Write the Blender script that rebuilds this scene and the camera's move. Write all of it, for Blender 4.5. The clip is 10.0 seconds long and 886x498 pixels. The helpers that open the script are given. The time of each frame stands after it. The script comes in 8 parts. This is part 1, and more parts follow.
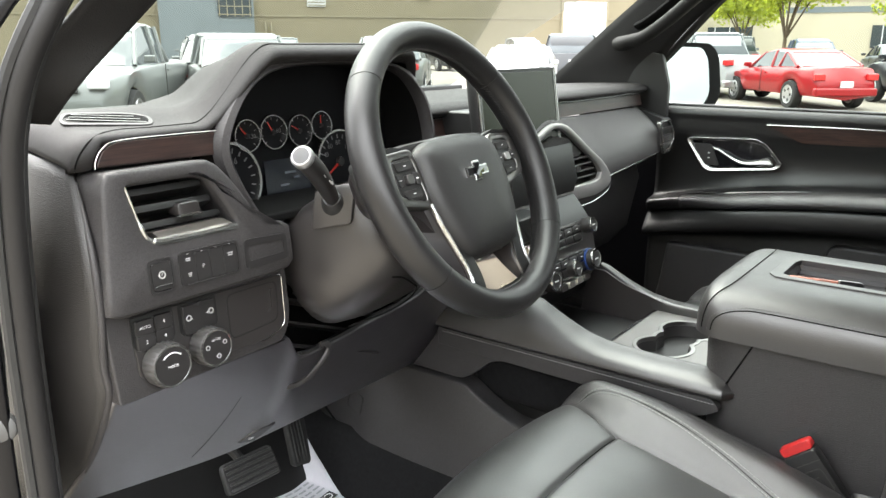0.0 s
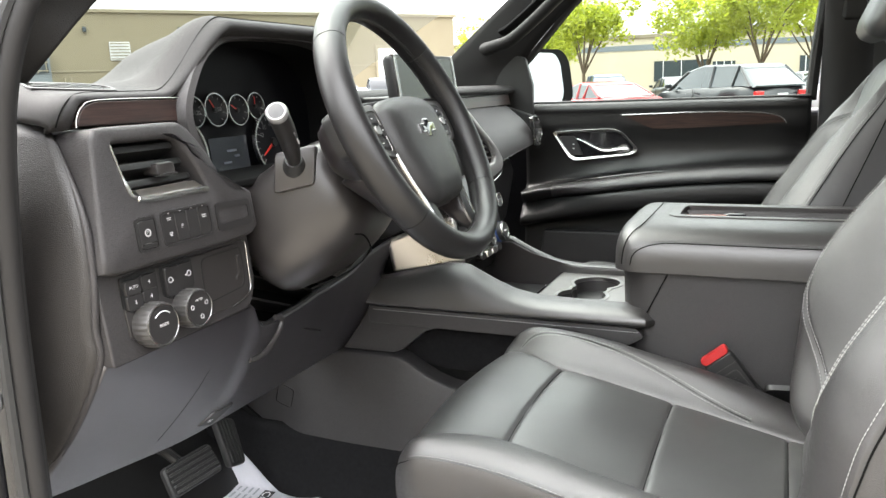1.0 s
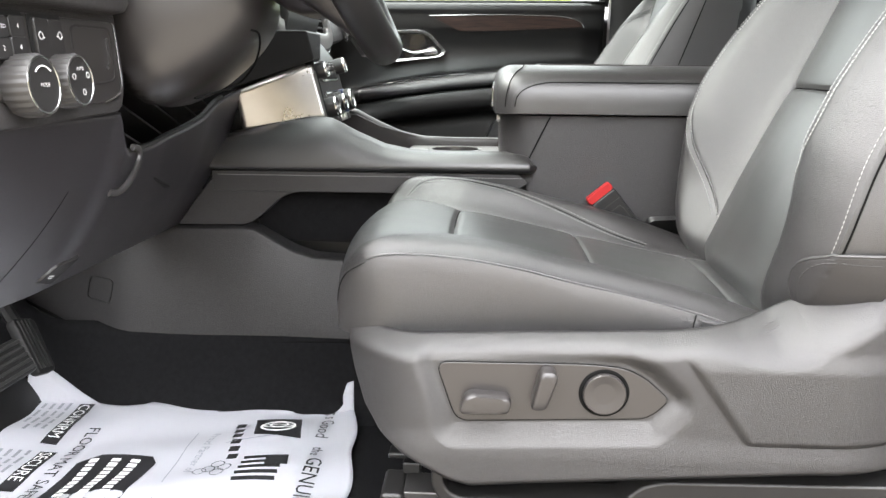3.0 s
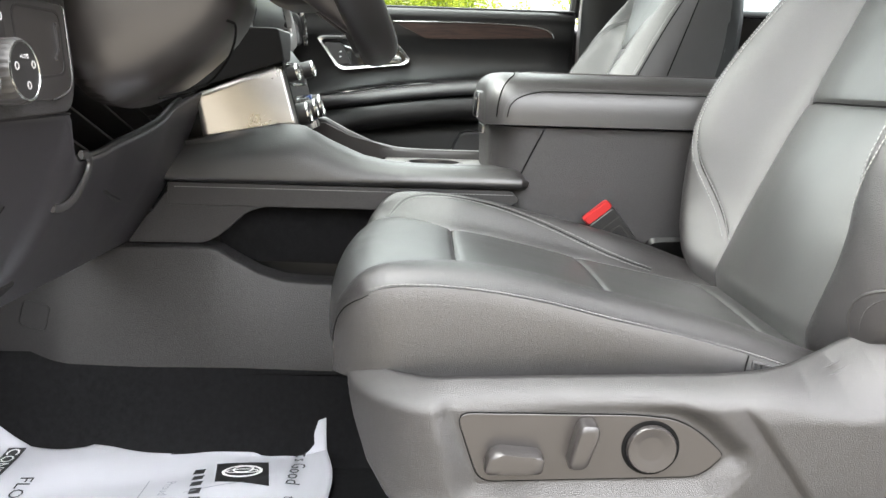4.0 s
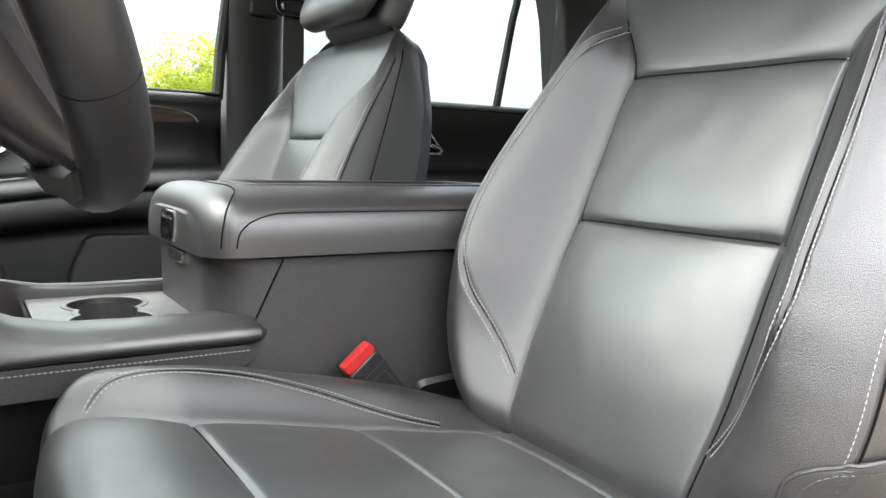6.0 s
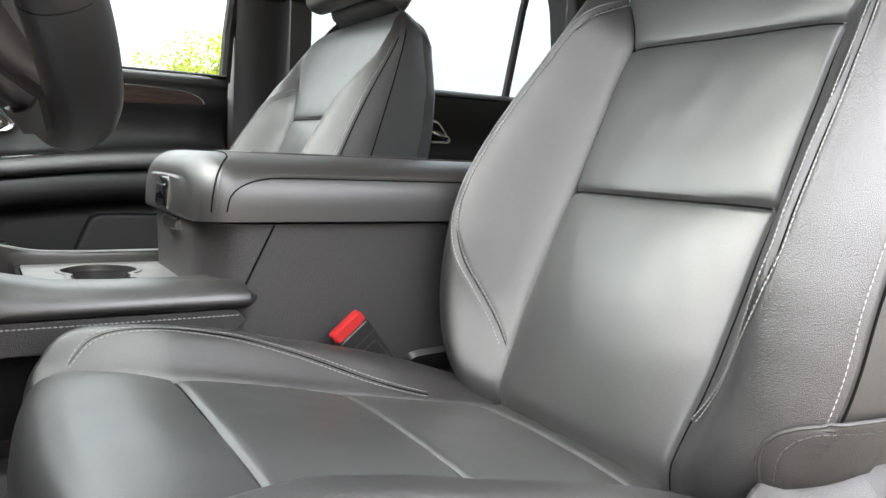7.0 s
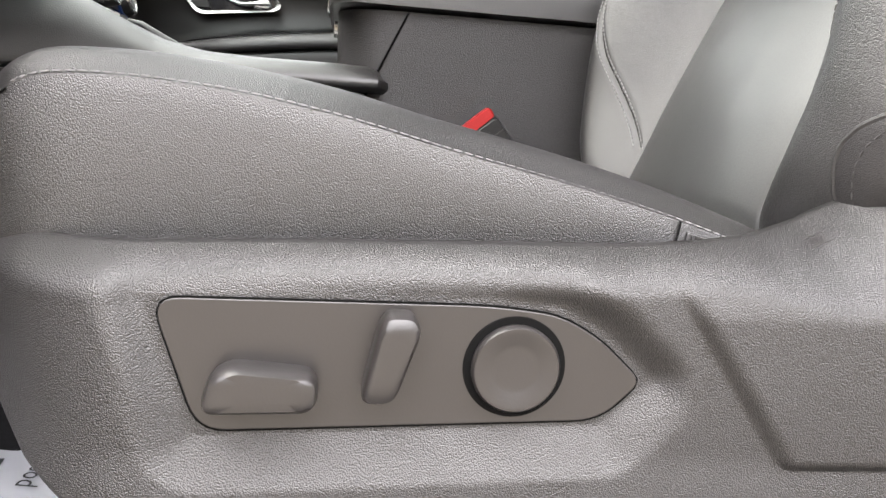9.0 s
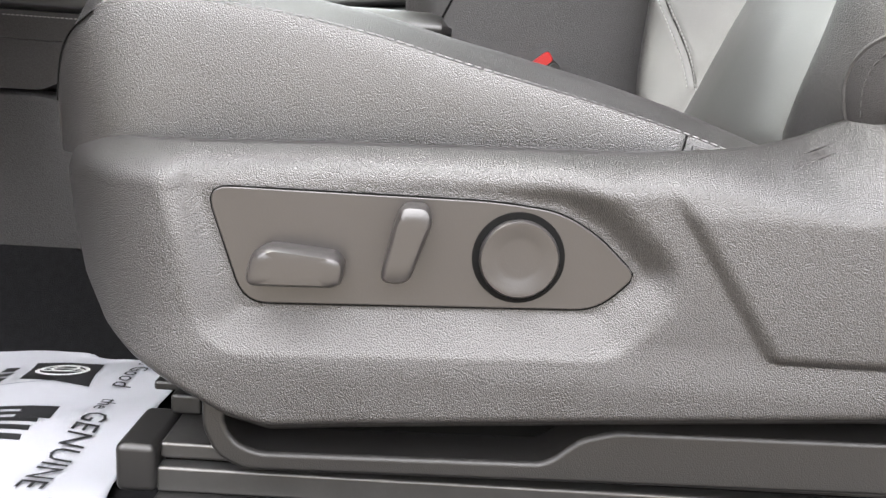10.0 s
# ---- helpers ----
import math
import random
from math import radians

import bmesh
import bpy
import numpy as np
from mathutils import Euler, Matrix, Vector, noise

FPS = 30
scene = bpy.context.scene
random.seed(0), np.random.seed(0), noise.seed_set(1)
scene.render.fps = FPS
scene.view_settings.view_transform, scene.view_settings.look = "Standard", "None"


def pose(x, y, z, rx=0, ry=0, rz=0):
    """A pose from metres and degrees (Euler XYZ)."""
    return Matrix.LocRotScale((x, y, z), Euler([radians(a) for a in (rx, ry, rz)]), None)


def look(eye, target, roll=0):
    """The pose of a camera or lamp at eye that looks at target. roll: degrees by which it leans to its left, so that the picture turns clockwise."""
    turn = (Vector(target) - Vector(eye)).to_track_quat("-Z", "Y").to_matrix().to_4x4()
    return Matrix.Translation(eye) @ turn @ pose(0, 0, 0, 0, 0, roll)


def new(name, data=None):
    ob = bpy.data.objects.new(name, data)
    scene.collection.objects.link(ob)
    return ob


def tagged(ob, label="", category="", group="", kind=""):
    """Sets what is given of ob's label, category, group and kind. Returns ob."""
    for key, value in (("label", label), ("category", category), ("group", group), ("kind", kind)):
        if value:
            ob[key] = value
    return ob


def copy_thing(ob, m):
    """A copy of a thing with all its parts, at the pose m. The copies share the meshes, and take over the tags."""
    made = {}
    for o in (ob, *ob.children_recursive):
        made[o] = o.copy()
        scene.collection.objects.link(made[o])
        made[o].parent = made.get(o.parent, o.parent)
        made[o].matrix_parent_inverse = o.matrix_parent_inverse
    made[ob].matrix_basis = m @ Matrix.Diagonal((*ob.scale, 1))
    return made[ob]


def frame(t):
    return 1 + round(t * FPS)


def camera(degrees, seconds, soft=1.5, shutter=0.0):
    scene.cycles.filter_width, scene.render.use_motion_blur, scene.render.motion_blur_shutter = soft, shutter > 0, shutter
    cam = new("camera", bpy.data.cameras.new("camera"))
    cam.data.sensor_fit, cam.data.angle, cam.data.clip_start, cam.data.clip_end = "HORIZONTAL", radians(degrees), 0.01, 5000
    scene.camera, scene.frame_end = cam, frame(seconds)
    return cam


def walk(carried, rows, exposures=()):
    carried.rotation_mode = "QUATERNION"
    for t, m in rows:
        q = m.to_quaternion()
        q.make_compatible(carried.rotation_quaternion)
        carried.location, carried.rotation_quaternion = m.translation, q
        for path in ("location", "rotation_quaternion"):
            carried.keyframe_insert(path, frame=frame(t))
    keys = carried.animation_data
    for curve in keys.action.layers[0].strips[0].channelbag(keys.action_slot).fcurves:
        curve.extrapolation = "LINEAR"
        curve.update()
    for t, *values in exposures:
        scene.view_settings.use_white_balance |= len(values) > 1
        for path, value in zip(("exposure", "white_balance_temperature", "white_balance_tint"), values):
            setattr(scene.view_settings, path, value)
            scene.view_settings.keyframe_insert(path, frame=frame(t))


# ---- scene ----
cam = camera(60.1, 10.0)
METRES, EYE, TILT, LEAN, TURN = 1.43, 1.5, -15.0, 0.0, -53.0
ROWS = [
    (0.0, 0.0, 0.0, 0.0, -0.0, 0.0, 0.0),
    (0.5, -0.0605, -0.0244, -0.0374, -5.13, 1.65, 2.73),
    (1.0, -0.1176, -0.0323, -0.078, -12.33, 2.74, 5.57),
    (1.5, -0.1873, 0.0042, -0.1183, -19.68, 2.18, 7.32),
    (2.0, -0.2265, 0.0409, -0.1565, -25.64, 0.97, 8.12),
    (2.5, -0.2425, 0.0789, -0.1851, -29.91, -0.13, 8.19),
    (4.0, -0.2527, 0.1918, -0.1832, -37.78, -0.63, 7.5),
    (4.5, -0.2134, 0.2784, -0.1457, -41.58, 0.46, 8.4),
    (5.0, -0.1901, 0.3413, -0.1144, -52.0, 0.11, 10.68),
    (5.5, -0.183, 0.3796, -0.0958, -62.18, -0.78, 11.99),
    (6.0, -0.2007, 0.3878, -0.0933, -68.85, -1.48, 12.39),
    (7.5, -0.166, 0.3601, -0.1598, -64.97, -0.13, 9.2),
    (8.0, -0.125, 0.3321, -0.2098, -57.17, 0.86, 7.64),
    (8.5, -0.1093, 0.3179, -0.2455, -49.94, 1.23, 6.92),
    (9.0, -0.1, 0.3034, -0.2738, -44.18, 1.02, 6.61),
    (9.5, -0.0933, 0.2896, -0.2917, -40.45, 0.16, 6.29),
    (10.0, -0.1029, 0.2671, -0.2985, -37.42, -0.73, 5.27),
]
walk(cam, [(t, pose(0, 0, EYE, TILT, LEAN, TURN) @ pose(METRES * x, METRES * y, METRES * z, 90 + pitch, roll, yaw)) for t, x, y, z, yaw, pitch, roll in ROWS],
     exposures=[(0.0, 3.20, 6650, 8), (1.0, 3.30, 6650, 10), (2.5, 3.44, 6600, 12), (4.0, 3.55, 6600, 10), (5.5, 3.46, 6450, 10), (8.0, 3.19, 6650, 14), (9.0, 3.16, 6750, 15), (10.0, 3.40, 6650, 13)])

# ---- world and light ----
world = bpy.data.worlds.new("sky")
scene.world = world
world.use_nodes = True
wn = world.node_tree
bg = wn.nodes["Background"]
sky = wn.nodes.new("ShaderNodeTexSky")
sky.sky_type = 'NISHITA'
sky.sun_disc = False
sky.sun_elevation = radians(52)
sky.sun_rotation = radians(10)
sky.air_density, sky.dust_density, sky.ozone_density = 1.0, 4.0, 1.0
# overcast: a veil of cloud over the blue
cl_tc = wn.nodes.new("ShaderNodeTexCoord")
cl_map = wn.nodes.new("ShaderNodeMapping")
cl_map.inputs["Scale"].default_value = (1.6, 1.6, 4.5)
cl_n = wn.nodes.new("ShaderNodeTexNoise")
cl_n.inputs["Scale"].default_value = 2.2
cl_n.inputs["Detail"].default_value = 6
cl_r = wn.nodes.new("ShaderNodeValToRGB")
cl_r.color_ramp.elements[0].position, cl_r.color_ramp.elements[0].color = 0.36, (7.6, 7.8, 8.1, 1)
cl_r.color_ramp.elements[1].position, cl_r.color_ramp.elements[1].color = 0.62, (11.6, 11.7, 11.7, 1)
cl_mix = wn.nodes.new("ShaderNodeMixRGB")
cl_mix.inputs[0].default_value = 0.85
wn.links.new(cl_tc.outputs["Generated"], cl_map.inputs[0])
wn.links.new(cl_map.outputs[0], cl_n.inputs["Vector"])
wn.links.new(cl_n.outputs[0], cl_r.inputs[0])
wn.links.new(sky.outputs[0], cl_mix.inputs[1])
# an overcast sky is brighter overhead than at the horizon
cl_sep = wn.nodes.new("ShaderNodeSeparateXYZ")
cl_lum = wn.nodes.new("ShaderNodeMapRange")
cl_lum.inputs["To Min"].default_value, cl_lum.inputs["To Max"].default_value = 0.17, 1.66
cl_mul = wn.nodes.new("ShaderNodeVectorMath")
cl_mul.operation = 'SCALE'
wn.links.new(cl_tc.outputs["Generated"], cl_sep.inputs[0])
wn.links.new(cl_sep.outputs[2], cl_lum.inputs[0])
wn.links.new(cl_r.outputs[0], cl_mul.inputs[0])
wn.links.new(cl_lum.outputs[0], cl_mul.inputs["Scale"])
wn.links.new(cl_mul.outputs[0], cl_mix.inputs[2])
wn.links.new(cl_mix.outputs[0], bg.inputs[0])
bg.inputs[1].default_value = 0.12
sun = new("sun", bpy.data.lights.new("sun", "SUN"))
sun.data.energy, sun.data.angle, sun.data.color = 0.55, radians(45), (1.0, 0.97, 0.93)
sun.matrix_world = look((1.5, 9, 13), (0, 0, 0))


# ---- materials ----
def mat(name, col, rough=0.5, metal=0.0, spec=0.5, var=0.0, var_scale=8.0, bump=0.0, bump_scale=400.0,
        bump_kind="noise", rough_var=0.0, coat=0.0, stretch=None, col2=None, ior=1.5, pore=0.0):
    m = bpy.data.materials.new(name)
    m.use_nodes = True
    nt = m.node_tree
    b = nt.nodes["Principled BSDF"]
    b.inputs["Base Color"].default_value = (*col, 1)
    b.inputs["Roughness"].default_value = rough
    b.inputs["Metallic"].default_value = metal
    b.inputs["Specular IOR Level"].default_value = spec
    b.inputs["Coat Weight"].default_value = coat
    b.inputs["IOR"].default_value = ior
    tc = nt.nodes.new("ShaderNodeTexCoord")
    src = tc.outputs["Object"]
    if stretch:
        mp = nt.nodes.new("ShaderNodeMapping")
        mp.inputs["Scale"].default_value = stretch
        nt.links.new(src, mp.inputs[0])
        src = mp.outputs[0]
    if var or col2 or rough_var:
        n = nt.nodes.new("ShaderNodeTexNoise")
        n.inputs["Scale"].default_value = var_scale
        n.inputs["Detail"].default_value = 8
        n.inputs["Roughness"].default_value = 0.65
        nt.links.new(src, n.inputs["Vector"])
        if var or col2:
            r = nt.nodes.new("ShaderNodeValToRGB")
            r.color_ramp.elements[0].position, r.color_ramp.elements[1].position = 0.32, 0.68
            c2 = col2 or tuple(min(1, c * (1 + var)) for c in col)
            c1 = col if col2 else tuple(c * (1 - var) for c in col)
            r.color_ramp.elements[0].color = (*c1, 1)
            r.color_ramp.elements[1].color = (*c2, 1)
            nt.links.new(n.outputs[0], r.inputs[0])
            nt.links.new(r.outputs[0], b.inputs["Base Color"])
        if rough_var:
            mr = nt.nodes.new("ShaderNodeMapRange")
            mr.inputs["From Min"].default_value, mr.inputs["From Max"].default_value = 0.3, 0.7
            mr.inputs["To Min"].default_value = max(0.02, rough - rough_var)
            mr.inputs["To Max"].default_value = min(1, rough + rough_var)
            nt.links.new(n.outputs[0], mr.inputs[0])
            nt.links.new(mr.outputs[0], b.inputs["Roughness"])
    if bump:
        if bump_kind == "grain":
            t = nt.nodes.new("ShaderNodeTexVoronoi")
            t.feature = 'F1'
            t.inputs["Scale"].default_value = bump_scale
            out = t.outputs["Distance"]
        else:
            t = nt.nodes.new("ShaderNodeTexNoise")
            t.inputs["Scale"].default_value = bump_scale
            t.inputs["Detail"].default_value = 3
            out = t.outputs[0]
        nt.links.new(src, t.inputs["Vector"])
        bp = nt.nodes.new("ShaderNodeBump")
        bp.inputs["Strength"].default_value = bump
        bp.inputs["Distance"].default_value = 0.001
        bp.invert = bump_kind == "grain"
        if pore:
            # pits of the grain are coloured a little darker than the crests
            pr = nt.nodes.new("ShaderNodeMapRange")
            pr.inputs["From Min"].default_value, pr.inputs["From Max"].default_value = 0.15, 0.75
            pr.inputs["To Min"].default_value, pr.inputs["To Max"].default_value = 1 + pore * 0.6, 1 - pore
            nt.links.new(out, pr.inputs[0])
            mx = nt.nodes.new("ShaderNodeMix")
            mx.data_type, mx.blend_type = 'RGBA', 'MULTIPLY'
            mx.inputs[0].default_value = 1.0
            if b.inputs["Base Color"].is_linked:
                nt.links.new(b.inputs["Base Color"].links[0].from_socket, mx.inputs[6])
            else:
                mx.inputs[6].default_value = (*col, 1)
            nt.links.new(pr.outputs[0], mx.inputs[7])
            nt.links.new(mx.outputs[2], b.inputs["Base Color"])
        nt.links.new(out, bp.inputs["Height"])
        nt.links.new(bp.outputs[0], b.inputs["Normal"])
    return m


def glass_mat(name, tint=(1, 1, 1), clear=0.92):
    m = bpy.data.materials.new(name)
    m.use_nodes = True
    nt = m.node_tree
    nt.nodes.remove(nt.nodes["Principled BSDF"])
    tr = nt.nodes.new("ShaderNodeBsdfTransparent")
    tr.inputs[0].default_value = (*tint, 1)
    gl = nt.nodes.new("ShaderNodeBsdfGlossy")
    gl.inputs["Roughness"].default_value = 0.02
    fr = nt.nodes.new("ShaderNodeFresnel")
    fr.inputs[0].default_value = 1.28
    mx = nt.nodes.new("ShaderNodeMixShader")
    nt.links.new(fr.outputs[0], mx.inputs[0])
    nt.links.new(tr.outputs[0], mx.inputs[1])
    nt.links.new(gl.outputs[0], mx.inputs[2])
    nt.links.new(mx.outputs[0], nt.nodes["Material Output"].inputs[0])
    return m


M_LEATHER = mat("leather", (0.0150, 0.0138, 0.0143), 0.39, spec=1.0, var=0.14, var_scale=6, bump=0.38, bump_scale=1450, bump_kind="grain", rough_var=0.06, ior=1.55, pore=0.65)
M_LEATHER_IN = mat("leather_insert", (0.0265, 0.0272, 0.0268), 0.40, spec=0.8, var=0.14, var_scale=5, bump=0.07, bump_scale=900, bump_kind="grain", rough_var=0.05, ior=1.60, pore=0.3)
M_RIM = mat("rim_leather", (0.010, 0.0096, 0.0098), 0.38, bump=0.12, bump_scale=1300, bump_kind="grain")
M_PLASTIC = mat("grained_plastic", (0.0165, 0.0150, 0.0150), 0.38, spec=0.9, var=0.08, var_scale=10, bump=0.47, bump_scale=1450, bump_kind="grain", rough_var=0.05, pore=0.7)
M_DASH = mat("dash_vinyl", (0.033, 0.0305, 0.031), 0.50, spec=0.45, var=0.10, var_scale=9, bump=0.4, bump_scale=900, bump_kind="grain", rough_var=0.05, pore=0.4)
M_TOP = mat("dash_top_vinyl", (0.026, 0.0245, 0.0248), 0.68, spec=0.22, var=0.10, var_scale=9, bump=0.3, bump_scale=1200, bump_kind="grain", rough_var=0.05, pore=0.3)
M_END = mat("end_vinyl", (0.019, 0.0172, 0.0165), 0.44, spec=0.6, var=0.10, var_scale=9, bump=0.45, bump_scale=900, bump_kind="grain", rough_var=0.05, pore=0.4)
M_SMOOTH = mat("smooth_plastic", (0.020, 0.0178, 0.0174), 0.34, spec=0.75, var=0.06, var_scale=12, bump=0.05, bump_scale=900, rough_var=0.04)
M_BLACK = mat("black_plastic", (0.008, 0.008, 0.008), 0.42, bump=0.15, bump_scale=700)
M_LID = mat("lid_leather", (0.0145, 0.0138, 0.0138), 0.40, spec=0.95, var=0.1, var_scale=7, bump=0.16, bump_scale=900, bump_kind="grain", rough_var=0.05)
M_DOOR = mat("door_skin", (0.008, 0.008, 0.008), 0.40, spec=0.55, var=0.1, var_scale=9, bump=0.2, bump_scale=800, bump_kind="grain", rough_var=0.05)
# near-black for joints; it also holds shade painted into hood, frame cover and grip
M_SEAM_SHADE = mat("dark_joint_shade", (0.004, 0.004, 0.004), 0.9, spec=0.1)
M_GLOSS = mat("gloss_black", (0.006, 0.006, 0.007), 0.12, coat=0.5)
M_CHROME = mat("satin_chrome", (0.56, 0.56, 0.55), 0.24, 1.0, rough_var=0.02, var_scale=30)
M_SATIN = mat("brushed_metal", (0.62, 0.59, 0.55), 0.34, 1.0, stretch=(1, 60, 60), var=0.06, var_scale=12)
M_WOOD = mat("dark_wood", (0.006, 0.0035, 0.003), 0.38, col2=(0.040, 0.021, 0.017), stretch=(4, 90, 110), var_scale=3.5, bump=0.1, bump_scale=40)
M_CARPET = mat("carpet", (0.008, 0.008, 0.0087), 0.95, spec=0.1, var=0.25, var_scale=120, bump=0.8, bump_scale=1100)
M_TRIM_TEX = mat("console_side", (0.0225, 0.0213, 0.0220), 0.50, spec=0.5, var=0.10, var_scale=14, bump=0.3, bump_scale=700, bump_kind="grain", pore=0.4)
M_BOX = mat("pebbled_box", (0.021, 0.0195, 0.0198), 0.46, spec=0.7, var=0.10, var_scale=9, bump=0.45, bump_scale=1000, bump_kind="grain", pore=0.4)
M_STITCH = mat("thread", (0.25, 0.25, 0.246), 0.7)
M_STITCH_MID = mat("grey_thread", (0.17, 0.165, 0.168), 0.7)
M_STITCH_DK = mat("dark_thread", (0.085, 0.084, 0.083), 0.7)
M_RED = mat("red_button", (0.34, 0.014, 0.014), 0.35)
M_PAPER = mat("paper", (0.40, 0.405, 0.44), 0.7, var=0.03, var_scale=5, bump=0.1, bump_scale=60)
M_INK = mat("ink", (0.012, 0.012, 0.014), 0.6)
M_WHITE = mat("white_print", (0.75, 0.75, 0.75), 0.5)
M_RUBBER = mat("rubber", (0.016, 0.016, 0.016), 0.6, var=0.2, var_scale=30, bump=0.3, bump_scale=200)
M_CLOTH = mat("headliner_cloth", (0.16, 0.157, 0.152), 0.9, var=0.05, var_scale=200)


def pane(name, pts, toward, parent=None, label="", material=None):
    """A thin pane of glass whose face looks at a point."""
    bm = bmesh.new()
    vs = [Vector(p) for p in pts]
    mid = sum(vs, Vector()) / len(vs)
    nrm = (vs[1] - vs[0]).cross(vs[2] - vs[1])
    if nrm.dot(Vector(toward) - mid) < 0:
        vs.reverse()
    bm.faces.new([bm.verts.new(v) for v in vs])
    me = bpy.data.meshes.new(name)
    bm.to_mesh(me)
    bm.free()
    me.materials.append(material or M_GLASS)
    ob = new(name, me)
    if parent is not None:
        ob.parent = parent
        ob.matrix_parent_inverse = parent.matrix_basis.inverted()
    ob.visible_shadow = False
    return tagged(ob, label)


M_GLASS = glass_mat("green_tinted_glass", (0.53, 0.575, 0.545))
M_TINT = glass_mat("privacy_glass", (0.27, 0.30, 0.30))
M_MIRROR = mat("mirror_glass", (0.50, 0.52, 0.51), 0.01, 1.0)
M_CONCRETE = mat("lot_concrete", (0.16, 0.143, 0.118), 0.9, var=0.15, var_scale=0.4, bump=0.2, bump_scale=30)
M_STUCCO = mat("tan_stucco", (0.165, 0.142, 0.093), 0.9, var=0.05, var_scale=0.3)


# ---- mesh helpers ----
def cat(pts, n, closed=False):
    """A smooth curve through the points, cut into n."""
    p = [Vector(q) for q in pts]
    k = len(p)
    spans = k if closed else k - 1
    out = []
    for i in range(n):
        s = spans * i / (n if closed else n - 1)
        j = min(int(s), spans - 1)
        u = s - j
        if closed:
            a, b, c, d = p[(j - 1) % k], p[j % k], p[(j + 1) % k], p[(j + 2) % k]
        else:
            b, c = p[j], p[j + 1]
            a = p[j - 1] if j > 0 else b * 2 - c
            d = p[j + 2] if j + 2 < k else c * 2 - b
        out.append(0.5 * ((2 * b) + (c - a) * u + (2 * a - 5 * b + 4 * c - d) * u * u + (3 * b - a - 3 * c + d) * u ** 3))
    return out


def lin(x, table):
    """Straight-line look-up in rows of (x, value), x rising."""
    if x <= table[0][0]:
        return table[0][1]
    for (a, va), (b, vb) in zip(table, table[1:]):
        if x <= b:
            return va + (vb - va) * (x - a) / (b - a)
    return table[-1][1]


def soft(x, table):
    """Look-up in rows of (x, value), x rising, with no kinks at the rows and no overshoot."""
    if x <= table[0][0]:
        return table[0][1]
    if x >= table[-1][0]:
        return table[-1][1]
    i = next(k for k in range(len(table) - 1) if x <= table[k + 1][0])
    slope = [(q[1] - p[1]) / (q[0] - p[0]) for p, q in zip(table, table[1:])]

    def tangent(k):
        if k == 0 or k == len(table) - 1:
            return slope[min(k, len(slope) - 1)]
        a, b = slope[k - 1], slope[k]
        return 0.0 if a * b <= 0 else 2 * a * b / (a + b)
    (a, va), (b, vb) = table[i], table[i + 1]
    h = b - a
    t = (x - a) / h
    return va * (1 + 2 * t) * (1 - t) ** 2 + vb * t * t * (3 - 2 * t) + h * (tangent(i) * t * (1 - t) ** 2 - tangent(i + 1) * t * t * (1 - t))


def smooth(a, b, x):
    t = max(0.0, min(1.0, (x - a) / (b - a)))
    return t * t * (3 - 2 * t)


def seg_dist(px, py, poly):
    best = 9.0
    for (ax, ay), (bx, by) in zip(poly, poly[1:]):
        dx, dy = bx - ax, by - ay
        t = max(0.0, min(1.0, ((px - ax) * dx + (py - ay) * dy) / (dx * dx + dy * dy + 1e-12)))
        best = min(best, math.hypot(px - ax - t * dx, py - ay - t * dy))
    return best


def root(name, at, label="", category="", group="", kind=""):
    e = new(name)
    e.empty_display_size = 0.05
    e.location = at
    e.matrix_basis = Matrix.Translation(at)
    return tagged(e, label, category, group, kind)


def part(name, bm, material, parent=None, label="", bev=0.0, seg=2, sub=0, sharp=None, solid=0.0):
    me = bpy.data.meshes.new(name)
    bmesh.ops.recalc_face_normals(bm, faces=bm.faces)
    bm.to_mesh(me)
    bm.free()
    me.materials.append(material)
    me.polygons.foreach_set("use_smooth", [True] * len(me.polygons))
    if not bev and not sub:
        me.set_sharp_from_angle(angle=radians(sharp or 38))
    ob = new(name, me)
    if solid:
        m = ob.modifiers.new("solid", 'SOLIDIFY')
        m.thickness, m.offset = min(abs(solid), 0.005), 0
    if bev:
        m = ob.modifiers.new("bevel", 'BEVEL')
        m.width, m.segments, m.limit_method, m.angle_limit = bev, seg, 'ANGLE', radians(35)
        m.harden_normals = True
    if sub:
        m = ob.modifiers.new("sub", 'SUBSURF')
        m.levels = m.render_levels = sub
    if parent is not None:
        ob.parent = parent
        w = parent.matrix_basis if parent.type == 'EMPTY' else Matrix()
        ob.matrix_parent_inverse = w.inverted()
    return tagged(ob, label)


def thing(name, bm, material, label, category, group="", kind="", **kw):
    return tagged(part(name, bm, material, None, **kw), label, category, group, kind)


def box(cx, cy, cz, sx, sy, sz, m=None):
    bm = bmesh.new()
    add_box(bm, cx, cy, cz, sx, sy, sz, m)
    return bm


def add_box(bm, cx, cy, cz, sx, sy, sz, m=None):
    t = Matrix.Translation((cx, cy, cz)) @ Matrix.Diagonal((sx, sy, sz, 1))
    bmesh.ops.create_cube(bm, size=1, matrix=(m @ t) if m else t)
    return bm


def prism(pts, axis, a, b):
    """A polygon of (y, z), (x, z) or (x, y) drawn along the axis left out."""
    bm = bmesh.new()

    def at(p, v):
        return {'x': (v, p[0], p[1]), 'y': (p[0], v, p[1]), 'z': (p[0], p[1], v)}[axis]
    lo = [bm.verts.new(at(p, a)) for p in pts]
    hi = [bm.verts.new(at(p, b)) for p in pts]
    n = len(pts)
    for i in range(n):
        bm.faces.new((lo[i], lo[(i + 1) % n], hi[(i + 1) % n], hi[i]))
    bm.faces.new(lo)
    bm.faces.new(hi)
    return bm


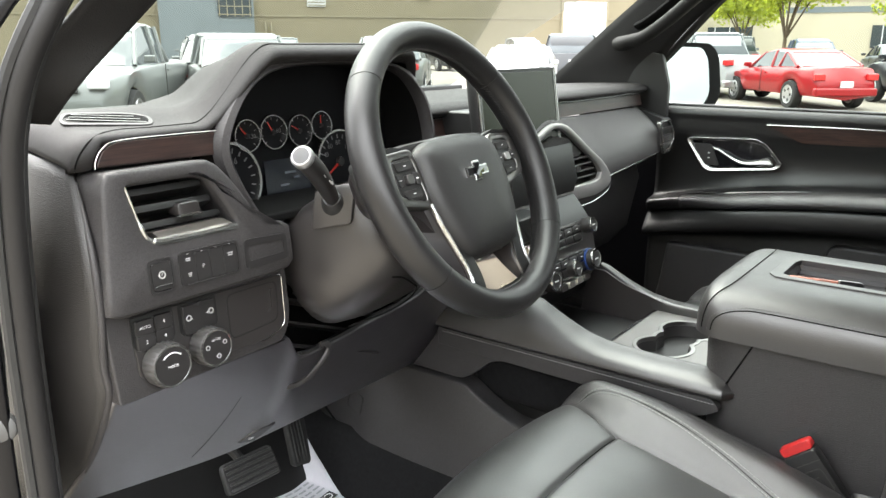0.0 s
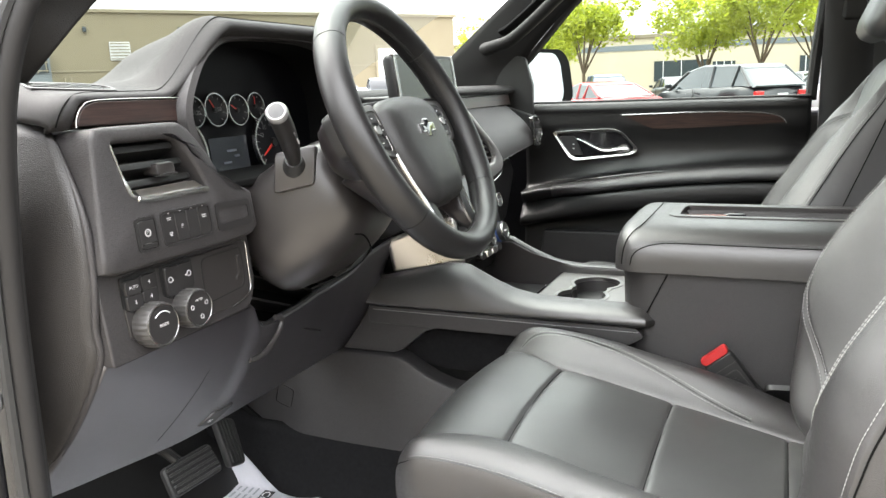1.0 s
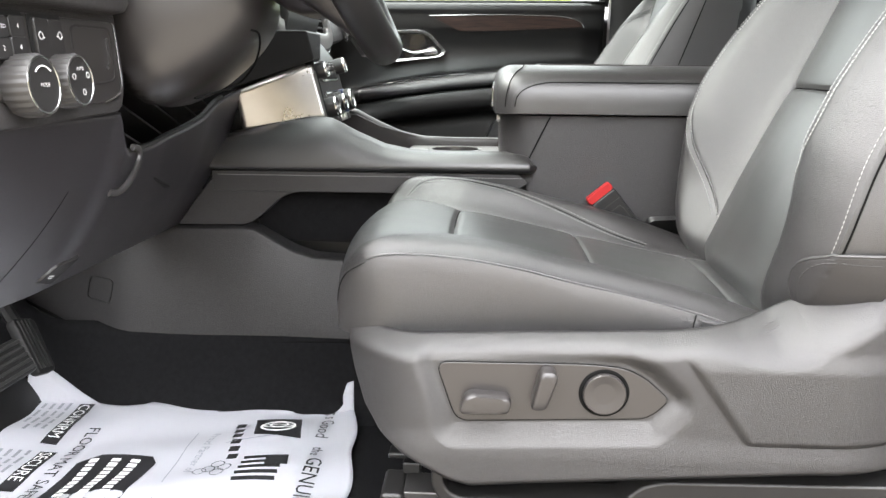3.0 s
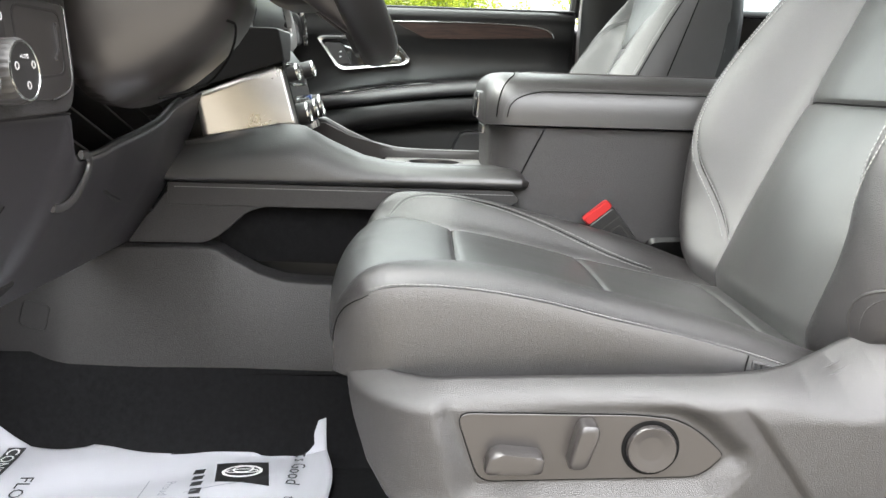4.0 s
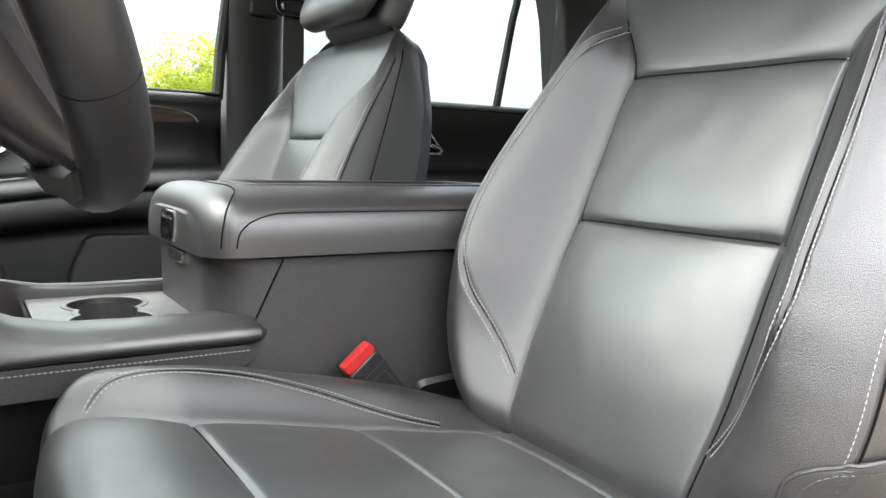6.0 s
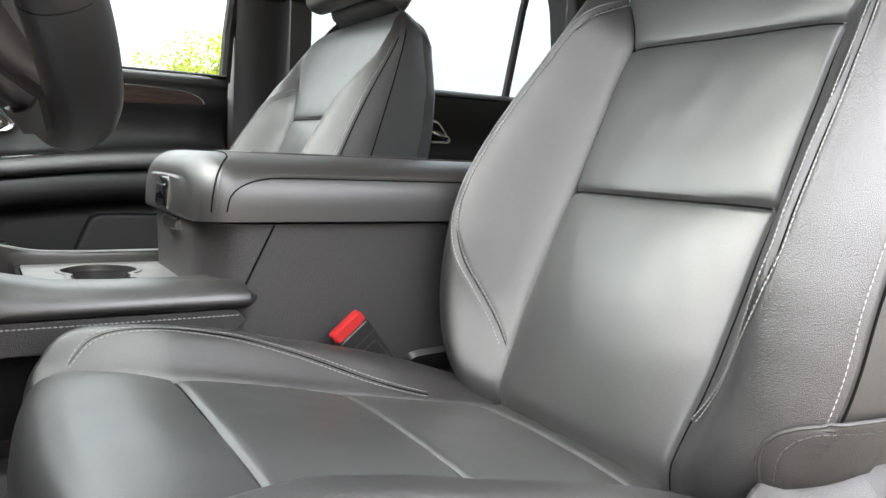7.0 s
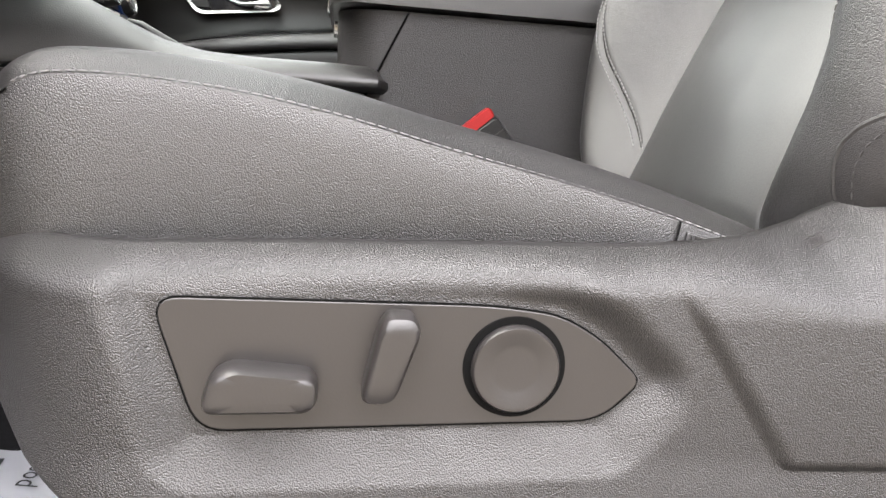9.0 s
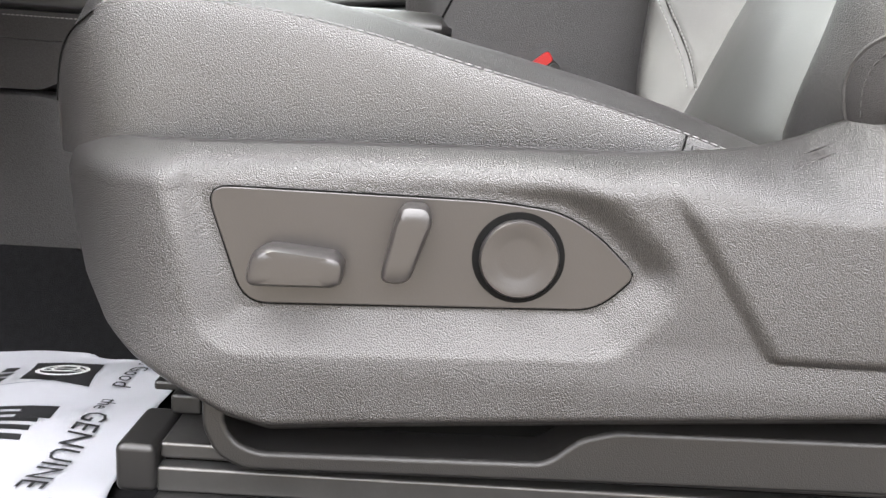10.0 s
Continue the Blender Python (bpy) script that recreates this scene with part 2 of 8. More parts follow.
def loft(rings, closed=True, caps=True, bm=None):
    bm = bm or bmesh.new()
    vs = [[bm.verts.new(p) for p in r] for r in rings]
    n = len(vs[0])
    for a, b in zip(vs, vs[1:]):
        for i in range(n if closed else n - 1):
            j = (i + 1) % n
            bm.faces.new((a[i], a[j], b[j], b[i]))
    if caps and closed:
        bm.faces.new(vs[0])
        bm.faces.new(vs[-1])
    return bm


def grid(fn, nu, nv, bm=None):
    bm = bm or bmesh.new()
    vs = [[bm.verts.new(fn(i / nu, j / nv)) for j in range(nv + 1)] for i in range(nu + 1)]
    for i in range(nu):
        for j in range(nv):
            bm.faces.new((vs[i][j], vs[i + 1][j], vs[i + 1][j + 1], vs[i][j + 1]))
    return bm


def tube(path, r, n=8, closed=False, bm=None, flat=1.0, up=None):
    """A round or flattened bar along the path."""
    bm = bm or bmesh.new()
    p = [Vector(q) for q in path]
    k = len(p)
    rings, side = [], None
    for i in range(k):
        a = p[(i - 1) % k] if closed or i else p[0]
        b = p[(i + 1) % k] if closed or i < k - 1 else p[-1]
        d = (b - a).normalized()
        if up is not None:
            u = Vector(up)
        else:
            u = side if side is not None else (Vector((0, 0, 1)) if abs(d.z) < 0.9 else Vector((1, 0, 0)))
        s = d.cross(u).normalized()
        u = s.cross(d).normalized()
        side = u
        rr = r[i] if isinstance(r, (list, tuple)) else r
        rings.append([p[i] + rr * (math.cos(2 * math.pi * j / n) * s + flat * math.sin(2 * math.pi * j / n) * u) for j in range(n)])
    if closed:
        rings.append(rings[0])
        loft(rings, True, False, bm)
        bmesh.ops.remove_doubles(bm, verts=bm.verts, dist=1e-6)
    else:
        loft(rings, True, True, bm)
    return bm


def lathe(profile, m, n=24):
    """A turned body: rows of (radius, height) about m's z axis."""
    return loft([[m @ Vector((r * math.cos(2 * math.pi * i / n), r * math.sin(2 * math.pi * i / n), h)) for i in range(n)] for r, h in profile])


def face_frame(o, u, v):
    """A frame on a surface: origin, right, up; its z stands off the surface."""
    u = Vector(u).normalized()
    w = u.cross(Vector(v)).normalized()
    v = w.cross(u)
    return Matrix(((u.x, v.x, w.x, o[0]), (u.y, v.y, w.y, o[1]), (u.z, v.z, w.z, o[2]), (0, 0, 0, 1)))


def plate(pts, m, h0, h1, bm=None):
    """A flat piece: outline in m's plane, from height h0 to h1."""
    bm = bm or bmesh.new()
    lo = [bm.verts.new(m @ Vector((p[0], p[1], h0))) for p in pts]
    hi = [bm.verts.new(m @ Vector((p[0], p[1], h1))) for p in pts]
    n = len(pts)
    for i in range(n):
        bm.faces.new((lo[i], lo[(i + 1) % n], hi[(i + 1) % n], hi[i]))
    bm.faces.new(list(reversed(lo)))
    bm.faces.new(hi)
    return bm


def rounded(pts, r, seg=4):
    """An outline with its corners rounded off."""
    out = []
    n = len(pts)
    for i in range(n):
        a, b, c = Vector(pts[i - 1]), Vector(pts[i]), Vector(pts[(i + 1) % n])
        rr = r[i] if isinstance(r, (list, tuple)) else r
        d1, d2 = (a - b), (c - b)
        k = min(rr, d1.length * 0.45, d2.length * 0.45)
        p, q = b + d1.normalized() * k, b + d2.normalized() * k
        for j in range(seg + 1):
            t = j / seg
            out.append(p * (1 - t) ** 2 + b * 2 * t * (1 - t) + q * t * t)
    return out


def rect(w, h, cx=0, cy=0):
    return [(cx - w / 2, cy - h / 2), (cx + w / 2, cy - h / 2), (cx + w / 2, cy + h / 2), (cx - w / 2, cy + h / 2)]


def resample(pts, n):
    p = [Vector(q) for q in pts]
    p.append(p[0])
    ls = [0.0]
    for a, b in zip(p, p[1:]):
        ls.append(ls[-1] + (b - a).length)
    out, j = [], 0
    for i in range(n):
        s = ls[-1] * i / n
        while ls[j + 1] < s:
            j += 1
        t = (s - ls[j]) / max(1e-9, ls[j + 1] - ls[j])
        out.append(p[j].lerp(p[j + 1], t))
    return out


def ring_plate(outer, inner, m, h0, h1, bm=None, lip=0.0, soft=0.0):
    """A plate with an opening; outer and inner start at matching corners. soft rounds both rims."""
    bm = bm or bmesh.new()
    n = max(len(outer), len(inner), 48)
    o, i = resample(outer, n), resample(inner, n)

    def shift(q, d):
        area = sum(a.x * b.y - b.x * a.y for a, b in zip(q, q[1:] + q[:1]))
        sg = 1 if area > 0 else -1
        out = []
        for k in range(n):
            t = q[(k + 1) % n] - q[k - 1]
            t = t.normalized() if t.length > 1e-9 else Vector((1, 0))
            out.append(q[k] + Vector((-t.y, t.x)) * d * sg)
        return out
    rows = [(o, h0), (o, h1)] if not soft else [(o, h0), (o, h1 - soft), (shift(o, 0.3 * soft), h1 - 0.3 * soft), (shift(o, soft), h1)]
    rows += [(i, h1 - lip), (i, h0)] if not soft else [(shift(i, -soft), h1), (shift(i, -0.3 * soft), h1 - 0.3 * soft), (i, h1 - soft), (i, h0)]
    rings = [[m @ Vector((p.x, p.y, h)) for p in q] for q, h in rows]
    rings.append(rings[0])
    loft(rings, True, False, bm)
    bmesh.ops.remove_doubles(bm, verts=bm.verts, dist=1e-6)
    return bm


def stitches(path, up, step=0.0055, length=0.0038, r=0.0006, bm=None):
    """Thread stitches laid along a path."""
    bm = bm or bmesh.new()
    p = [Vector(q) for q in path]
    up = Vector(up)
    s, nxt = 0.0, 0.0
    for a, b in zip(p, p[1:]):
        d = b - a
        L = d.length
        if L < 1e-9:
            continue
        d /= L
        side = d.cross(up).normalized()
        v = side.cross(d)
        while nxt < s + L:
            c = a + d * (nxt - s)
            vs = []
            for e, k in ((-length / 2, 0.45), (0, 1.0), (length / 2, 0.45)):
                vs.append([bm.verts.new(c + d * e + side * r * k * x + v * (r * k * y)) for x, y in ((-1, -1), (1, -1), (1, 1), (-1, 1))])
            for g, h in zip(vs, vs[1:]):
                for i in range(4):
                    bm.faces.new((g[i], g[(i + 1) % 4], h[(i + 1) % 4], h[i]))
            nxt += step
        s += L
    return bm


def words(text, size, m, material, parent=None, name="lettering", align='CENTER'):
    cu = bpy.data.curves.new(name, 'FONT')
    cu.body, cu.size, cu.align_x, cu.align_y = text, size, align, 'CENTER'
    cu.resolution_u = 2
    tmp = new(name, cu)
    me = bpy.data.meshes.new_from_object(tmp.evaluated_get(bpy.context.evaluated_depsgraph_get()))
    bpy.data.objects.remove(tmp)
    bm = bmesh.new()
    bm.from_mesh(me)
    bpy.data.meshes.remove(me)
    bm.transform(m)
    return part(name, bm, material, parent)


# ---- front seats ----
EDGE = [(0.475, 0.186), (0.44, 0.168), (0.40, 0.145), (0.36, 0.130), (0.21, 0.132), (0.03, 0.118), (-0.05, 0.115)]
EDGE_UP = [(-q, w) for q, w in EDGE]
Z_STITCH = [(-0.05, 0.905), (0.03, 0.931), (0.137, 0.967), (0.198, 0.9825), (0.255, 0.995), (0.311, 1.008), (0.364, 1.016), (0.40, 1.018), (0.47, 1.017)]
Z_INSERT = [(-0.05, 0.925), (0.03, 0.935), (0.066, 0.940), (0.213, 0.966), (0.361, 0.999), (0.41, 1.006), (0.47, 1.006)]
BACK_W = [(-0.055, 0.152), (-0.03, 0.179), (0.0, 0.206), (0.04, 0.239), (0.08, 0.256), (0.12, 0.261), (0.20, 0.263), (0.30, 0.255), (0.38, 0.240), (0.44, 0.228), (0.50, 0.214), (0.55, 0.200), (0.59, 0.178), (0.61, 0.150), (0.625, 0.110)]
BACK_K = [(-0.055, 0.0), (0.0, 0.022), (0.03, 0.036), (0.06, 0.046), (0.09, 0.056), (0.12, 0.066), (0.16, 0.076), (0.20, 0.079), (0.25, 0.074), (0.30, 0.065), (0.36, 0.054), (0.41, 0.044), (0.46, 0.031), (0.51, 0.014), (0.56, 0.0)]
BACK_REAR = [(-0.055, -0.100), (0.30, -0.113), (0.40, -0.108), (0.50, -0.088), (0.555, -0.066), (0.625, -0.052)]
BACK_LINE = [(0.130, 0.045), (0.142, 0.06), (0.166, 0.09), (0.187, 0.12), (0.201, 0.16), (0.203, 0.20), (0.201, 0.25), (0.197, 0.30), (0.189, 0.36), (0.180, 0.41), (0.170, 0.45), (0.164, 0.475)]
LINE_X = [(b, x) for x, b in BACK_LINE]
INNER_LINE = [(0.160, 0.445), (0.176, 0.432), (0.183, 0.41), (0.180, 0.36), (0.166, 0.24), (0.135, 0.112)]
CUSH_Y0, CUSH_RY, CUSH_ZB = 0.405, 0.066, 0.885


def cat2(pts, n):
    return [(p.x, p.y) for p in cat([(x, y, 0) for x, y in pts], n)]


def spread(a, b, n, knots, gap):
    """Even steps from a to b, with extra ones close to the knots."""
    v = [a + (b - a) * i / n for i in range(n + 1)]
    for k in knots:
        v = [q for q in v if abs(q - k) > 2.4 * gap] + [k + gap * e for e in (-2.2, -1.2, -0.5, 0, 0.5, 1.2, 2.2) if a <= k + gap * e <= b]
    return sorted(v)


def sheet(fn, us, vs):
    bm = bmesh.new()
    rows = [[bm.verts.new(fn(u, v)) for v in vs] for u in us]
    for a, b in zip(rows, rows[1:]):
        for j in range(len(vs) - 1):
            bm.faces.new((a[j], b[j], b[j + 1], a[j + 1]))
    return bm


def dip(d, deep=0.0035, width=0.0028, pillow=0.0035, reach=0.016):
    return deep * math.exp(-(d / width) ** 2) + pillow * math.exp(-d / reach)


def edge_w(y):
    return soft(-y, EDGE_UP)


def cush_local(u, y, k):
    """Seat cushion: u -1..1 insert, to 2 the bolster, to 3 the side; k the height's share."""
    e, s = edge_w(y), (1 if u >= 0 else -1)
    zi, zs = soft(y, Z_INSERT), soft(y, Z_STITCH)
    a = abs(u)
    if a <= 1:
        lx = e * a
        z = zi + 0.005 * (1 - a * a)
    elif a <= 2:
        t = a - 1
        lx = e + (0.229 - e) * t
        z = zi + (zs + 0.013 - zi) * smooth(0, 0.55, t) - 0.013 * smooth(0.6, 1.0, t) ** 1.5
    else:
        t = a - 2
        lx = 0.229 + 0.0012 * math.sin(min(1.0, t * (zs - CUSH_ZB) / 0.012) * math.pi / 2) - 0.006 * smooth(0.12, 1.0, t)
        z = zs - (zs - CUSH_ZB) * t
    if a <= 2:
        d = abs(lx - e)
        z -= dip(d, 0.0032, 0.0026, 0.003, 0.012) * (0.35 + 0.65 * k)
        if a <= 1:
            for sy in (0.363, 0.213, 0.066):
                z -= dip(abs(y - sy), 0.0030, 0.0024, 0.0020, 0.013)
    z = CUSH_ZB + (z - CUSH_ZB) * k
    return s * lx, z


def cush_at(lx, y, k=1.0):
    e, a = edge_w(y), abs(lx)
    u = a / e if a <= e else 1 + (a - e) / (0.229 - e)
    return cush_local(math.copysign(min(u, 2), lx), y, k)[1]


def back_ins(b):
    """Half width of the backrest's insert."""
    v = 0.127 - 0.010 * smooth(0.10, -0.02, b) + 0.062 * smooth(0.404, 0.530, b)
    return min(v, 0.93 * (soft(b, BACK_W) - 0.006))


def back_local(u, b):
    """Backrest: u -1..1 insert, to 2 the bolster, to 3 the flank; gives (across, forward)."""
    w, ins, k = soft(b, BACK_W), back_ins(b), soft(b, BACK_K)
    edge = w - 0.006
    a, s = abs(u), (1 if u >= 0 else -1)
    low = k - (0.30 * k + 0.013)
    if a <= 1:
        lx = ins * a
        n = 0.012 * (1 - a * a) * math.exp(-((b - 0.10) / 0.13) ** 2) + 0.004 * (1 - a * a)
    elif a <= 2:
        t = a - 1
        lx = ins + (edge - ins) * t
        crest = max(0.58, min(0.72, (soft(b, LINE_X) - ins) / (edge - ins)))
        n = k * smooth(0, crest, t) if t < crest else k + (low - k) * ((t - crest) / (1 - crest)) ** 1.7
        if 0.045 < b < 0.475:
            d = abs(lx - soft(b, LINE_X)) * (0.75 if b < 0.14 else 0.97)
            n -= 0.0030 * math.exp(-(d / 0.0022) ** 2) - 0.0012 * math.exp(-((d - 0.0048) / 0.0028) ** 2)
    else:
        t = a - 2
        lx = edge + 0.008 * math.sin(min(1.0, t * 3.0) * math.pi / 2) - 0.012 * t * t
        n = low + (soft(b, BACK_REAR) - low) * t
    if a <= 2:
        f = 1 - smooth(0.49, 0.53, b)
        n -= dip(abs(lx - ins), 0.0035, 0.0028, 0.005, 0.016) * f
        if a <= 1:
            for sb in (0.228, 0.404):
                n -= dip(abs(b - sb - 0.004 * a * a), 0.0035, 0.0028, 0.004, 0.018)
    n -= 0.035 * smooth(0.54, 0.64, b) ** 2 * (1 if a <= 2 else 0) + 0.045 * smooth(0.01, -0.06, b)
    return s * lx, n


def back_u(lx, b):
    ins, edge, a = back_ins(b), soft(b, BACK_W) - 0.006, abs(lx)
    return math.copysign(a / ins if a <= ins else 1 + (a - ins) / (edge - ins), lx)


def flank_u(b, n):
    """The u on the flank that stands n forward."""
    k = soft(b, BACK_K)
    low = k - (0.30 * k + 0.013)
    return 2 + max(0.03, min(0.9, (low - n) / (low - soft(b, BACK_REAR))))


def crease(a, b):
    """Slight unevenness of sat-on leather."""
    return 0.0011 * noise.noise((a * 11, b * 11, 0.3)) + 0.0005 * noise.noise((a * 34, b * 26, 1.7))


def front_bow(lx, y):
    return 0.026 * (1 - min(1.0, abs(lx) / 0.23) ** 2) * smooth(0.30, 0.47, y)


def front_seat(xc, dy, dz, sgn, label, lean):
    """A front seat whose door side looks along -x for sgn 1, +x for sgn -1."""
    SEAT_U, SEAT_N = Vector((0, -math.sin(lean), math.cos(lean))), Vector((0, math.cos(lean), math.sin(lean)))
    s = root("front_seat", (xc, 0.2 + dy, 0.80 + dz), label, "car seat", "front seats")

    def cush(u, v):
        if v < 0:
            a = radians(90 + 86 * v)
            y, k = CUSH_Y0 + CUSH_RY * math.cos(a) ** 0.60, math.sin(a) ** 0.5
        else:
            y, k = CUSH_Y0 - v, 1.0
        lx, z = cush_local(u, y, k)
        f = max(0.0, (y - CUSH_Y0) / CUSH_RY)
        lx *= 1 - 0.13 * f ** 3.5
        # the nose ends above the plastic panel
        z += 0.050 * smooth(0.15, 0.8, f) * max(0.0, 1 - (z - CUSH_ZB) / 0.12)
        if abs(u) < 2:
            z += crease(lx + 3 * sgn, y) * k
        return Vector((xc + sgn * lx, y + dy + front_bow(lx, y), z + dz))
    us = spread(-3, 3, 110, (-2, -1, 1, 2), 0.022)
    vs = [-1 + i / 26 for i in range(26)] + spread(0.0, CUSH_Y0 + 0.03, 60, [CUSH_Y0 - q for q in (0.363, 0.213, 0.066)], 0.0022)
    part("seat_insert", sheet(cush, [u for u in us if abs(u) <= 1.0], vs), M_LEATHER_IN, s, "smooth black leather seat insert with cross seams")
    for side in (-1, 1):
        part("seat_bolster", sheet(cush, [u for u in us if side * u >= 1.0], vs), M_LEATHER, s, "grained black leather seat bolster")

    for side in (-1, 1):
        part("front_seam", tube([cush(side * 2.01, -0.30 - 0.66 * i / 20) + Vector((sgn * side * 0.0004, 0.0004, 0)) for i in range(21)], 0.0005, 6), M_SEAM_SHADE, s)
    base = Vector((xc - 0.005 * sgn, 0.045 + dy, 0.955 + dz))

    def back(u, b, off=0.0):
        lx, n = back_local(u, b)
        if abs(u) < 2:
            n += crease(lx + 7 * sgn, b + 5)
        return base + Vector((sgn * lx, 0, 0)) + SEAT_U * b + SEAT_N * (n + off)
    us = spread(-3, 3, 280, (-2, -1, 1, 2), 0.012)
    bs = spread(-0.055, 0.625, 120, (0.228, 0.404), 0.0022)
    part("backrest_insert", sheet(back, [u for u in us if abs(u) <= 1.0], bs), M_LEATHER_IN, s, "smooth black leather backrest insert with cross seams")
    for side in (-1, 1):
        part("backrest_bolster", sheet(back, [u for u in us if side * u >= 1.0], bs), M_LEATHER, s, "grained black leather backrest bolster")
    rows = []
    for b in [-0.05 + 0.66 * i / 24 for i in range(25)]:
        lx, n = back_local(3, b)
        n += 0.004
        rows.append([base + Vector((x, 0, 0)) + SEAT_U * b + SEAT_N * q for x, q in ((-lx - 0.001, n), (lx + 0.001, n), (lx - 0.004, n - 0.022), (lx * 0.86, n - 0.040), (-lx * 0.86, n - 0.040), (-lx + 0.004, n - 0.022))])
    rear = loft(rows)
    part("seatback_shell", rear, M_BLACK, s, "black plastic seatback shell")

    def on_cush(q, up=0.0004):
        out = []
        for lx, y in q:
            if y > CUSH_Y0:
                a = math.acos(min(1.0, (y - CUSH_Y0) / CUSH_RY) ** (1 / 0.60))
                k, f = math.sin(a) ** 0.5, (y - CUSH_Y0) / CUSH_RY
            else:
                k, f = 1.0, 0.0
            out.append(Vector((xc + sgn * lx * (1 - 0.13 * f ** 3.5), y + dy + front_bow(lx, y), cush_at(lx, y, k) + dz + up)))
        return out

    def on_back(q, off=0.0005):
        return [back(back_u(lx, b), b, off) for lx, b in q]
    # seam lines sunk between the panels
    for name, pth in (("cushion_seam", on_cush([(-edge_w(0.363) + 2 * edge_w(0.363) * i / 30, 0.363) for i in range(31)], 0.0002)),
                      ("cushion_seam", on_cush([(-edge_w(0.213) + 2 * edge_w(0.213) * i / 30, 0.213) for i in range(31)], 0.0002)),
                      ("cushion_seam", on_cush([(-edge_w(0.066) + 2 * edge_w(0.066) * i / 30, 0.066) for i in range(31)], 0.0002)),
                      ("bolster_seam", on_cush([(x, y) for x, y in cat2(INNER_LINE, 60)], 0.0001))):
        part(name, tube(pth, 0.0007, 6), M_SEAM_SHADE, s)
    for sb in (0.228, 0.404):
        part("backrest_seam", tube([back(-1 + i / 20, sb + 0.004 * (-1 + i / 20) ** 2, 0.0004) for i in range(41)], 0.0011, 6), M_SEAM_SHADE, s)
    for side in (-1, 1):
        part("backrest_seam", tube([back(side * 1.0, -0.03 + 0.52 * i / 60, 0.0004) for i in range(61)], 0.0011, 6), M_SEAM_SHADE, s)
        part("bolster_seam", tube(on_back([(side * x, b) for x, b in cat2(BACK_LINE, 80)], 0.0002), 0.0008, 6), M_SEAM_SHADE, s)
        part("flank_seam", tube([back(side * 2.03, 0.03 + 0.52 * i / 50, 0.0) + Vector((sgn * side * 0.0006, 0, 0)) for i in range(51)], 0.0010, 6), M_SEAM_SHADE, s)
        part("flank_seam", tube([back(side * flank_u(b, -0.022), b, 0.0) + Vector((sgn * side * 0.0006, 0, 0)) for b in [0.0 + 0.57 * i / 50 for i in range(51)]], 0.0010, 6), M_SEAM_SHADE, s)
    tagged(part("cushion_stitching", stitches(cat(on_cush([(-0.2255, 0.455 - 0.36 * i / 40) for i in range(41)], 0.0006), 200), (0, 0, 1), step=0.0052, length=0.0040, r=0.00045), M_STITCH_MID, s, "grey thread stitching"), kind="stuff")
    bm = bmesh.new()
    for o in (-0.0034, 0.0034):
        stitches(cat(on_cush([(x + o, y) for x, y in cat2(INNER_LINE, 40)], 0.0006), 240), (0, 0, 1), step=0.0050, length=0.0038, r=0.00045, bm=bm)
    tagged(part("cushion_stitching", bm, M_STITCH, s, "pale grey double stitching"), kind="stuff")
    bm = bmesh.new()
    for side in (-1, 1):
        for o in (-0.0046, 0.0046):
            stitches(on_back([(side * (x + o), b) for x, b in cat2(BACK_LINE, 160)], 0.0010), SEAT_N, step=0.0046, length=0.0036, r=0.0005, bm=bm)
        stitches([back(side * 1.975, 0.07 + 0.47 * i / 80, 0.0010) for i in range(81)], SEAT_N, step=0.0048, length=0.0036, r=0.0004, bm=bm)
    tagged(part("backrest_stitching", bm, M_STITCH, s, "pale grey double stitching"), kind="stuff")
    bm = bmesh.new()
    for side in (-1, 1):
        stitches([back(side * flank_u(b, -0.026), b, 0.0) + Vector((sgn * side * 0.0008, 0, 0)) for b in [0.57 * i / 80 for i in range(81)]], Vector((side * sgn, 0, 0)), step=0.0060, length=0.0040, r=0.0004, bm=bm)
    tagged(part("flank_stitching", bm, M_STITCH_DK, s, "dark grey stitching"), kind="stuff")

    # headrest: soft front pad, darker band, two posts
    hc = base + SEAT_U * 0.700 + SEAT_N * 0.005
    hm = Matrix.Translation(hc) @ Matrix(((1, 0, 0), (0, SEAT_N.y, SEAT_U.y), (0, SEAT_N.z, SEAT_U.z))).to_4x4()

    def pad_rings(y0, y1, half, steps):
        rings = []
        for i in range(steps + 1):
            t = i / steps
            y = y0 + (y1 - y0) * t
            q = half * (1 - 0.16 * abs(2 * t - 1) ** 4)
            out = rounded([(-1.0 * q, -0.70 * q), (1.0 * q, -0.70 * q), (1.04 * q, 0.0), (0.94 * q, 0.70 * q), (-0.94 * q, 0.70 * q), (-1.04 * q, 0.0)], 0.05, 6)
            rings.append([hm @ Vector((p[0], y + (0.018 * (1 - (p[0] / half) ** 2) if t > 0.99 else 0), p[1])) for p in out])
        return rings
    part("headrest_pad", loft(pad_rings(0.012, 0.062, 0.132, 6)), M_LEATHER_IN, s, "grey-black leather headrest pad", sub=1)
    part("headrest_back", loft(pad_rings(-0.055, 0.010, 0.129, 5)), M_LEATHER, s, "black leather headrest back", sub=1)
    part("headrest_button", lathe([(0.016, 0), (0.016, 0.005), (0.011, 0.006), (0.010, 0.002), (0.002, 0.002)], Matrix.Translation(hm @ Vector((-sgn * -0.133, -0.02, 0.02))) @ Matrix.Rotation(radians(90 * sgn), 4, 'Y'), 20), M_GLOSS, s)
    for x in (-0.06, 0.06):
        p = base + Vector((x, 0, 0)) - SEAT_N * 0.045
        part("headrest_post", tube([p + SEAT_U * 0.56, p + SEAT_U * 0.70], 0.006, 10), M_CHROME, s)
    return s, back


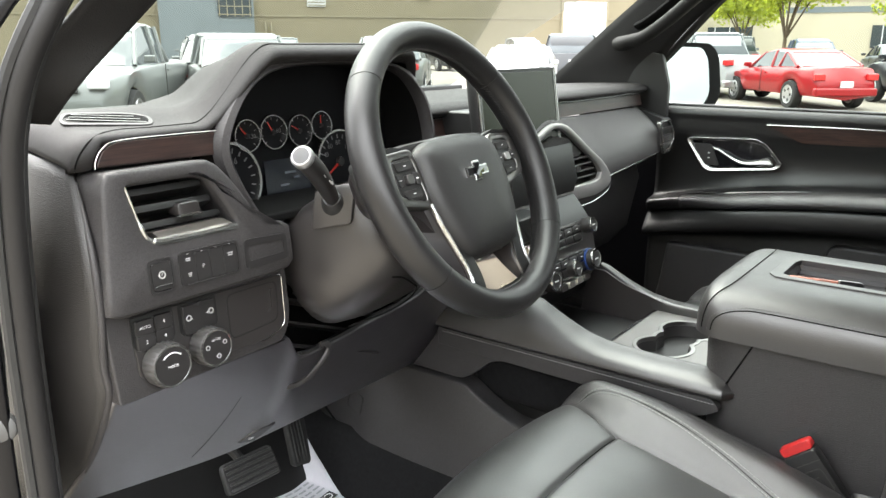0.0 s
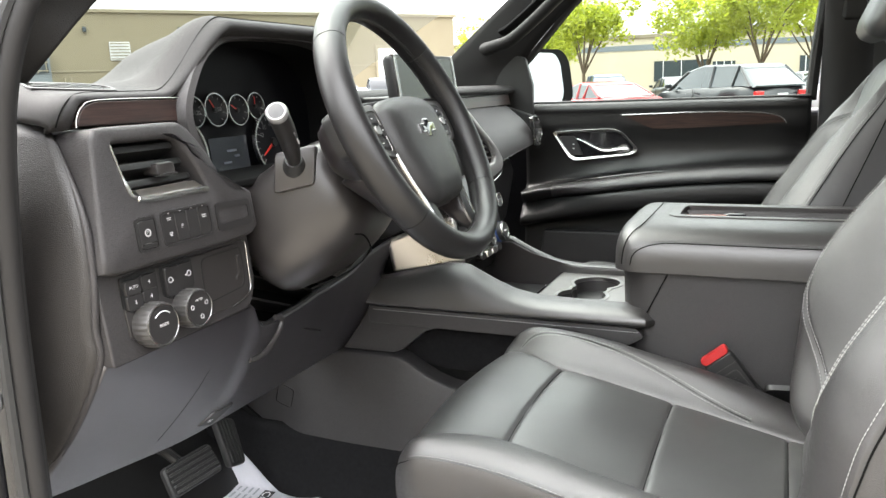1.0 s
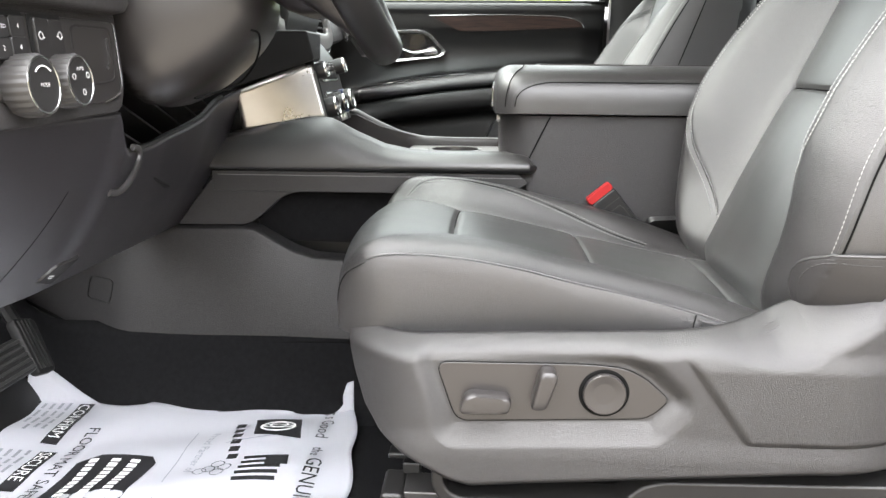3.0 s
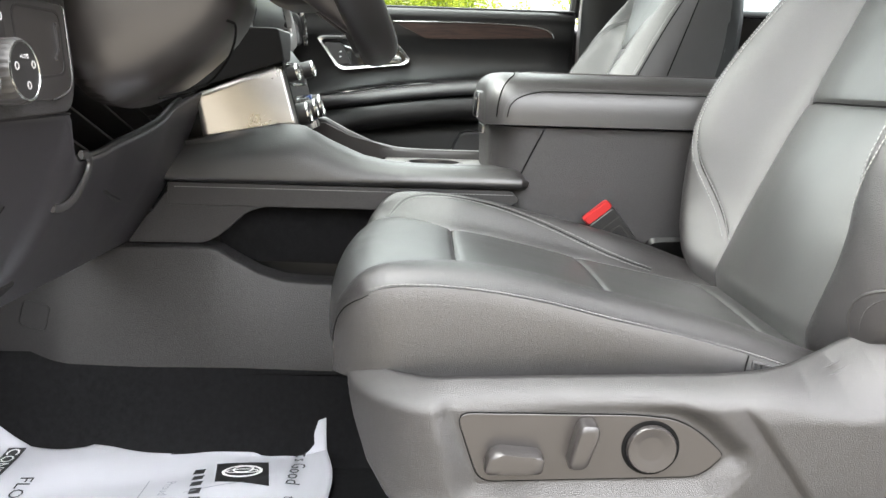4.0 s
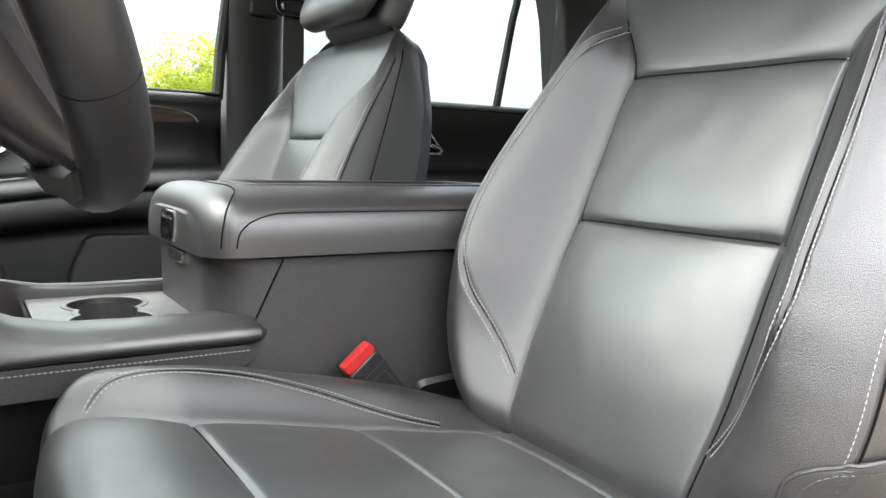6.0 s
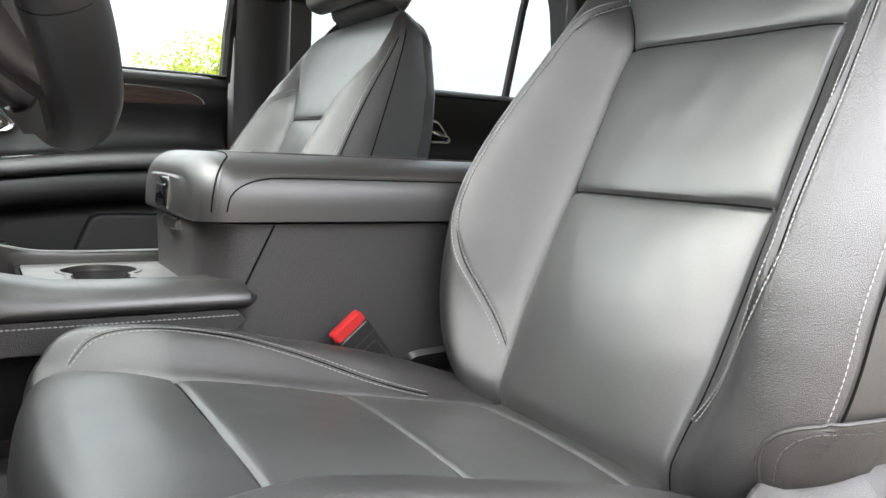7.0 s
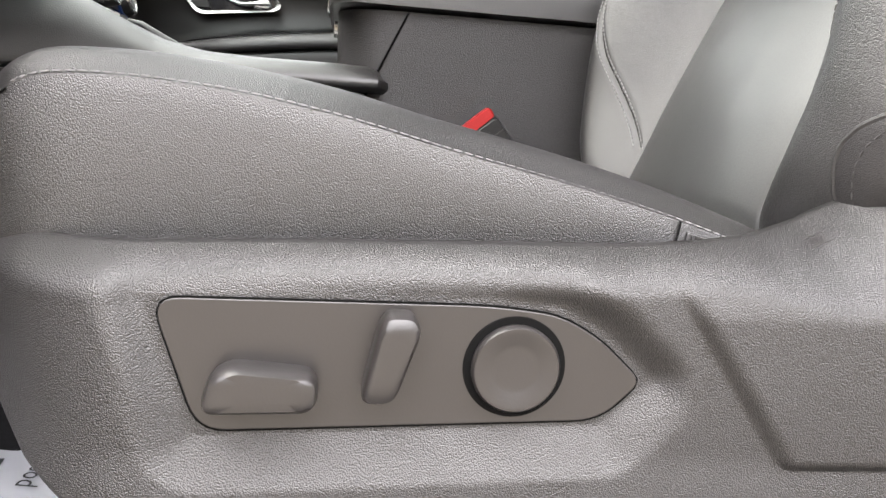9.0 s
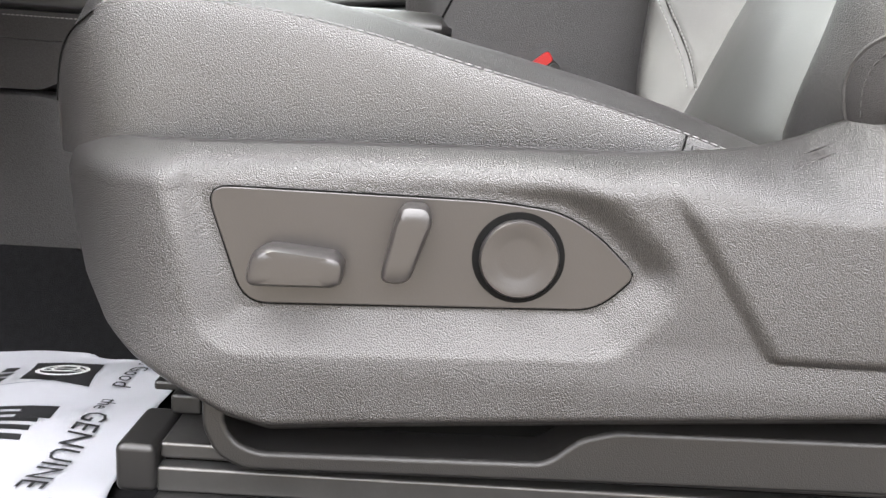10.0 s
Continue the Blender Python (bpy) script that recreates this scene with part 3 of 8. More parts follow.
driver_seat, driver_back = front_seat(0.745, 0.0, 0.0, 1, "black leather driver seat with pale stitching and grained plastic side", radians(24.2))
passenger_seat, _ = front_seat(1.535, 0.0924, -0.075, -1, "black leather passenger seat with headrest beside the far door", radians(22))


# ---- driver seat's plastic side and switches ----
SEAT_N = Vector((0, 0.912, 0.41))
PLATE_YZ = [(0.377, 0.9325), (0.240, 0.9335), (0.210, 0.9305), (0.191, 0.9205), (0.1705, 0.902), (0.188, 0.884), (0.358, 0.877)]
TOP_YZ = [(-0.16, 1.055), (-0.08, 1.036), (-0.04, 1.023), (0.0, 1.010), (0.024, 0.996), (0.05, 0.981), (0.079, 0.970), (0.108, 0.9635), (0.175, 0.957), (0.306, 0.953), (0.444, 0.9465), (0.466, 0.944)]
BOT_YZ = [(-0.16, 0.836), (0.044, 0.834), (0.30, 0.816), (0.345, 0.812), (0.364, 0.817), (0.386, 0.829), (0.41, 0.841), (0.428, 0.853), (0.444, 0.873), (0.456, 0.905), (0.463, 0.935), (0.466, 0.9425)]


def side_x(y, z):
    top, bot = lin(y, TOP_YZ), lin(y, BOT_YZ)
    x = 0.468
    inside = all((by - ay) * (z - az) - (bz - az) * (y - ay) > 0 for (ay, az), (by, bz) in zip(PLATE_YZ, PLATE_YZ[1:] + PLATE_YZ[:1]))
    d = 0.0 if inside else max(0.0, seg_dist(y, z, PLATE_YZ + PLATE_YZ[:1]) - 0.003)
    low = smooth(0.912, 0.866, z)
    near = 1 - (smooth(0.0, 0.018, d) * (1 - low) + min(1.0, d / 0.021) * low)
    x += 0.0085 * near
    x -= 0.002 * smooth(0.872, 0.845, z)
    wide = smooth(0.15, 0.05, y)
    t = max(0.0, 1 - (top - z) / (0.018 + 0.024 * wide))
    x += (0.030 + 0.032 * wide) * t ** (2.4 - 0.5 * wide)
    f = max(0.0, 1 - (0.466 - y) / 0.085)
    x += 0.062 * f ** 2.0
    x += 0.010 * smooth(0.008, 0.0, z - bot)
    line = 0.158 - 0.048 * (0.944 - z) / 0.066
    x -= 0.004 * smooth(line + 0.004, line - 0.005, y) * smooth(0.864, 0.870, z) * smooth(0.952, 0.932, z)
    x += 0.05 * smooth(0.03, -0.14, y)
    return x


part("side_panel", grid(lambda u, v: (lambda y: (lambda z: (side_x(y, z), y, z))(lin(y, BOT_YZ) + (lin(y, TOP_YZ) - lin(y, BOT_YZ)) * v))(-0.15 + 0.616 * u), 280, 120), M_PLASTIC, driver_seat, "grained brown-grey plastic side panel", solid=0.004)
PM = face_frame((0.4742, 0, 0), (0, -1, 0), (0, 0, 1))
plate_out = rounded([(-y, z) for y, z in PLATE_YZ], [0.012, 0.03, 0.02, 0.02, 0.006, 0.012, 0.012], 6)
sp = part("switch_plate", plate(plate_out, PM, -0.002, 0.0012), M_SMOOTH, driver_seat, "smooth taupe plastic switch plate", bev=0.0006)
part("plate_gap", ring_plate(resample([(p[0] * 1.0 + (p[0] + 0.28) * 0.009, p[1] + (p[1] - 0.907) * 0.03) for p in plate_out], 96), resample(plate_out, 96), PM, -0.0015, 0.0006), M_SEAM_SHADE, driver_seat)


def raised(outline, m, steps, bm=None):
    """A button: the outline shrunk step by step as it rises: rows of (height, inset share)."""
    n = len(outline)
    c = Vector((sum(p[0] for p in outline) / n, sum(p[1] for p in outline) / n))
    rings = [[m @ Vector((c.x + (p[0] - c.x) * (1 - q), c.y + (p[1] - c.y) * (1 - q), h)) for p in outline] for h, q in steps]
    return loft(rings, bm=bm)


sl = rounded([(-0.3565, 0.8885), (-0.3105, 0.890), (-0.3095, 0.9015), (-0.3135, 0.9060), (-0.345, 0.9085), (-0.3525, 0.9045)], 0.006, 4)
part("slide_switch", raised(sl, PM, ((0.001, 0.03), (0.010, 0.0), (0.0145, 0.06), (0.0165, 0.20), (0.017, 0.5))), M_SMOOTH, driver_seat, "slim taupe seat slide switch")
rc = rounded([(-0.2935, 0.8935), (-0.2795, 0.8935), (-0.2695, 0.9245), (-0.2725, 0.9315), (-0.2835, 0.9315), (-0.2870, 0.9255)], 0.006, 4)
part("recline_switch", raised(rc, PM, ((0.001, 0.03), (0.011, 0.0), (0.0155, 0.08), (0.0172, 0.25), (0.0175, 0.5))), M_SMOOTH, driver_seat, "upright taupe recline switch")
LM = PM @ Matrix.Translation((-0.228, 0.9075, 0))
part("lumbar_well", lathe([(0.0222, 0.0005), (0.0222, 0.0017), (0.0220, 0.0019), (0.0180, 0.0019), (0.0178, 0.0005)], LM, 56), M_SEAM_SHADE, driver_seat, "black gap round the lumbar knob")
part("lumbar_knob", lathe([(0.0188, 0.001), (0.0190, 0.0050), (0.0180, 0.0066), (0.0162, 0.0066), (0.0110, 0.0042), (0.0085, 0.0040), (0.002, 0.0040)], LM, 56), M_SMOOTH, driver_seat, "round dished taupe lumbar knob")
# cloth flap wrapped over the foot of the bolster
M_FLAP = mat("flap_leather", (0.015, 0.0138, 0.0142), 0.45, spec=0.8, var=0.15, var_scale=20, bump=0.3, bump_scale=1400, bump_kind="grain", pore=0.4)
FLAP_LEFT = [(0.0, 0.208), (0.012, 0.2115), (0.024, 0.2105), (0.036, 0.2112), (0.046, 0.2145), (0.055, 0.2215), (0.063, 0.232), (0.070, 0.244), (0.074, 0.2475)]


def flap_pt(u, v):
    b = 0.002 + (0.071 + 0.026 * u) * v
    u0 = max(-2.0, back_u(-lin(b, FLAP_LEFT), b))
    uu = u0 + (-2.42 - u0) * u
    puff = 0.0032 * min(1.0, 5 * u + 0.25) ** 0.5
    return driver_back(uu, b, 0.0) + (SEAT_N * puff if uu > -2 else Vector((-puff, 0, 0)) + SEAT_N * puff * 0.5)


part("wrap_flap", grid(flap_pt, 30, 30), M_FLAP, driver_seat, "dark leather flap wrapped round the bolster's foot", solid=0.002)
part("flap_edge", tube([flap_pt(0.0, v / 30) for v in range(31)] + [flap_pt(u / 16, 1.0) for u in range(1, 17)], 0.0018, 8), M_FLAP, driver_seat)
tagged(part("flap_stitching", stitches([flap_pt(0.16, v / 30) + SEAT_N * 0.0012 for v in range(4, 28)], SEAT_N, bm=stitches([flap_pt(0.2 + 0.75 * u / 12, 0.91) + Vector((-0.0012, 0.0006, 0)) for u in range(13)], (-1, 0.4, 0))), mat("black_thread", (0.035, 0.034, 0.034), 0.7), driver_seat), kind="stuff")
# moulded mark on the panel's rear lip, too worn to read
def lip_pt(y, down):
    z = lin(y, TOP_YZ) - down
    return Vector((side_x(y, z), y, z))


MK = [lip_pt(0.094, 0.008), lip_pt(0.062, 0.008)]
mk_m = face_frame(lip_pt(0.078, 0.008), MK[1] - MK[0], lip_pt(0.078, 0.004) - lip_pt(0.078, 0.012))
part("moulded_mark", ring_plate(rounded(rect(0.036, 0.0085), 0.003, 3), rounded(rect(0.0345, 0.007), 0.0025, 3), mk_m, -0.001, 0.0026), M_PLASTIC, driver_seat)
words("AIRBAG", 0.0062, mk_m @ Matrix.Translation((0, 0, 0.0023)), M_SMOOTH, driver_seat, "moulded_letters")
# short closing seam at the cushion's rear end
part("side_seam", tube(cat([(0.5150, 0.1415, 0.9685), (0.5142, 0.1425, 0.9635), (0.5138, 0.1440, 0.955)], 10), 0.0006, 6), M_SEAM_SHADE, driver_seat)
strip_ = part("ribbed_strip", prism([(0.138, 0.9635), (0.100, 0.9555), (0.100, 0.945), (0.139, 0.953)], 'x', 0.5138, 0.5170), M_LEATHER, driver_seat, "black ribbed closing strip", bev=0.0008)
for i in range(14):
    part("rib", box(0.5132, 0.1355 - 0.0025 * i, 0.9575 - 0.0005 * i, 0.0010, 0.0011, 0.009), M_FLAP, strip_)
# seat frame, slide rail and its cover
# near-black back stands in for the shade below the side panel
part("frame_cover", prism([(0.374, 0.850), (0.374, 0.800), (0.356, 0.790), (0.19, 0.793), (-0.2, 0.800), (-0.2, 0.86), (0.30, 0.86)], 'x', 0.512, 0.53), M_SEAM_SHADE, driver_seat, "back of the seat frame cover, near-black for its shade")
M_COVER = mat("cover_plastic", (0.011, 0.0104, 0.0102), 0.40, spec=0.5, bump=0.15, bump_scale=1400, bump_kind="grain")
part("frame_cover_lip", prism(rounded([(0.3815, 0.838), (0.3815, 0.805), (0.374, 0.790), (0.360, 0.7825), (0.18, 0.786), (-0.2, 0.792), (-0.2, 0.822), (0.168, 0.8165), (0.186, 0.811), (0.200, 0.7990), (0.206, 0.7965), (0.352, 0.7935), (0.363, 0.7975), (0.3695, 0.807), (0.3695, 0.838)], 0.005, 3), 'x', 0.482, 0.515), M_COVER, driver_seat, "dark plastic rim of the frame cover", bev=0.003, seg=3)
M_RAIL = mat("rail_steel", (0.085, 0.083, 0.081), 0.34, 0.7, var=0.1, var_scale=30, bump=0.08, bump_scale=300)
part("slide_rail", box(0.522, 0.10, 0.7805, 0.039, 0.62, 0.0095), M_RAIL, driver_seat, "grey steel slide rail", bev=0.002)
part("lower_rail", box(0.519, 0.10, 0.7665, 0.045, 0.62, 0.0150), M_RAIL, driver_seat, "grey steel lower rail", bev=0.002)
part("rail_gap", box(0.524, 0.10, 0.7750, 0.037, 0.615, 0.0030), M_SEAM_SHADE, driver_seat)
part("rail_foot", box(0.519, 0.10, 0.752, 0.060, 0.62, 0.014), M_BLACK, driver_seat, bev=0.002)
part("rail_end_cap", box(0.519, 0.4205, 0.773, 0.050, 0.022, 0.028), mat("cap_plastic", (0.011, 0.0105, 0.0105), 0.42), driver_seat, "grey plastic rail end cap", bev=0.004, seg=3)
part("bracket_tab", box(0.535, 0.404, 0.7955, 0.012, 0.018, 0.012), M_BLACK, driver_seat, bev=0.002)
part("wiring_bracket", box(0.56, 0.405, 0.797, 0.02, 0.05, 0.006), M_BLACK, driver_seat, bev=0.002)


# ---- centre console ----
con = root("center_console", (1.14, 0.4, 0.70), "black centre console with padded ledges and brushed cup holders", "console")
LEDGE_TOP = [(0.26, 1.060), (0.40, 1.060), (0.45, 1.062), (0.49, 1.070), (0.53, 1.087), (0.573, 1.109), (0.60, 1.112), (0.66, 1.100), (0.705, 1.091), (0.76, 1.080)]
LEDGE_IN = [(0.26, 1.030), (0.45, 1.030), (0.573, 1.026), (0.705, 1.003), (0.76, 0.998)]


def ledge_rings(mirror):
    rings = []
    for i in range(45):
        t = i / 44
        y = 0.258 + 0.51 * t
        zt, xi = lin(y, LEDGE_TOP), lin(y, LEDGE_IN)
        rnd = math.sqrt(max(0.0, 1 - (1 - min(1, (y - 0.258) / 0.022)) ** 2))
        zb, xo = 1.030, 0.978
        zt = zb + (zt - zb) * max(0.25, rnd)
        mid = zb + 0.012
        prof = [(xo + 0.010, zb), (xo + 0.001, zb + 0.005), (xo, mid), (xo + 0.006, mid + (zt - mid) * 0.45), (xo + 0.020, mid + (zt - mid) * 0.82),
                (xi - 0.012, zt - 0.001), (xi - 0.005, zt), (xi, zt - 0.003), (xi + 0.001, zt - 0.015), (xi, zb)]
        x_in = 0.02 * (1 - rnd)
        pts = [Vector((x + x_in * (1 if x < xo + 0.03 else 0), y, z)) for x, z in prof]
        pts = cat(pts, 28)
        if mirror:
            pts = [Vector((2 * 1.14 - p.x, p.y, p.z)) for p in pts]
        rings.append(pts)
    return rings


part("console_ledge", loft(ledge_rings(False)), M_LID, con, "padded black leather console ledge")
part("console_ledge", loft(ledge_rings(True)), M_LID, con, "padded black leather console ledge")
for sx in (0.981, 2.28 - 0.981):
    part("ledge_band", prism(rounded([(0.284, 1.0295), (0.754, 1.0295), (0.754, 0.998), (0.300, 0.998), (0.270, 1.016)], [0.004, 0.002, 0.002, 0.016, 0.008], 5), 'x', 0.9865 if sx < 1.14 else 1.2785, 1.0015 if sx < 1.14 else 1.2935), M_TRIM_TEX, con, "stitched black leather band", bev=0.004)
tagged(part("ledge_stitching", stitches([(0.9860, 0.282 + 0.463 * i / 40, 1.0235) for i in range(41)], (-1, 0, 0), step=0.0048, length=0.0036, r=0.0006), M_STITCH, con, "pale grey stitching"), kind="stuff")
# side panel with an open pocket under it, and the tunnel side below
BASE = rounded([(0.757, 1.014), (0.812, 0.944), (0.706, 0.945), (0.683, 0.957), (0.648, 0.990), (0.618, 0.9995), (0.40, 1.0005), (0.31, 0.999), (0.30, 1.014)], [0.003, 0.003, 0.01, 0.02, 0.02, 0.02, 0.01, 0.003, 0.003], 4)
part("base_side", prism(BASE, 'x', 0.988, 1.02), M_TRIM_TEX, con, "dark plastic console side", bev=0.004, seg=3)
part("base_side", prism(BASE, 'x', 1.26, 1.292), M_TRIM_TEX, con, "dark plastic console side", bev=0.004, seg=3)
part("pocket_back", box(1.14, 0.45, 0.94, 0.20, 0.55, 0.16), M_BLACK, con)
part("pocket_liner", prism([(0.20, 0.905), (0.69, 0.915), (0.70, 1.005), (0.20, 1.005)], 'x', 1.020, 1.030), M_CARPET, con, "dark carpet lining of the pocket")
TUN_TOP = [(0.10, 0.893), (0.56, 0.895), (0.60, 0.898), (0.632, 0.908), (0.665, 0.926), (0.69, 0.941), (0.712, 0.9435), (0.80, 0.943), (0.95, 0.935), (1.15, 0.915)]

TUN_FOOT = [(0.10, 0.774), (0.556, 0.772), (0.78, 0.7635), (0.887, 0.757), (0.935, 0.760), (0.972, 0.774), (1.066, 0.808), (1.15, 0.838)]


def tunnel(side):
    def f(u, v):
        y = 0.10 + 1.05 * u
        zt = lin(y, TUN_TOP)
        zb = soft(y, TUN_FOOT)
        if v < 0.8:
            t = v / 0.8
            z = zb + (zt - 0.006 - zb) * t
            x = 0.946 + 0.034 * t ** 1.3 + 0.05 * smooth(0.88, 1.12, y)
        else:
            t = (v - 0.8) / 0.2
            z = zt - 0.006 + 0.006 * math.sin(t * math.pi / 2)
            x = 0.980 + 0.006 * (1 - math.cos(t * math.pi / 2)) + 0.03 * t * t + 0.05 * smooth(0.88, 1.12, y)
        return (x if side > 0 else 2.28 - x, y, z)
    return f


part("tunnel_side", grid(tunnel(1), 120, 40), M_TRIM_TEX, con, "dark grey moulded plastic tunnel side")
part("tunnel_side", grid(tunnel(-1), 60, 20), M_TRIM_TEX, con, "dark grey moulded plastic tunnel side")
TS = tunnel(1)
part("tunnel_gap", tube([Vector(TS(0.3 + 0.7 * i / 60, 0.0)) + Vector((-0.001, 0, -0.001)) for i in range(61)], 0.0022, 6), M_SEAM_SHADE, con)
sq = [Vector(TS(u, v)) for u, v in ((0.781, 0.284), (0.821, 0.284), (0.821, 0.455), (0.781, 0.455))]
sw, sh = (sq[1] - sq[0]).length, (sq[3] - sq[0]).length
sq_pts = rounded([(0, 0), (sw, 0), (sw, sh), (0, sh)], 0.008, 4)
part("access_cover", ring_plate(sq_pts, [(0.0015 + p[0] * (sw - 0.003) / sw, 0.0015 + p[1] * (sh - 0.003) / sh) for p in sq_pts], face_frame(sq[0], sq[0] - sq[1], sq[3] - sq[0]) @ Matrix.Diagonal((-1, 1, 1, 1)), -0.002, 0.0012), M_BLACK, con)


def box_plan(x0, x1, y1, r, n=8):
    """Outline of the storage box from above, rounded to the front."""
    out = [(x0, -0.28), (x1, -0.28)]
    out += [(x1 - r + r * math.cos(a), y1 - r + r * math.sin(a)) for a in [math.pi / 2 * i / n for i in range(n + 1)]]
    out += [(x0 + r - r * math.sin(a), y1 - r + r * math.cos(a)) for a in [math.pi / 2 * i / n for i in range(n + 1)]]
    return out


rings = []
for z, grow in ((0.80, 0.0), (0.95, 0.0), (1.03, 0.0), (1.10, 0.003), (1.116, 0.004)):
    rings.append([Vector((x, y, z)) for x, y in box_plan(1.0 - grow, 1.28 + grow, 0.312 + 0.02 * (z - 1.03), 0.055)])
part("storage_box", loft(rings), M_BOX, con, "pebbled dark plastic storage box")
for x0 in (0.9988, 2.28 - 0.9988):
    part("box_seam", tube([(x0 - (0.0025 if x0 < 1.14 else -0.0025) * t, 0.290 - 0.050 * t, 1.010 + 0.106 * t) for t in [i / 8 for i in range(9)]], 0.0012, 6), M_SEAM_SHADE, con)


LID_Y0, LID_Y1 = -0.27, 0.322


def lid_size(y):
    """Height and half width of the lid at y, rounded off at the nose."""
    d = max(0.0, y - (LID_Y1 - 0.030)) / 0.030
    e = max(0.0, y - (LID_Y1 - 0.040)) / 0.040
    return 0.070 - 0.027 * (1 - math.sqrt(max(0.0, 1 - d * d))), 0.157 - 0.036 * (1 - math.sqrt(max(0.0, 1 - e * e)))


def lid_at(y, a, out=0.0):
    h, w = lid_size(y)
    c, s = max(0.0, math.cos(a)), math.sin(a)
    return w * c ** 0.42 + out * c ** 0.5, 1.120 + h * s ** 0.60 + out * s


def lid_section(y):
    """Half outline of the lid across, at y."""
    out = [lid_at(y, i / 20 * math.pi / 2) for i in range(20)]
    top = 1.120 + lid_size(y)[0]
    deep = 0.015 * smooth(0.238, 0.232, y) * smooth(-0.095, -0.089, y)
    return [(0.150 * lid_size(y)[1] / 0.157, 1.1185)] + [(x, z) for x, z in out] + [(0.0495, top), (0.048, top - deep), (0.0, top - deep)]


rings = []
for i in range(64):
    t = i / 63
    y = LID_Y0 + (LID_Y1 - 0.042 - LID_Y0) * t / 0.7 if t < 0.7 else LID_Y1 - 0.042 + 0.042 * math.sin((t - 0.7) / 0.3 * math.pi / 2)
    sec = lid_section(y)
    rings.append([Vector((1.14 - x, y, z)) for x, z in sec] + [Vector((1.14 + x, y, z)) for x, z in reversed(sec[:-1])])
rings.append([Vector((1.14 + (p.x - 1.14) * 0.90, LID_Y1 + 0.0025, 1.145 + (p.z - 1.145) * 0.86)) for p in rings[-1]])
lid = part("armrest_lid", loft(rings), M_LID, con, "padded black leather armrest lid")


def lid_line(rows, n, mirror=False, out=0.0005):
    pts = []
    for q in cat([(y, a, 0) for y, a in rows], n):
        x, z = lid_at(q.x, max(0.03, q.y), out)
        pts.append(Vector((1.14 + x if mirror else 1.14 - x, q.x, z)))
    return pts


FLANK = [(-0.26, 0.50), (-0.1, 0.50), (0.1, 0.50), (0.225, 0.50), (0.256, 0.46), (0.278, 0.34), (0.290, 0.19), (0.294, 0.04)]
FLANK_ST = [(y - 0.003, a + 0.07) for y, a in FLANK[:5]] + [(0.283, 0.37), (0.2955, 0.20), (0.299, 0.04)]
NOSE = [(0.308, 0.04), (0.306, 0.25), (0.301, 0.55), (0.292, 0.85), (0.283, 1.10), (0.279, 1.35), (0.278, 1.50)]
for mirror in (False, True):
    part("lid_seam", tube(lid_line(FLANK, 110, mirror), 0.0008, 6), M_SEAM_SHADE, con)
    part("lid_seam", tube(lid_line(NOSE, 40, mirror), 0.0008, 6), M_SEAM_SHADE, con)
    bm = stitches(lid_line(FLANK_ST, 110, mirror, 0.0009), (0.7 if mirror else -0.7, 0, 0.7), step=0.0048, length=0.0034, r=0.0004)
    tagged(part("lid_stitching", stitches(lid_line([(y - 0.004, a) for y, a in NOSE], 40, mirror, 0.0009), (0.7 if mirror else -0.7, 0, 0.7), step=0.0048, length=0.0034, r=0.0004, bm=bm), M_STITCH_DK, con, "dark grey stitching"), kind="stuff")
part("lid_seam", tube([(1.14 - 0.062 + 0.124 * i / 12, 0.278, 1.1902) for i in range(13)], 0.0010, 6), M_SEAM_SHADE, con)
part("lid_latch", raised(rounded(rect(0.060, 0.034), 0.008, 4), face_frame((1.14, 0.3235, 1.142), (-1, 0, 0), (0, -0.06, 1)), ((-0.006, 0.0), (0.003, 0.0), (0.004, 0.05))), M_GLOSS, con, "gloss black armrest latch")
part("latch_trim", ring_plate(rounded(rect(0.064, 0.038), 0.009, 4), rounded(rect(0.058, 0.032), 0.007, 4), face_frame((1.14, 0.3245, 1.142), (-1, 0, 0), (0, -0.06, 1)), -0.004, 0.0015), M_CHROME, con, "thin chrome latch surround")
part("latch_line", plate(rect(0.046, 0.002, 0, 0.008), face_frame((1.14, 0.3275, 1.142), (-1, 0, 0), (0, -0.06, 1)), -0.002, 0.001), M_CHROME, con)
part("latch_grip", raised(rounded(rect(0.066, 0.014), 0.004, 3), face_frame((1.14, 0.3145, 1.106), (-1, 0, 0), (0, 0, 1)), ((-0.002, 0.0), (0.0035, 0.0), (0.0045, 0.08))), M_CHROME, con, "satin chrome grip under the latch")
# recess in the lid's top with its frame
TRM = face_frame((1.14, 0.0, 1.1905), (0, -1, 0), (1, 0, 0))
tray_o = rounded([(-0.252, -0.062), (0.10, -0.062), (0.10, 0.062), (-0.252, 0.062)], 0.014, 5)
tray_i = rounded([(-0.236, -0.048), (0.09, -0.048), (0.09, 0.048), (-0.236, 0.048)], 0.010, 5)
part("tray_frame", ring_plate(tray_o, tray_i, TRM, -0.006, 0.0012), M_SMOOTH, con, "smooth grey tray frame", bev=0.0008)
part("tray_floor", plate(tray_i, TRM, -0.0165, -0.0135), M_GLOSS, con, "gloss black tray floor")

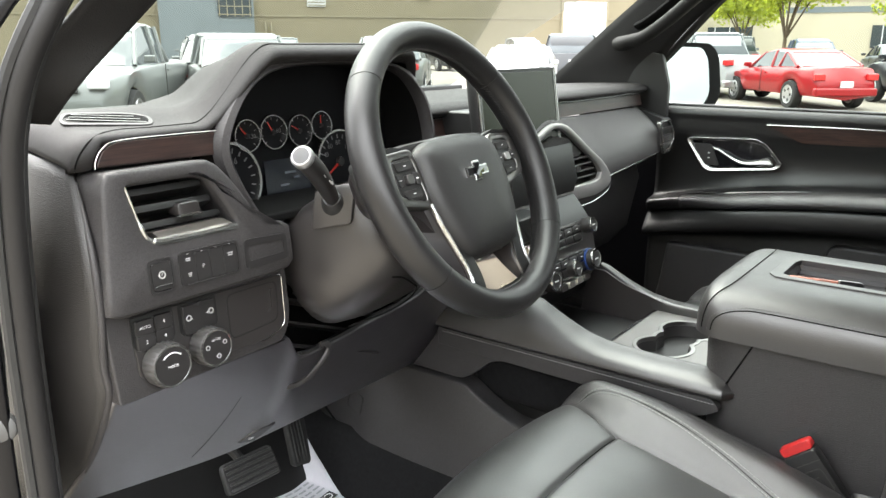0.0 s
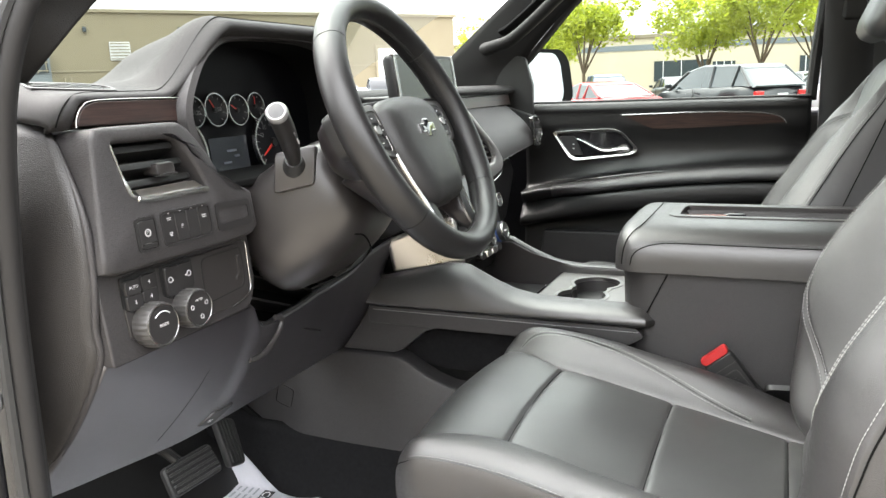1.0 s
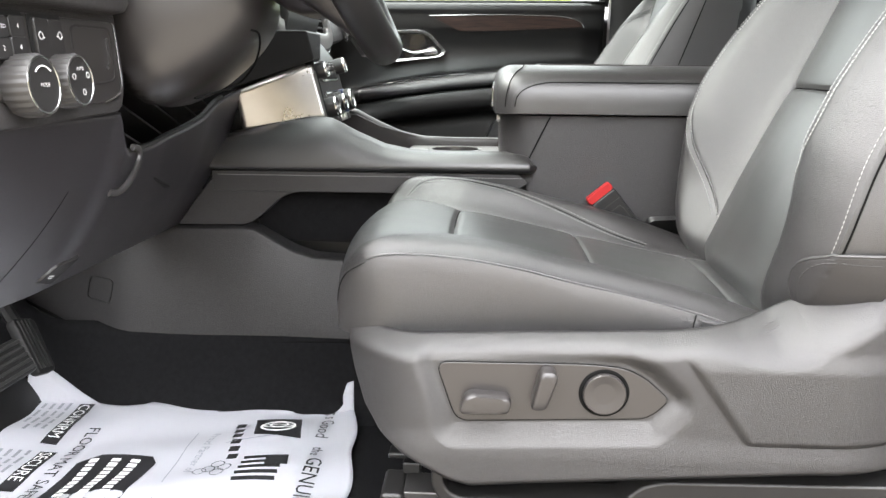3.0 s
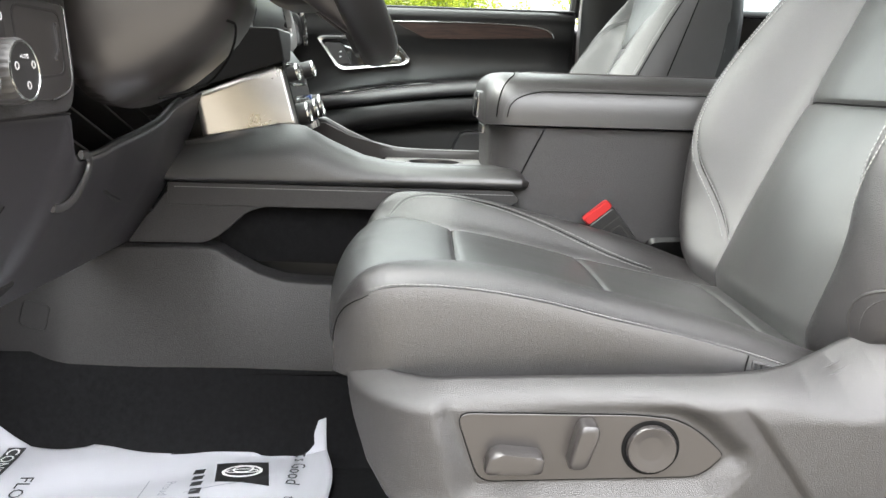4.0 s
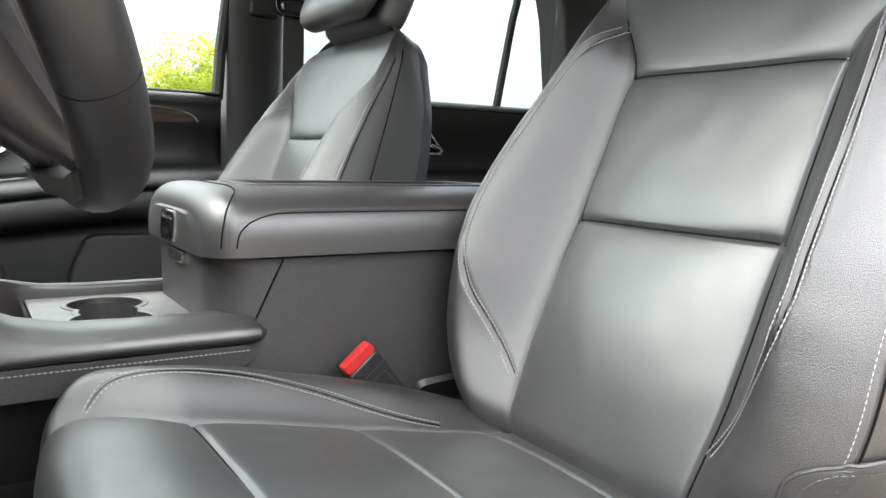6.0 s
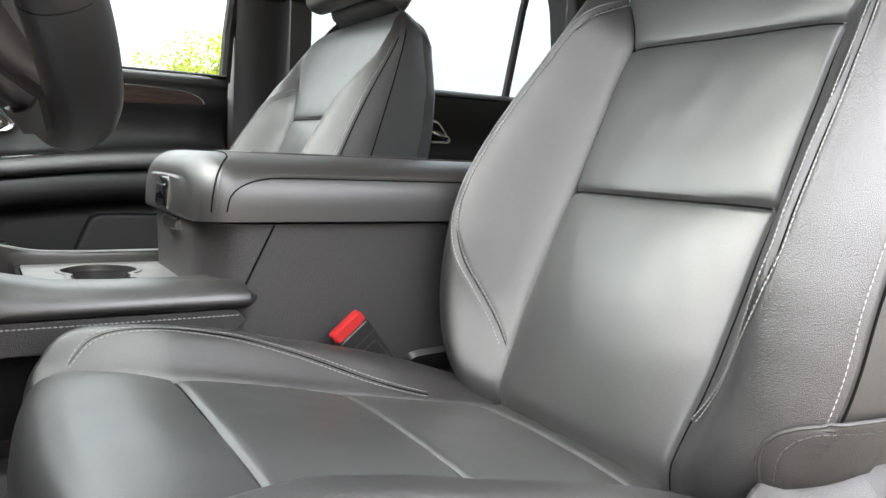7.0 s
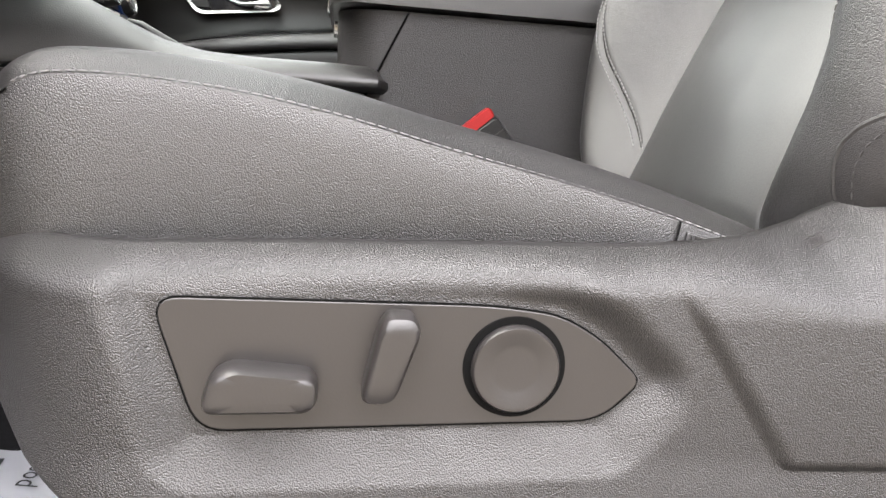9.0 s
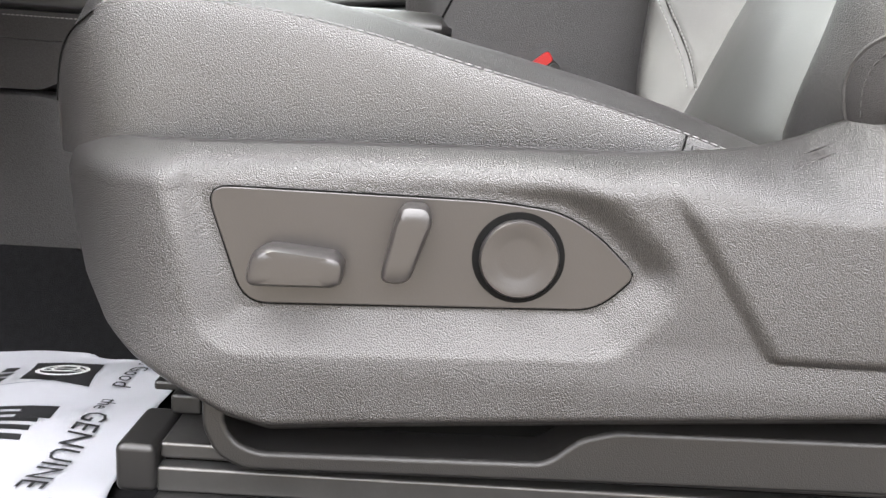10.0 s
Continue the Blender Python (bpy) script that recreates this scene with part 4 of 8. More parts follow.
# a pen in the tray
pen = root("pen", (1.12, 0.19, 1.193), "copper-coloured pen with a black cap in the armrest tray", "pen")
pA, pB, pC = Vector((1.105, 0.232, 1.1835)), Vector((1.112, 0.168, 1.1815)), Vector((1.115, 0.138, 1.1815))
part("barrel", tube([pA, pA.lerp(pB, 0.1), pB], [0.0045, 0.0062, 0.0085], 16), mat("copper_lacquer", (0.30, 0.12, 0.09), 0.25, 0.7, var=0.15, var_scale=60), pen, "copper barrel")
part("ring", tube([pB, pB.lerp(pC, 0.08)], 0.0098, 16), M_CHROME, pen, "chrome ring")
part("cap", tube([pB.lerp(pC, 0.09), pB.lerp(pC, 0.9), pC], [0.0105, 0.0105, 0.0085], 16), M_GLOSS, pen, "black cap")

# cup holders: brushed plate with two joined wells
CUP_C = [(1.094, 0.395, 0.040), (1.184, 0.388, 0.040)]


def cup_outline(r_add, n=64):
    out = []
    (ax, ay, r), (bx, by, _) = CUP_C
    mx, my = (ax + bx) / 2, (ay + by) / 2
    for i in range(n):
        a = 2 * math.pi * i / n
        d = Vector((math.cos(a), math.sin(a)))
        best = 0.0
        for cx, cy, rr in CUP_C:
            o = Vector((mx - cx, my - cy))
            b = o.dot(d)
            q = b * b - (o.length_squared - (rr + r_add) ** 2)
            if q >= 0:
                best = max(best, -b + math.sqrt(q))
        best = max(best, 0.030 + r_add)
        out.append((mx + d.x * best, my + d.y * best))
    return out


Z0 = Matrix.Translation((0, 0, 1.045))
n_c = 64
outer = []
for i in range(n_c):
    a = 2 * math.pi * i / n_c
    d = (math.cos(a), math.sin(a))
    k = min(0.112 / max(1e-6, abs(d[0])), (0.078 if d[1] > 0 else 0.085) / max(1e-6, abs(d[1])))
    outer.append((1.139 + d[0] * k, 0.3915 + d[1] * k))
rings = [[Z0 @ Vector((x, y, h)) for x, y in o] for o, h in ((outer, -0.01), (outer, 0.0), (cup_outline(0.006), 0.0), (cup_outline(0.0045), -0.004), (cup_outline(0.0045), -0.01))]
part("cup_plate", loft(rings, True, False), mat("cup_satin", (0.20, 0.195, 0.19), 0.38, 0.7, rough_var=0.05, var_scale=40), con, "satin grey cup holder plate")
part("cup_rim", loft([[Z0 @ Vector((x, y, h)) for x, y in cup_outline(g)] for g, h in ((0.0075, 0.0002), (0.007, 0.0012), (0.004, 0.0015), (0.001, 0.0012), (0.0005, -0.012))], True, False), mat("cup_rim", (0.34, 0.335, 0.33), 0.30, 1.0), con, "satin metal cup holder rim")
part("cup_well", loft([[Z0 @ Vector((1.139 + (x - 1.139) * s, 0.3915 + (y - 0.3915) * s, h)) for x, y in cup_outline(0.0005)] for s, h in ((1.0, -0.006), (0.96, -0.07), (0.3, -0.072), (0.01, -0.072))], True, False), mat("cup_well", (0.030, 0.029, 0.029), 0.34), con, "dark plastic cup holder well")
part("bin_floor", box(1.14, 0.53, 1.005, 0.23, 0.12, 0.01), M_BLACK, con)
part("bin_wall", box(1.14, 0.4705, 1.022, 0.226, 0.006, 0.046), M_GLOSS, con, "gloss black wall of the open bin")
part("inner_cheek", prism([(0.31, 1.0), (0.62, 1.0), (0.60, 1.098), (0.573, 1.100), (0.53, 1.080), (0.45, 1.058), (0.31, 1.058)], 'x', 1.024, 1.030), M_BLACK, con, bev=0.001)
# far cheek in a lighter plastic: the light it catches is put into its colour
part("inner_cheek", prism([(0.31, 1.0), (0.62, 1.0), (0.60, 1.098), (0.573, 1.100), (0.53, 1.080), (0.45, 1.059), (0.31, 1.059)], 'x', 1.250, 1.256), M_SMOOTH, con, bev=0.001)

# seat belt buckle
buc = root("seat_belt_buckle", (0.968, 0.14, 0.94), "black seat belt buckle with a red release button", "seat belt buckle")
B_M = face_frame((0.967, 0.157, 0.9945), (0, -0.764, 0.645), (0, 0.645, 0.764))
part("buckle_body", raised(rounded([(-0.021, -0.075), (0.019, -0.075), (0.022, 0.010), (-0.022, 0.010)], 0.006, 4), B_M, ((-0.009, 0.06), (-0.006, 0.0), (0.006, 0.0), (0.009, 0.06))), M_BLACK, buc, "black plastic buckle body")
part("release_button", raised(rounded(rect(0.042, 0.012, 0, 0.0155), 0.004, 3), B_M, ((-0.008, 0.1), (-0.006, 0.0), (0.006, 0.0), (0.008, 0.1))), M_RED, buc, "red release button")
part("buckle_line", plate(rect(0.040, 0.0012, 0, -0.006), B_M, 0.0088, 0.0094), M_SMOOTH, buc)
part("buckle_frame", ring_plate(rounded(rect(0.030, 0.034, 0, -0.032), 0.005, 3), rounded(rect(0.027, 0.031, 0, -0.032), 0.004, 3), B_M, 0.0086, 0.0095), M_SMOOTH, buc)
for i in range(3):
    part("buckle_bar", plate(rect(0.012, 0.0016, 0, -0.026 - 0.005 * i), B_M, 0.0086, 0.0095), M_SMOOTH, buc)
part("buckle_strap", tube([B_M @ Vector((0, -0.07, 0)), B_M @ Vector((0.0, -0.12, 0)), (0.972, 0.02, 0.86)], 0.012, 8, flat=0.25), M_RUBBER, buc)
part("belt_tongue_cover", raised(rounded([(-0.03, -0.02), (0.05, -0.02), (0.06, 0.02), (-0.02, 0.025)], 0.01, 4), face_frame((0.965, 0.075, 0.955), (0, -1, 0.1), (-0.6, 0, 0.8)), ((-0.004, 0.0), (0.004, 0.05))), M_BLACK, con, "black plastic trim beside the seat")


# ---- dashboard ----
dash = root("dashboard", (1.14, 0.9, 1.2), "dark grey vinyl dashboard with wood trim and air vents", "dashboard")
PAD_L = [(0.747, 1.401), (0.738, 1.4060), (0.746, 1.4100), (0.775, 1.4130), (0.85, 1.4225), (1.0, 1.412), (1.35, 1.365)]
PAD_H = [(0.732, 1.476), (0.716, 1.487), (0.728, 1.495), (0.77, 1.497), (0.9, 1.470), (1.05, 1.424), (1.35, 1.368)]
PAD_C = [(0.782, 1.384), (0.772, 1.390), (0.782, 1.398), (0.81, 1.402), (0.9, 1.401), (1.05, 1.393), (1.35, 1.37)]
AX, AXW = (0.38, 1.875), 1.14


def hood_w(x, y=0.7):
    """Share of the instrument hood's rise at (x, y): its shoulder draws in towards the windscreen."""
    a = 0.30 * max(0.0, y - 0.77)
    return smooth(0.525 + a, 0.632 + a, x) * (1 - smooth(0.872, 0.945, x))


def pad_profile(x):
    c = smooth(0.80, 0.95, x)
    pts = []
    for l, hh, cc in zip(PAD_L, PAD_H, PAD_C):
        b = (l[0] + (cc[0] - l[0]) * c, l[1] + (cc[1] - l[1]) * c)
        h = hood_w(x, hh[0])
        pts.append(Vector((x, b[0] + (hh[0] - b[0]) * h, b[1] + (hh[1] - b[1]) * h)))
    # beyond the wood the front edge comes down to the fascia
    d = 1 - smooth(0.394, 0.410, x)
    pts[0] = pts[0].lerp(Vector((x, 0.742, 1.378)), d)
    pts[1] = pts[1].lerp(Vector((x, 0.735, 1.396)), d)
    pts[2] = pts[2].lerp(Vector((x, 0.746, 1.408)), d)
    out = cat(pts, 40)
    # the end rolls down to the side panel
    f = max(0.0, 1 - (x - 0.376) / 0.034)
    k = math.sqrt(max(0.0, 1 - f * f))
    for p in out:
        zl = min(p.z, 1.379 + 0.16 * (p.y - 0.757))
        p.z = zl + (p.z - zl) * k
        p.y += 0.014 * (1 - k)
    return out


part("top_pad", loft([pad_profile(0.3765 + 1.4985 * (i / 260) ** 1.25) for i in range(261)], False), M_TOP, dash, "soft grained vinyl dash top", solid=0.012)
seam = [pad_profile(0.47 + 0.47 * i / 80)[15] for i in range(81)]
part("pad_seam", tube([p + Vector((0, -0.0012, 0.0024)) for p in seam], 0.0010, 6), M_SEAM_SHADE, dash)
part("pad_seam", tube(cat([seam[0] + Vector((0, -0.0012, 0.0024)), (0.440, 0.7545, 1.4135), (0.4127, 0.7446, 1.4120), (0.400, 0.7408, 1.4073), (0.3903, 0.7384, 1.4004), (0.3838, 0.7378, 1.3924), (0.3806, 0.7394, 1.3843), (0.381, 0.742, 1.3805)], 50), 0.0009, 6), M_SEAM_SHADE, dash)
# windscreen demister slot
dv = root("demister_vent", (0.46, 0.80, 1.424), "black slotted demister vent set in the dash top", "air vent")
DVM = face_frame((0.452, 0.803, 1.4205), (0.95, -0.30, -0.046), (0.30, 0.95, 0.155)) @ Matrix.Diagonal((0.98, 2.2, 1.0, 1.0))
dv_o = rounded([(-0.052, -0.013), (0.045, -0.015), (0.052, 0.004), (0.030, 0.012), (-0.040, 0.012)], 0.010, 4)
part("vent_ring", ring_plate(dv_o, [(p[0] * 0.92, p[1] * 0.74) for p in dv_o], DVM, -0.002, 0.0018), M_DASH, dv, bev=0.0008)
part("vent_floor", plate([(p[0] * 0.93, p[1] * 0.77) for p in dv_o], DVM, -0.002, 0.0002), M_SEAM_SHADE, dv)
for i in range(3):
    part("vent_slat", box(0, -0.006 + 0.0055 * i, 0.0008, 0.080 - 0.008 * i, 0.0014, 0.002, DVM @ Matrix.Rotation(radians(-4), 4, 'Z')), M_SMOOTH, dv)

# hood over the instruments: a lip, walls darkened for shade, and the dial face
OPEN = [(0.592, 1.296), (0.566, 1.345), (0.556, 1.385), (0.575, 1.425), (0.605, 1.456), (0.645, 1.471), (0.72, 1.475), (0.81, 1.472), (0.865, 1.460), (0.898, 1.436), (0.918, 1.40), (0.925, 1.35), (0.915, 1.30)]
op = [(p.x, p.y) for p in cat([(x, z, 0) for x, z in OPEN], 60)]


def hood_ring(y, s):
    return [Vector((0.745 + (x - 0.745) * s, y + (0.012 if z > 1.44 else 0.012 * (z - 1.29) / 0.15), 1.385 + (z - 1.385) * s)) for x, z in op]


part("hood_lip", loft([hood_ring(0.726, 1.10), hood_ring(0.715, 1.075), hood_ring(0.712, 1.03), hood_ring(0.718, 1.0), hood_ring(0.73, 0.99)], False), M_DASH, dash, "rounded vinyl lip of the instrument hood")
# wall and floor near-black: the roof's shade is put into their colour
part("hood_wall", loft([hood_ring(0.724, 0.995), hood_ring(0.80, 0.955)], False), M_SEAM_SHADE, dash, "inner wall of the hood, near-black for its shade")
part("cluster_face", plate([(x - 0.745, z - 1.385) for x, z in op], Matrix.Translation((0.745, 0.806, 1.385)) @ Matrix.Rotation(radians(90), 4, 'X'), -0.002, 0.001), mat("instrument_face", (0.003, 0.003, 0.004), 0.35, spec=0.2), dash, "black instrument face")
part("hood_floor", box(0.745, 0.755, 1.297, 0.33, 0.10, 0.012), M_SEAM_SHADE, dash, bev=0.004)
GM = face_frame((0.0, 0.800, 1.36), (1, 0, 0), (0, 0.10, 1))
M_NEEDLE = mat("needle_red", (0.40, 0.02, 0.015), 0.4)
M_DIAL = mat("dial_black", (0.004, 0.004, 0.005), 0.4, spec=0.2)
M_TICK = mat("dial_print", (0.16, 0.16, 0.16), 0.6)


def gauge(x, z, r, ticks, needle, label, texts=()):
    g = root("gauge", (x, 0.80, z), label, "gauge", "instrument gauges")
    m = GM @ Matrix.Translation((x, z - 1.36, 0))
    part("dial", lathe([(r * 0.96, 0.0), (r * 0.96, 0.002), (0.001, 0.002)], m, 32), M_DIAL, g)
    part("chrome_ring", lathe([(r * 0.93, 0.001), (r * 0.95, 0.006), (r * 1.02, 0.006), (r * 1.04, 0.001)], m, 40), M_CHROME, g, "thin chrome ring")
    for i in range(ticks):
        a = radians(225 - 270 * i / (ticks - 1))
        part("tick", plate(rect(r * 0.035, r * 0.13, 0, r * 0.80), m @ Matrix.Rotation(a - math.pi / 2, 4, 'Z'), 0.0021, 0.0026), M_TICK, g)
    a = radians(needle)
    part("needle", plate([(-0.03 * r, -0.05 * r), (0.72 * r, -0.02 * r), (0.72 * r, 0.02 * r), (-0.03 * r, 0.05 * r)], m @ Matrix.Rotation(a, 4, 'Z'), 0.003, 0.004), M_NEEDLE, g, "red needle")
    part("needle_hub", lathe([(r * 0.16, 0.002), (r * 0.14, 0.006), (0.0005, 0.006)], m, 16), M_BLACK, g)
    for t, ang, rad, sz in texts:
        q = radians(ang)
        words(t, sz, m @ Matrix.Translation((rad * r * math.cos(q), rad * r * math.sin(q), 0.0026)), M_TICK, g, "numeral")
    return g


gauge(0.640, 1.385, 0.0205, 9, 130, "small black engine gauge with red needle", [("120", -10, 0.45, 0.008)])
gauge(0.684, 1.386, 0.0225, 9, 120, "small black oil gauge with red needle", [("60", 5, 0.45, 0.009)])
gauge(0.731, 1.384, 0.0215, 9, 150, "small black gauge with red needle")
gauge(0.772, 1.388, 0.0195, 9, 85, "small black fuel gauge with red needle")
gauge(0.603, 1.330, 0.050, 17, 225, "large rev counter behind the hood lip", [("6", 60, 0.58, 0.012)])
gauge(0.803, 1.333, 0.046, 17, 212, "large speedometer with white numerals", [("40", 155, 0.62, 0.010), ("60", 125, 0.62, 0.010), ("80", 90, 0.60, 0.010), ("100", 45, 0.60, 0.010), ("120", 5, 0.58, 0.009)])
part("info_display", plate(rect(0.080, 0.046), face_frame((0.708, 0.8025, 1.325), (1, 0, 0), (0, 0.1, 1)), 0, 0.002), mat("dim_display", (0.012, 0.014, 0.018), 0.15), dash, "dark driver display")
for i, (w, q) in enumerate(((0.016, -0.008), (0.010, 0.014), (0.02, 0.004))):
    part("display_bar", plate(rect(w, 0.003, q, -0.012 + 0.008 * i), face_frame((0.708, 0.8003, 1.325), (1, 0, 0), (0, 0.1, 1)), 0, 0.0008), mat("display_grey", (0.10, 0.11, 0.13), 0.4), dash)

# wood strip beside the hood
wood_pts = rounded([(0.397, 1.3795), (0.540, 1.3775), (0.553, 1.4025), (0.424, 1.4035), (0.407, 1.397)], [0.004, 0.003, 0.004, 0.012, 0.010], 4)
FM = face_frame((0, 0.737, 1.39), (1, 0, 0), (0, 0.12, 1))
part("wood_trim", plate([(p[0], p[1] - 1.39) for p in wood_pts], FM, -0.03, 0.004), M_WOOD, dash, "dark open-pore wood trim", bev=0.0015)
part("wood_edge", tube(cat([FM @ Vector((x, z - 1.39, 0.005)) for x, z in ((0.395, 1.378), (0.398, 1.388), (0.407, 1.3985), (0.424, 1.4045), (0.49, 1.4050), (0.553, 1.404))], 40), 0.0005, 6), M_SATIN, dash, "thin chrome edge")

# left fascia with the air vent
LFM = Matrix.Translation((0, 0.702, 0)) @ Matrix.Translation((0, 0, 1.30)) @ Matrix.Rotation(radians(84), 4, 'X')


def dn(pts):
    return [(x, z - 1.30) for x, z in pts]


f_out = rounded(dn([(0.386, 1.379), (0.515, 1.379), (0.540, 1.352), (0.575, 1.298), (0.614, 1.292), (0.616, 1.240), (0.600, 1.233), (0.370, 1.232)]), [0.012, 0.012, 0.02, 0.012, 0.008, 0.008, 0.008, 0.012], 5)
v_hole = rounded(dn([(0.409, 1.362), (0.500, 1.362), (0.521, 1.335), (0.538, 1.302), (0.534, 1.299), (0.440, 1.302), (0.424, 1.309), (0.413, 1.345)]), [0.006, 0.010, 0.02, 0.006, 0.004, 0.012, 0.010, 0.01], 5)
part("left_fascia", ring_plate(f_out, v_hole, LFM, -0.05, 0.005, soft=0.005), M_DASH, dash, "dark vinyl fascia round the side vent", sharp=60)
lv = root("side_vent", (0.47, 0.71, 1.33), "dark air vent with slats and a chrome lower lip", "air vent", "dash air vents")
part("vent_cavity", plate(v_hole, LFM, -0.052, -0.048), M_BLACK, lv)
for i, z in enumerate((1.350, 1.332, 1.314)):
    x0, x1 = 0.411 + 0.004 * i, 0.505 + 0.010 * i
    sm = LFM @ Matrix.Translation(((x0 + x1) / 2, z - 1.30, -0.016)) @ Matrix.Rotation(radians(-22), 4, 'X')
    part("vent_slat", raised(rounded(rect(x1 - x0, 0.026), 0.006, 3), sm @ Matrix.Rotation(radians(90), 4, 'X'), ((-0.0035, 0.03), (0.0, 0.0), (0.0035, 0.03))), M_BLACK, lv)
part("vent_knob", raised(rounded(rect(0.028, 0.014), 0.004, 3), LFM @ Matrix.Translation((0.478, 0.030, -0.004)), ((-0.012, 0.1), (0.004, 0.0), (0.008, 0.06), (0.009, 0.2))), M_SMOOTH, lv, "vent thumb slider")
part("knob_chrome", plate(rect(0.026, 0.0026), LFM @ Matrix.Translation((0.478, 0.0235, 0.0)), 0.0, 0.007), M_CHROME, lv)
part("vent_lip", tube(cat([LFM @ Vector((x, z - 1.30, 0.003)) for x, z in ((0.409, 1.362), (0.413, 1.345), (0.422, 1.312), (0.430, 1.304), (0.445, 1.3005), (0.50, 1.300), (0.536, 1.300))], 50), [0.0016] * 14 + [0.003] * 12 + [0.0042] * 24, 8), M_CHROME, lv, "bright chrome lip under the vent")
part("vent_lip_pad", plate(rounded(dn([(0.432, 1.312), (0.520, 1.312), (0.534, 1.303), (0.440, 1.304)]), 0.003, 3), LFM @ Matrix.Translation((0, 0, 0.0012)), -0.03, 0.0), M_SATIN, lv, "satin metal vent lip")

# switch strip
M_ICON = mat("icon_print", (0.40, 0.40, 0.40), 0.5)
M_BTN = mat("switch_black", (0.016, 0.015, 0.015), 0.42, bump=0.1, bump_scale=900)


def icon(m, x, y, s, parent):
    """A small white pictogram: ring and bar."""
    part("icon", ring_plate([(x + s * math.cos(a), y + s * math.sin(a)) for a in [math.pi * 2 * i / 12 for i in range(12)]], [(x + s * 0.7 * math.cos(a), y + s * 0.7 * math.sin(a)) for a in [math.pi * 2 * i / 12 for i in range(12)]], m, 0.0, 0.0004), M_ICON, parent)


def bars(m, x, y, w, n, parent, mtl=None):
    for i in range(n):
        part("icon_bar", plate(rect(w * (1 - 0.2 * i), w * 0.16, x, y - i * w * 0.32), m, 0.0, 0.0004), mtl or M_ICON, parent)


SW = LFM @ Matrix.Translation((0, 0, 0.0045))
part("switch_bezel", ring_plate(rounded(dn([(0.418, 1.284), (0.448, 1.284), (0.448, 1.247), (0.418, 1.247)]), 0.006, 4), rounded(dn([(0.4205, 1.2815), (0.4455, 1.2815), (0.4455, 1.2495), (0.4205, 1.2495)]), 0.005, 4), SW, -0.006, 0.002), M_BTN, dash)
pbr = part("parking_brake_switch", raised(rounded(dn([(0.4215, 1.2805), (0.4445, 1.2805), (0.4445, 1.2505), (0.4215, 1.2505)]), 0.004, 3), SW, ((-0.004, 0.0), (0.001, 0.0), (0.002, 0.05))), M_BTN, dash, "black parking brake switch")
PBM = SW @ Matrix.Translation((0.433, -0.033, 0.0022))
icon(PBM, 0, 0, 0.0042, pbr)
words("P", 0.0045, PBM @ Matrix.Translation((0, 0, 0.0004)), M_ICON, pbr)
part("brake_line", plate(rect(0.020, 0.0012, 0, -0.011), PBM, 0, 0.0005), M_CHROME, pbr)
part("switch_bezel", ring_plate(rounded(dn([(0.4545, 1.285), (0.533, 1.285), (0.533, 1.2465), (0.4545, 1.2465)]), 0.007, 4), rounded(dn([(0.457, 1.2825), (0.5305, 1.2825), (0.5305, 1.249), (0.457, 1.249)]), 0.006, 4), SW, -0.006, 0.002), M_BTN, dash)
for i in range(4):
    x0 = 0.4575 + 0.01815 * i
    b = part("rocker_switch", raised(rounded(dn([(x0, 1.282), (x0 + 0.0176, 1.282), (x0 + 0.0176, 1.2495), (x0, 1.2495)]), 0.002, 2), SW, ((-0.004, 0.0), (0.0006, 0.0), (0.0012, 0.04))), M_BTN, dash, "black switch with white symbol")
    bm_ = SW @ Matrix.Translation((x0 + 0.0088, -0.031, 0.0014))
    if i == 0:
        bars(bm_, 0, 0.008, 0.006, 2, b)
        bars(bm_, 0, -0.008, 0.005, 3, b)
    elif i == 1:
        words("P", 0.007, bm_ @ Matrix.Translation((0.0, -0.004, 0.0003)), M_ICON, b)
    elif i == 3:
        bars(bm_, 0, 0.003, 0.007, 2, b)
    part("switch_lamp", plate(rect(0.0022, 0.0010, 0, 0.0135), bm_, 0, 0.0004), M_WHITE, b)
slot_o = rounded(dn([(0.541, 1.282), (0.604, 1.279), (0.604, 1.248), (0.541, 1.247)]), 0.006, 4)
slot_i = rounded(dn([(0.546, 1.274), (0.599, 1.272), (0.599, 1.257), (0.546, 1.256)]), 0.003, 4)
part("slot_plate", ring_plate(slot_o, slot_i, SW, -0.022, 0.0016), M_BTN, dash, "black card slot", bev=0.0006)
part("slot_back", plate(slot_i, SW, -0.024, -0.021), M_BLACK, dash)
part("slot_lip", plate(rect(0.051, 0.0035, 0.5725, -0.0375), SW, -0.018, -0.0005), M_SMOOTH, dash)

# knob panel below
KM = Matrix.Translation((0, 0.704, 1.185)) @ Matrix.Rotation(radians(86), 4, 'X')


def kd(pts):
    return [(x, z - 1.185) for x, z in pts]


part("knob_fascia", plate(rounded(kd([(0.372, 1.236), (0.612, 1.236), (0.614, 1.17), (0.600, 1.140), (0.376, 1.136)]), [0.004, 0.004, 0.02, 0.02, 0.006], 5), KM, -0.06, 0.0), M_DASH, dash, "dark vinyl lower fascia", bev=0.004, seg=3)
kp = rounded(kd([(0.398, 1.226), (0.601, 1.226), (0.600, 1.160), (0.565, 1.150), (0.402, 1.158)]), [0.006, 0.006, 0.012, 0.02, 0.008], 5)
part("knob_panel", plate(kp, KM, -0.01, 0.002), M_SMOOTH, dash, "smooth dark switch panel", bev=0.001)
part("panel_edge", tube([KM @ Vector((p[0] * 1.002, p[1] * 1.0, 0.0022)) for p in kp[6:22]], 0.0008, 6), M_CHROME, dash)
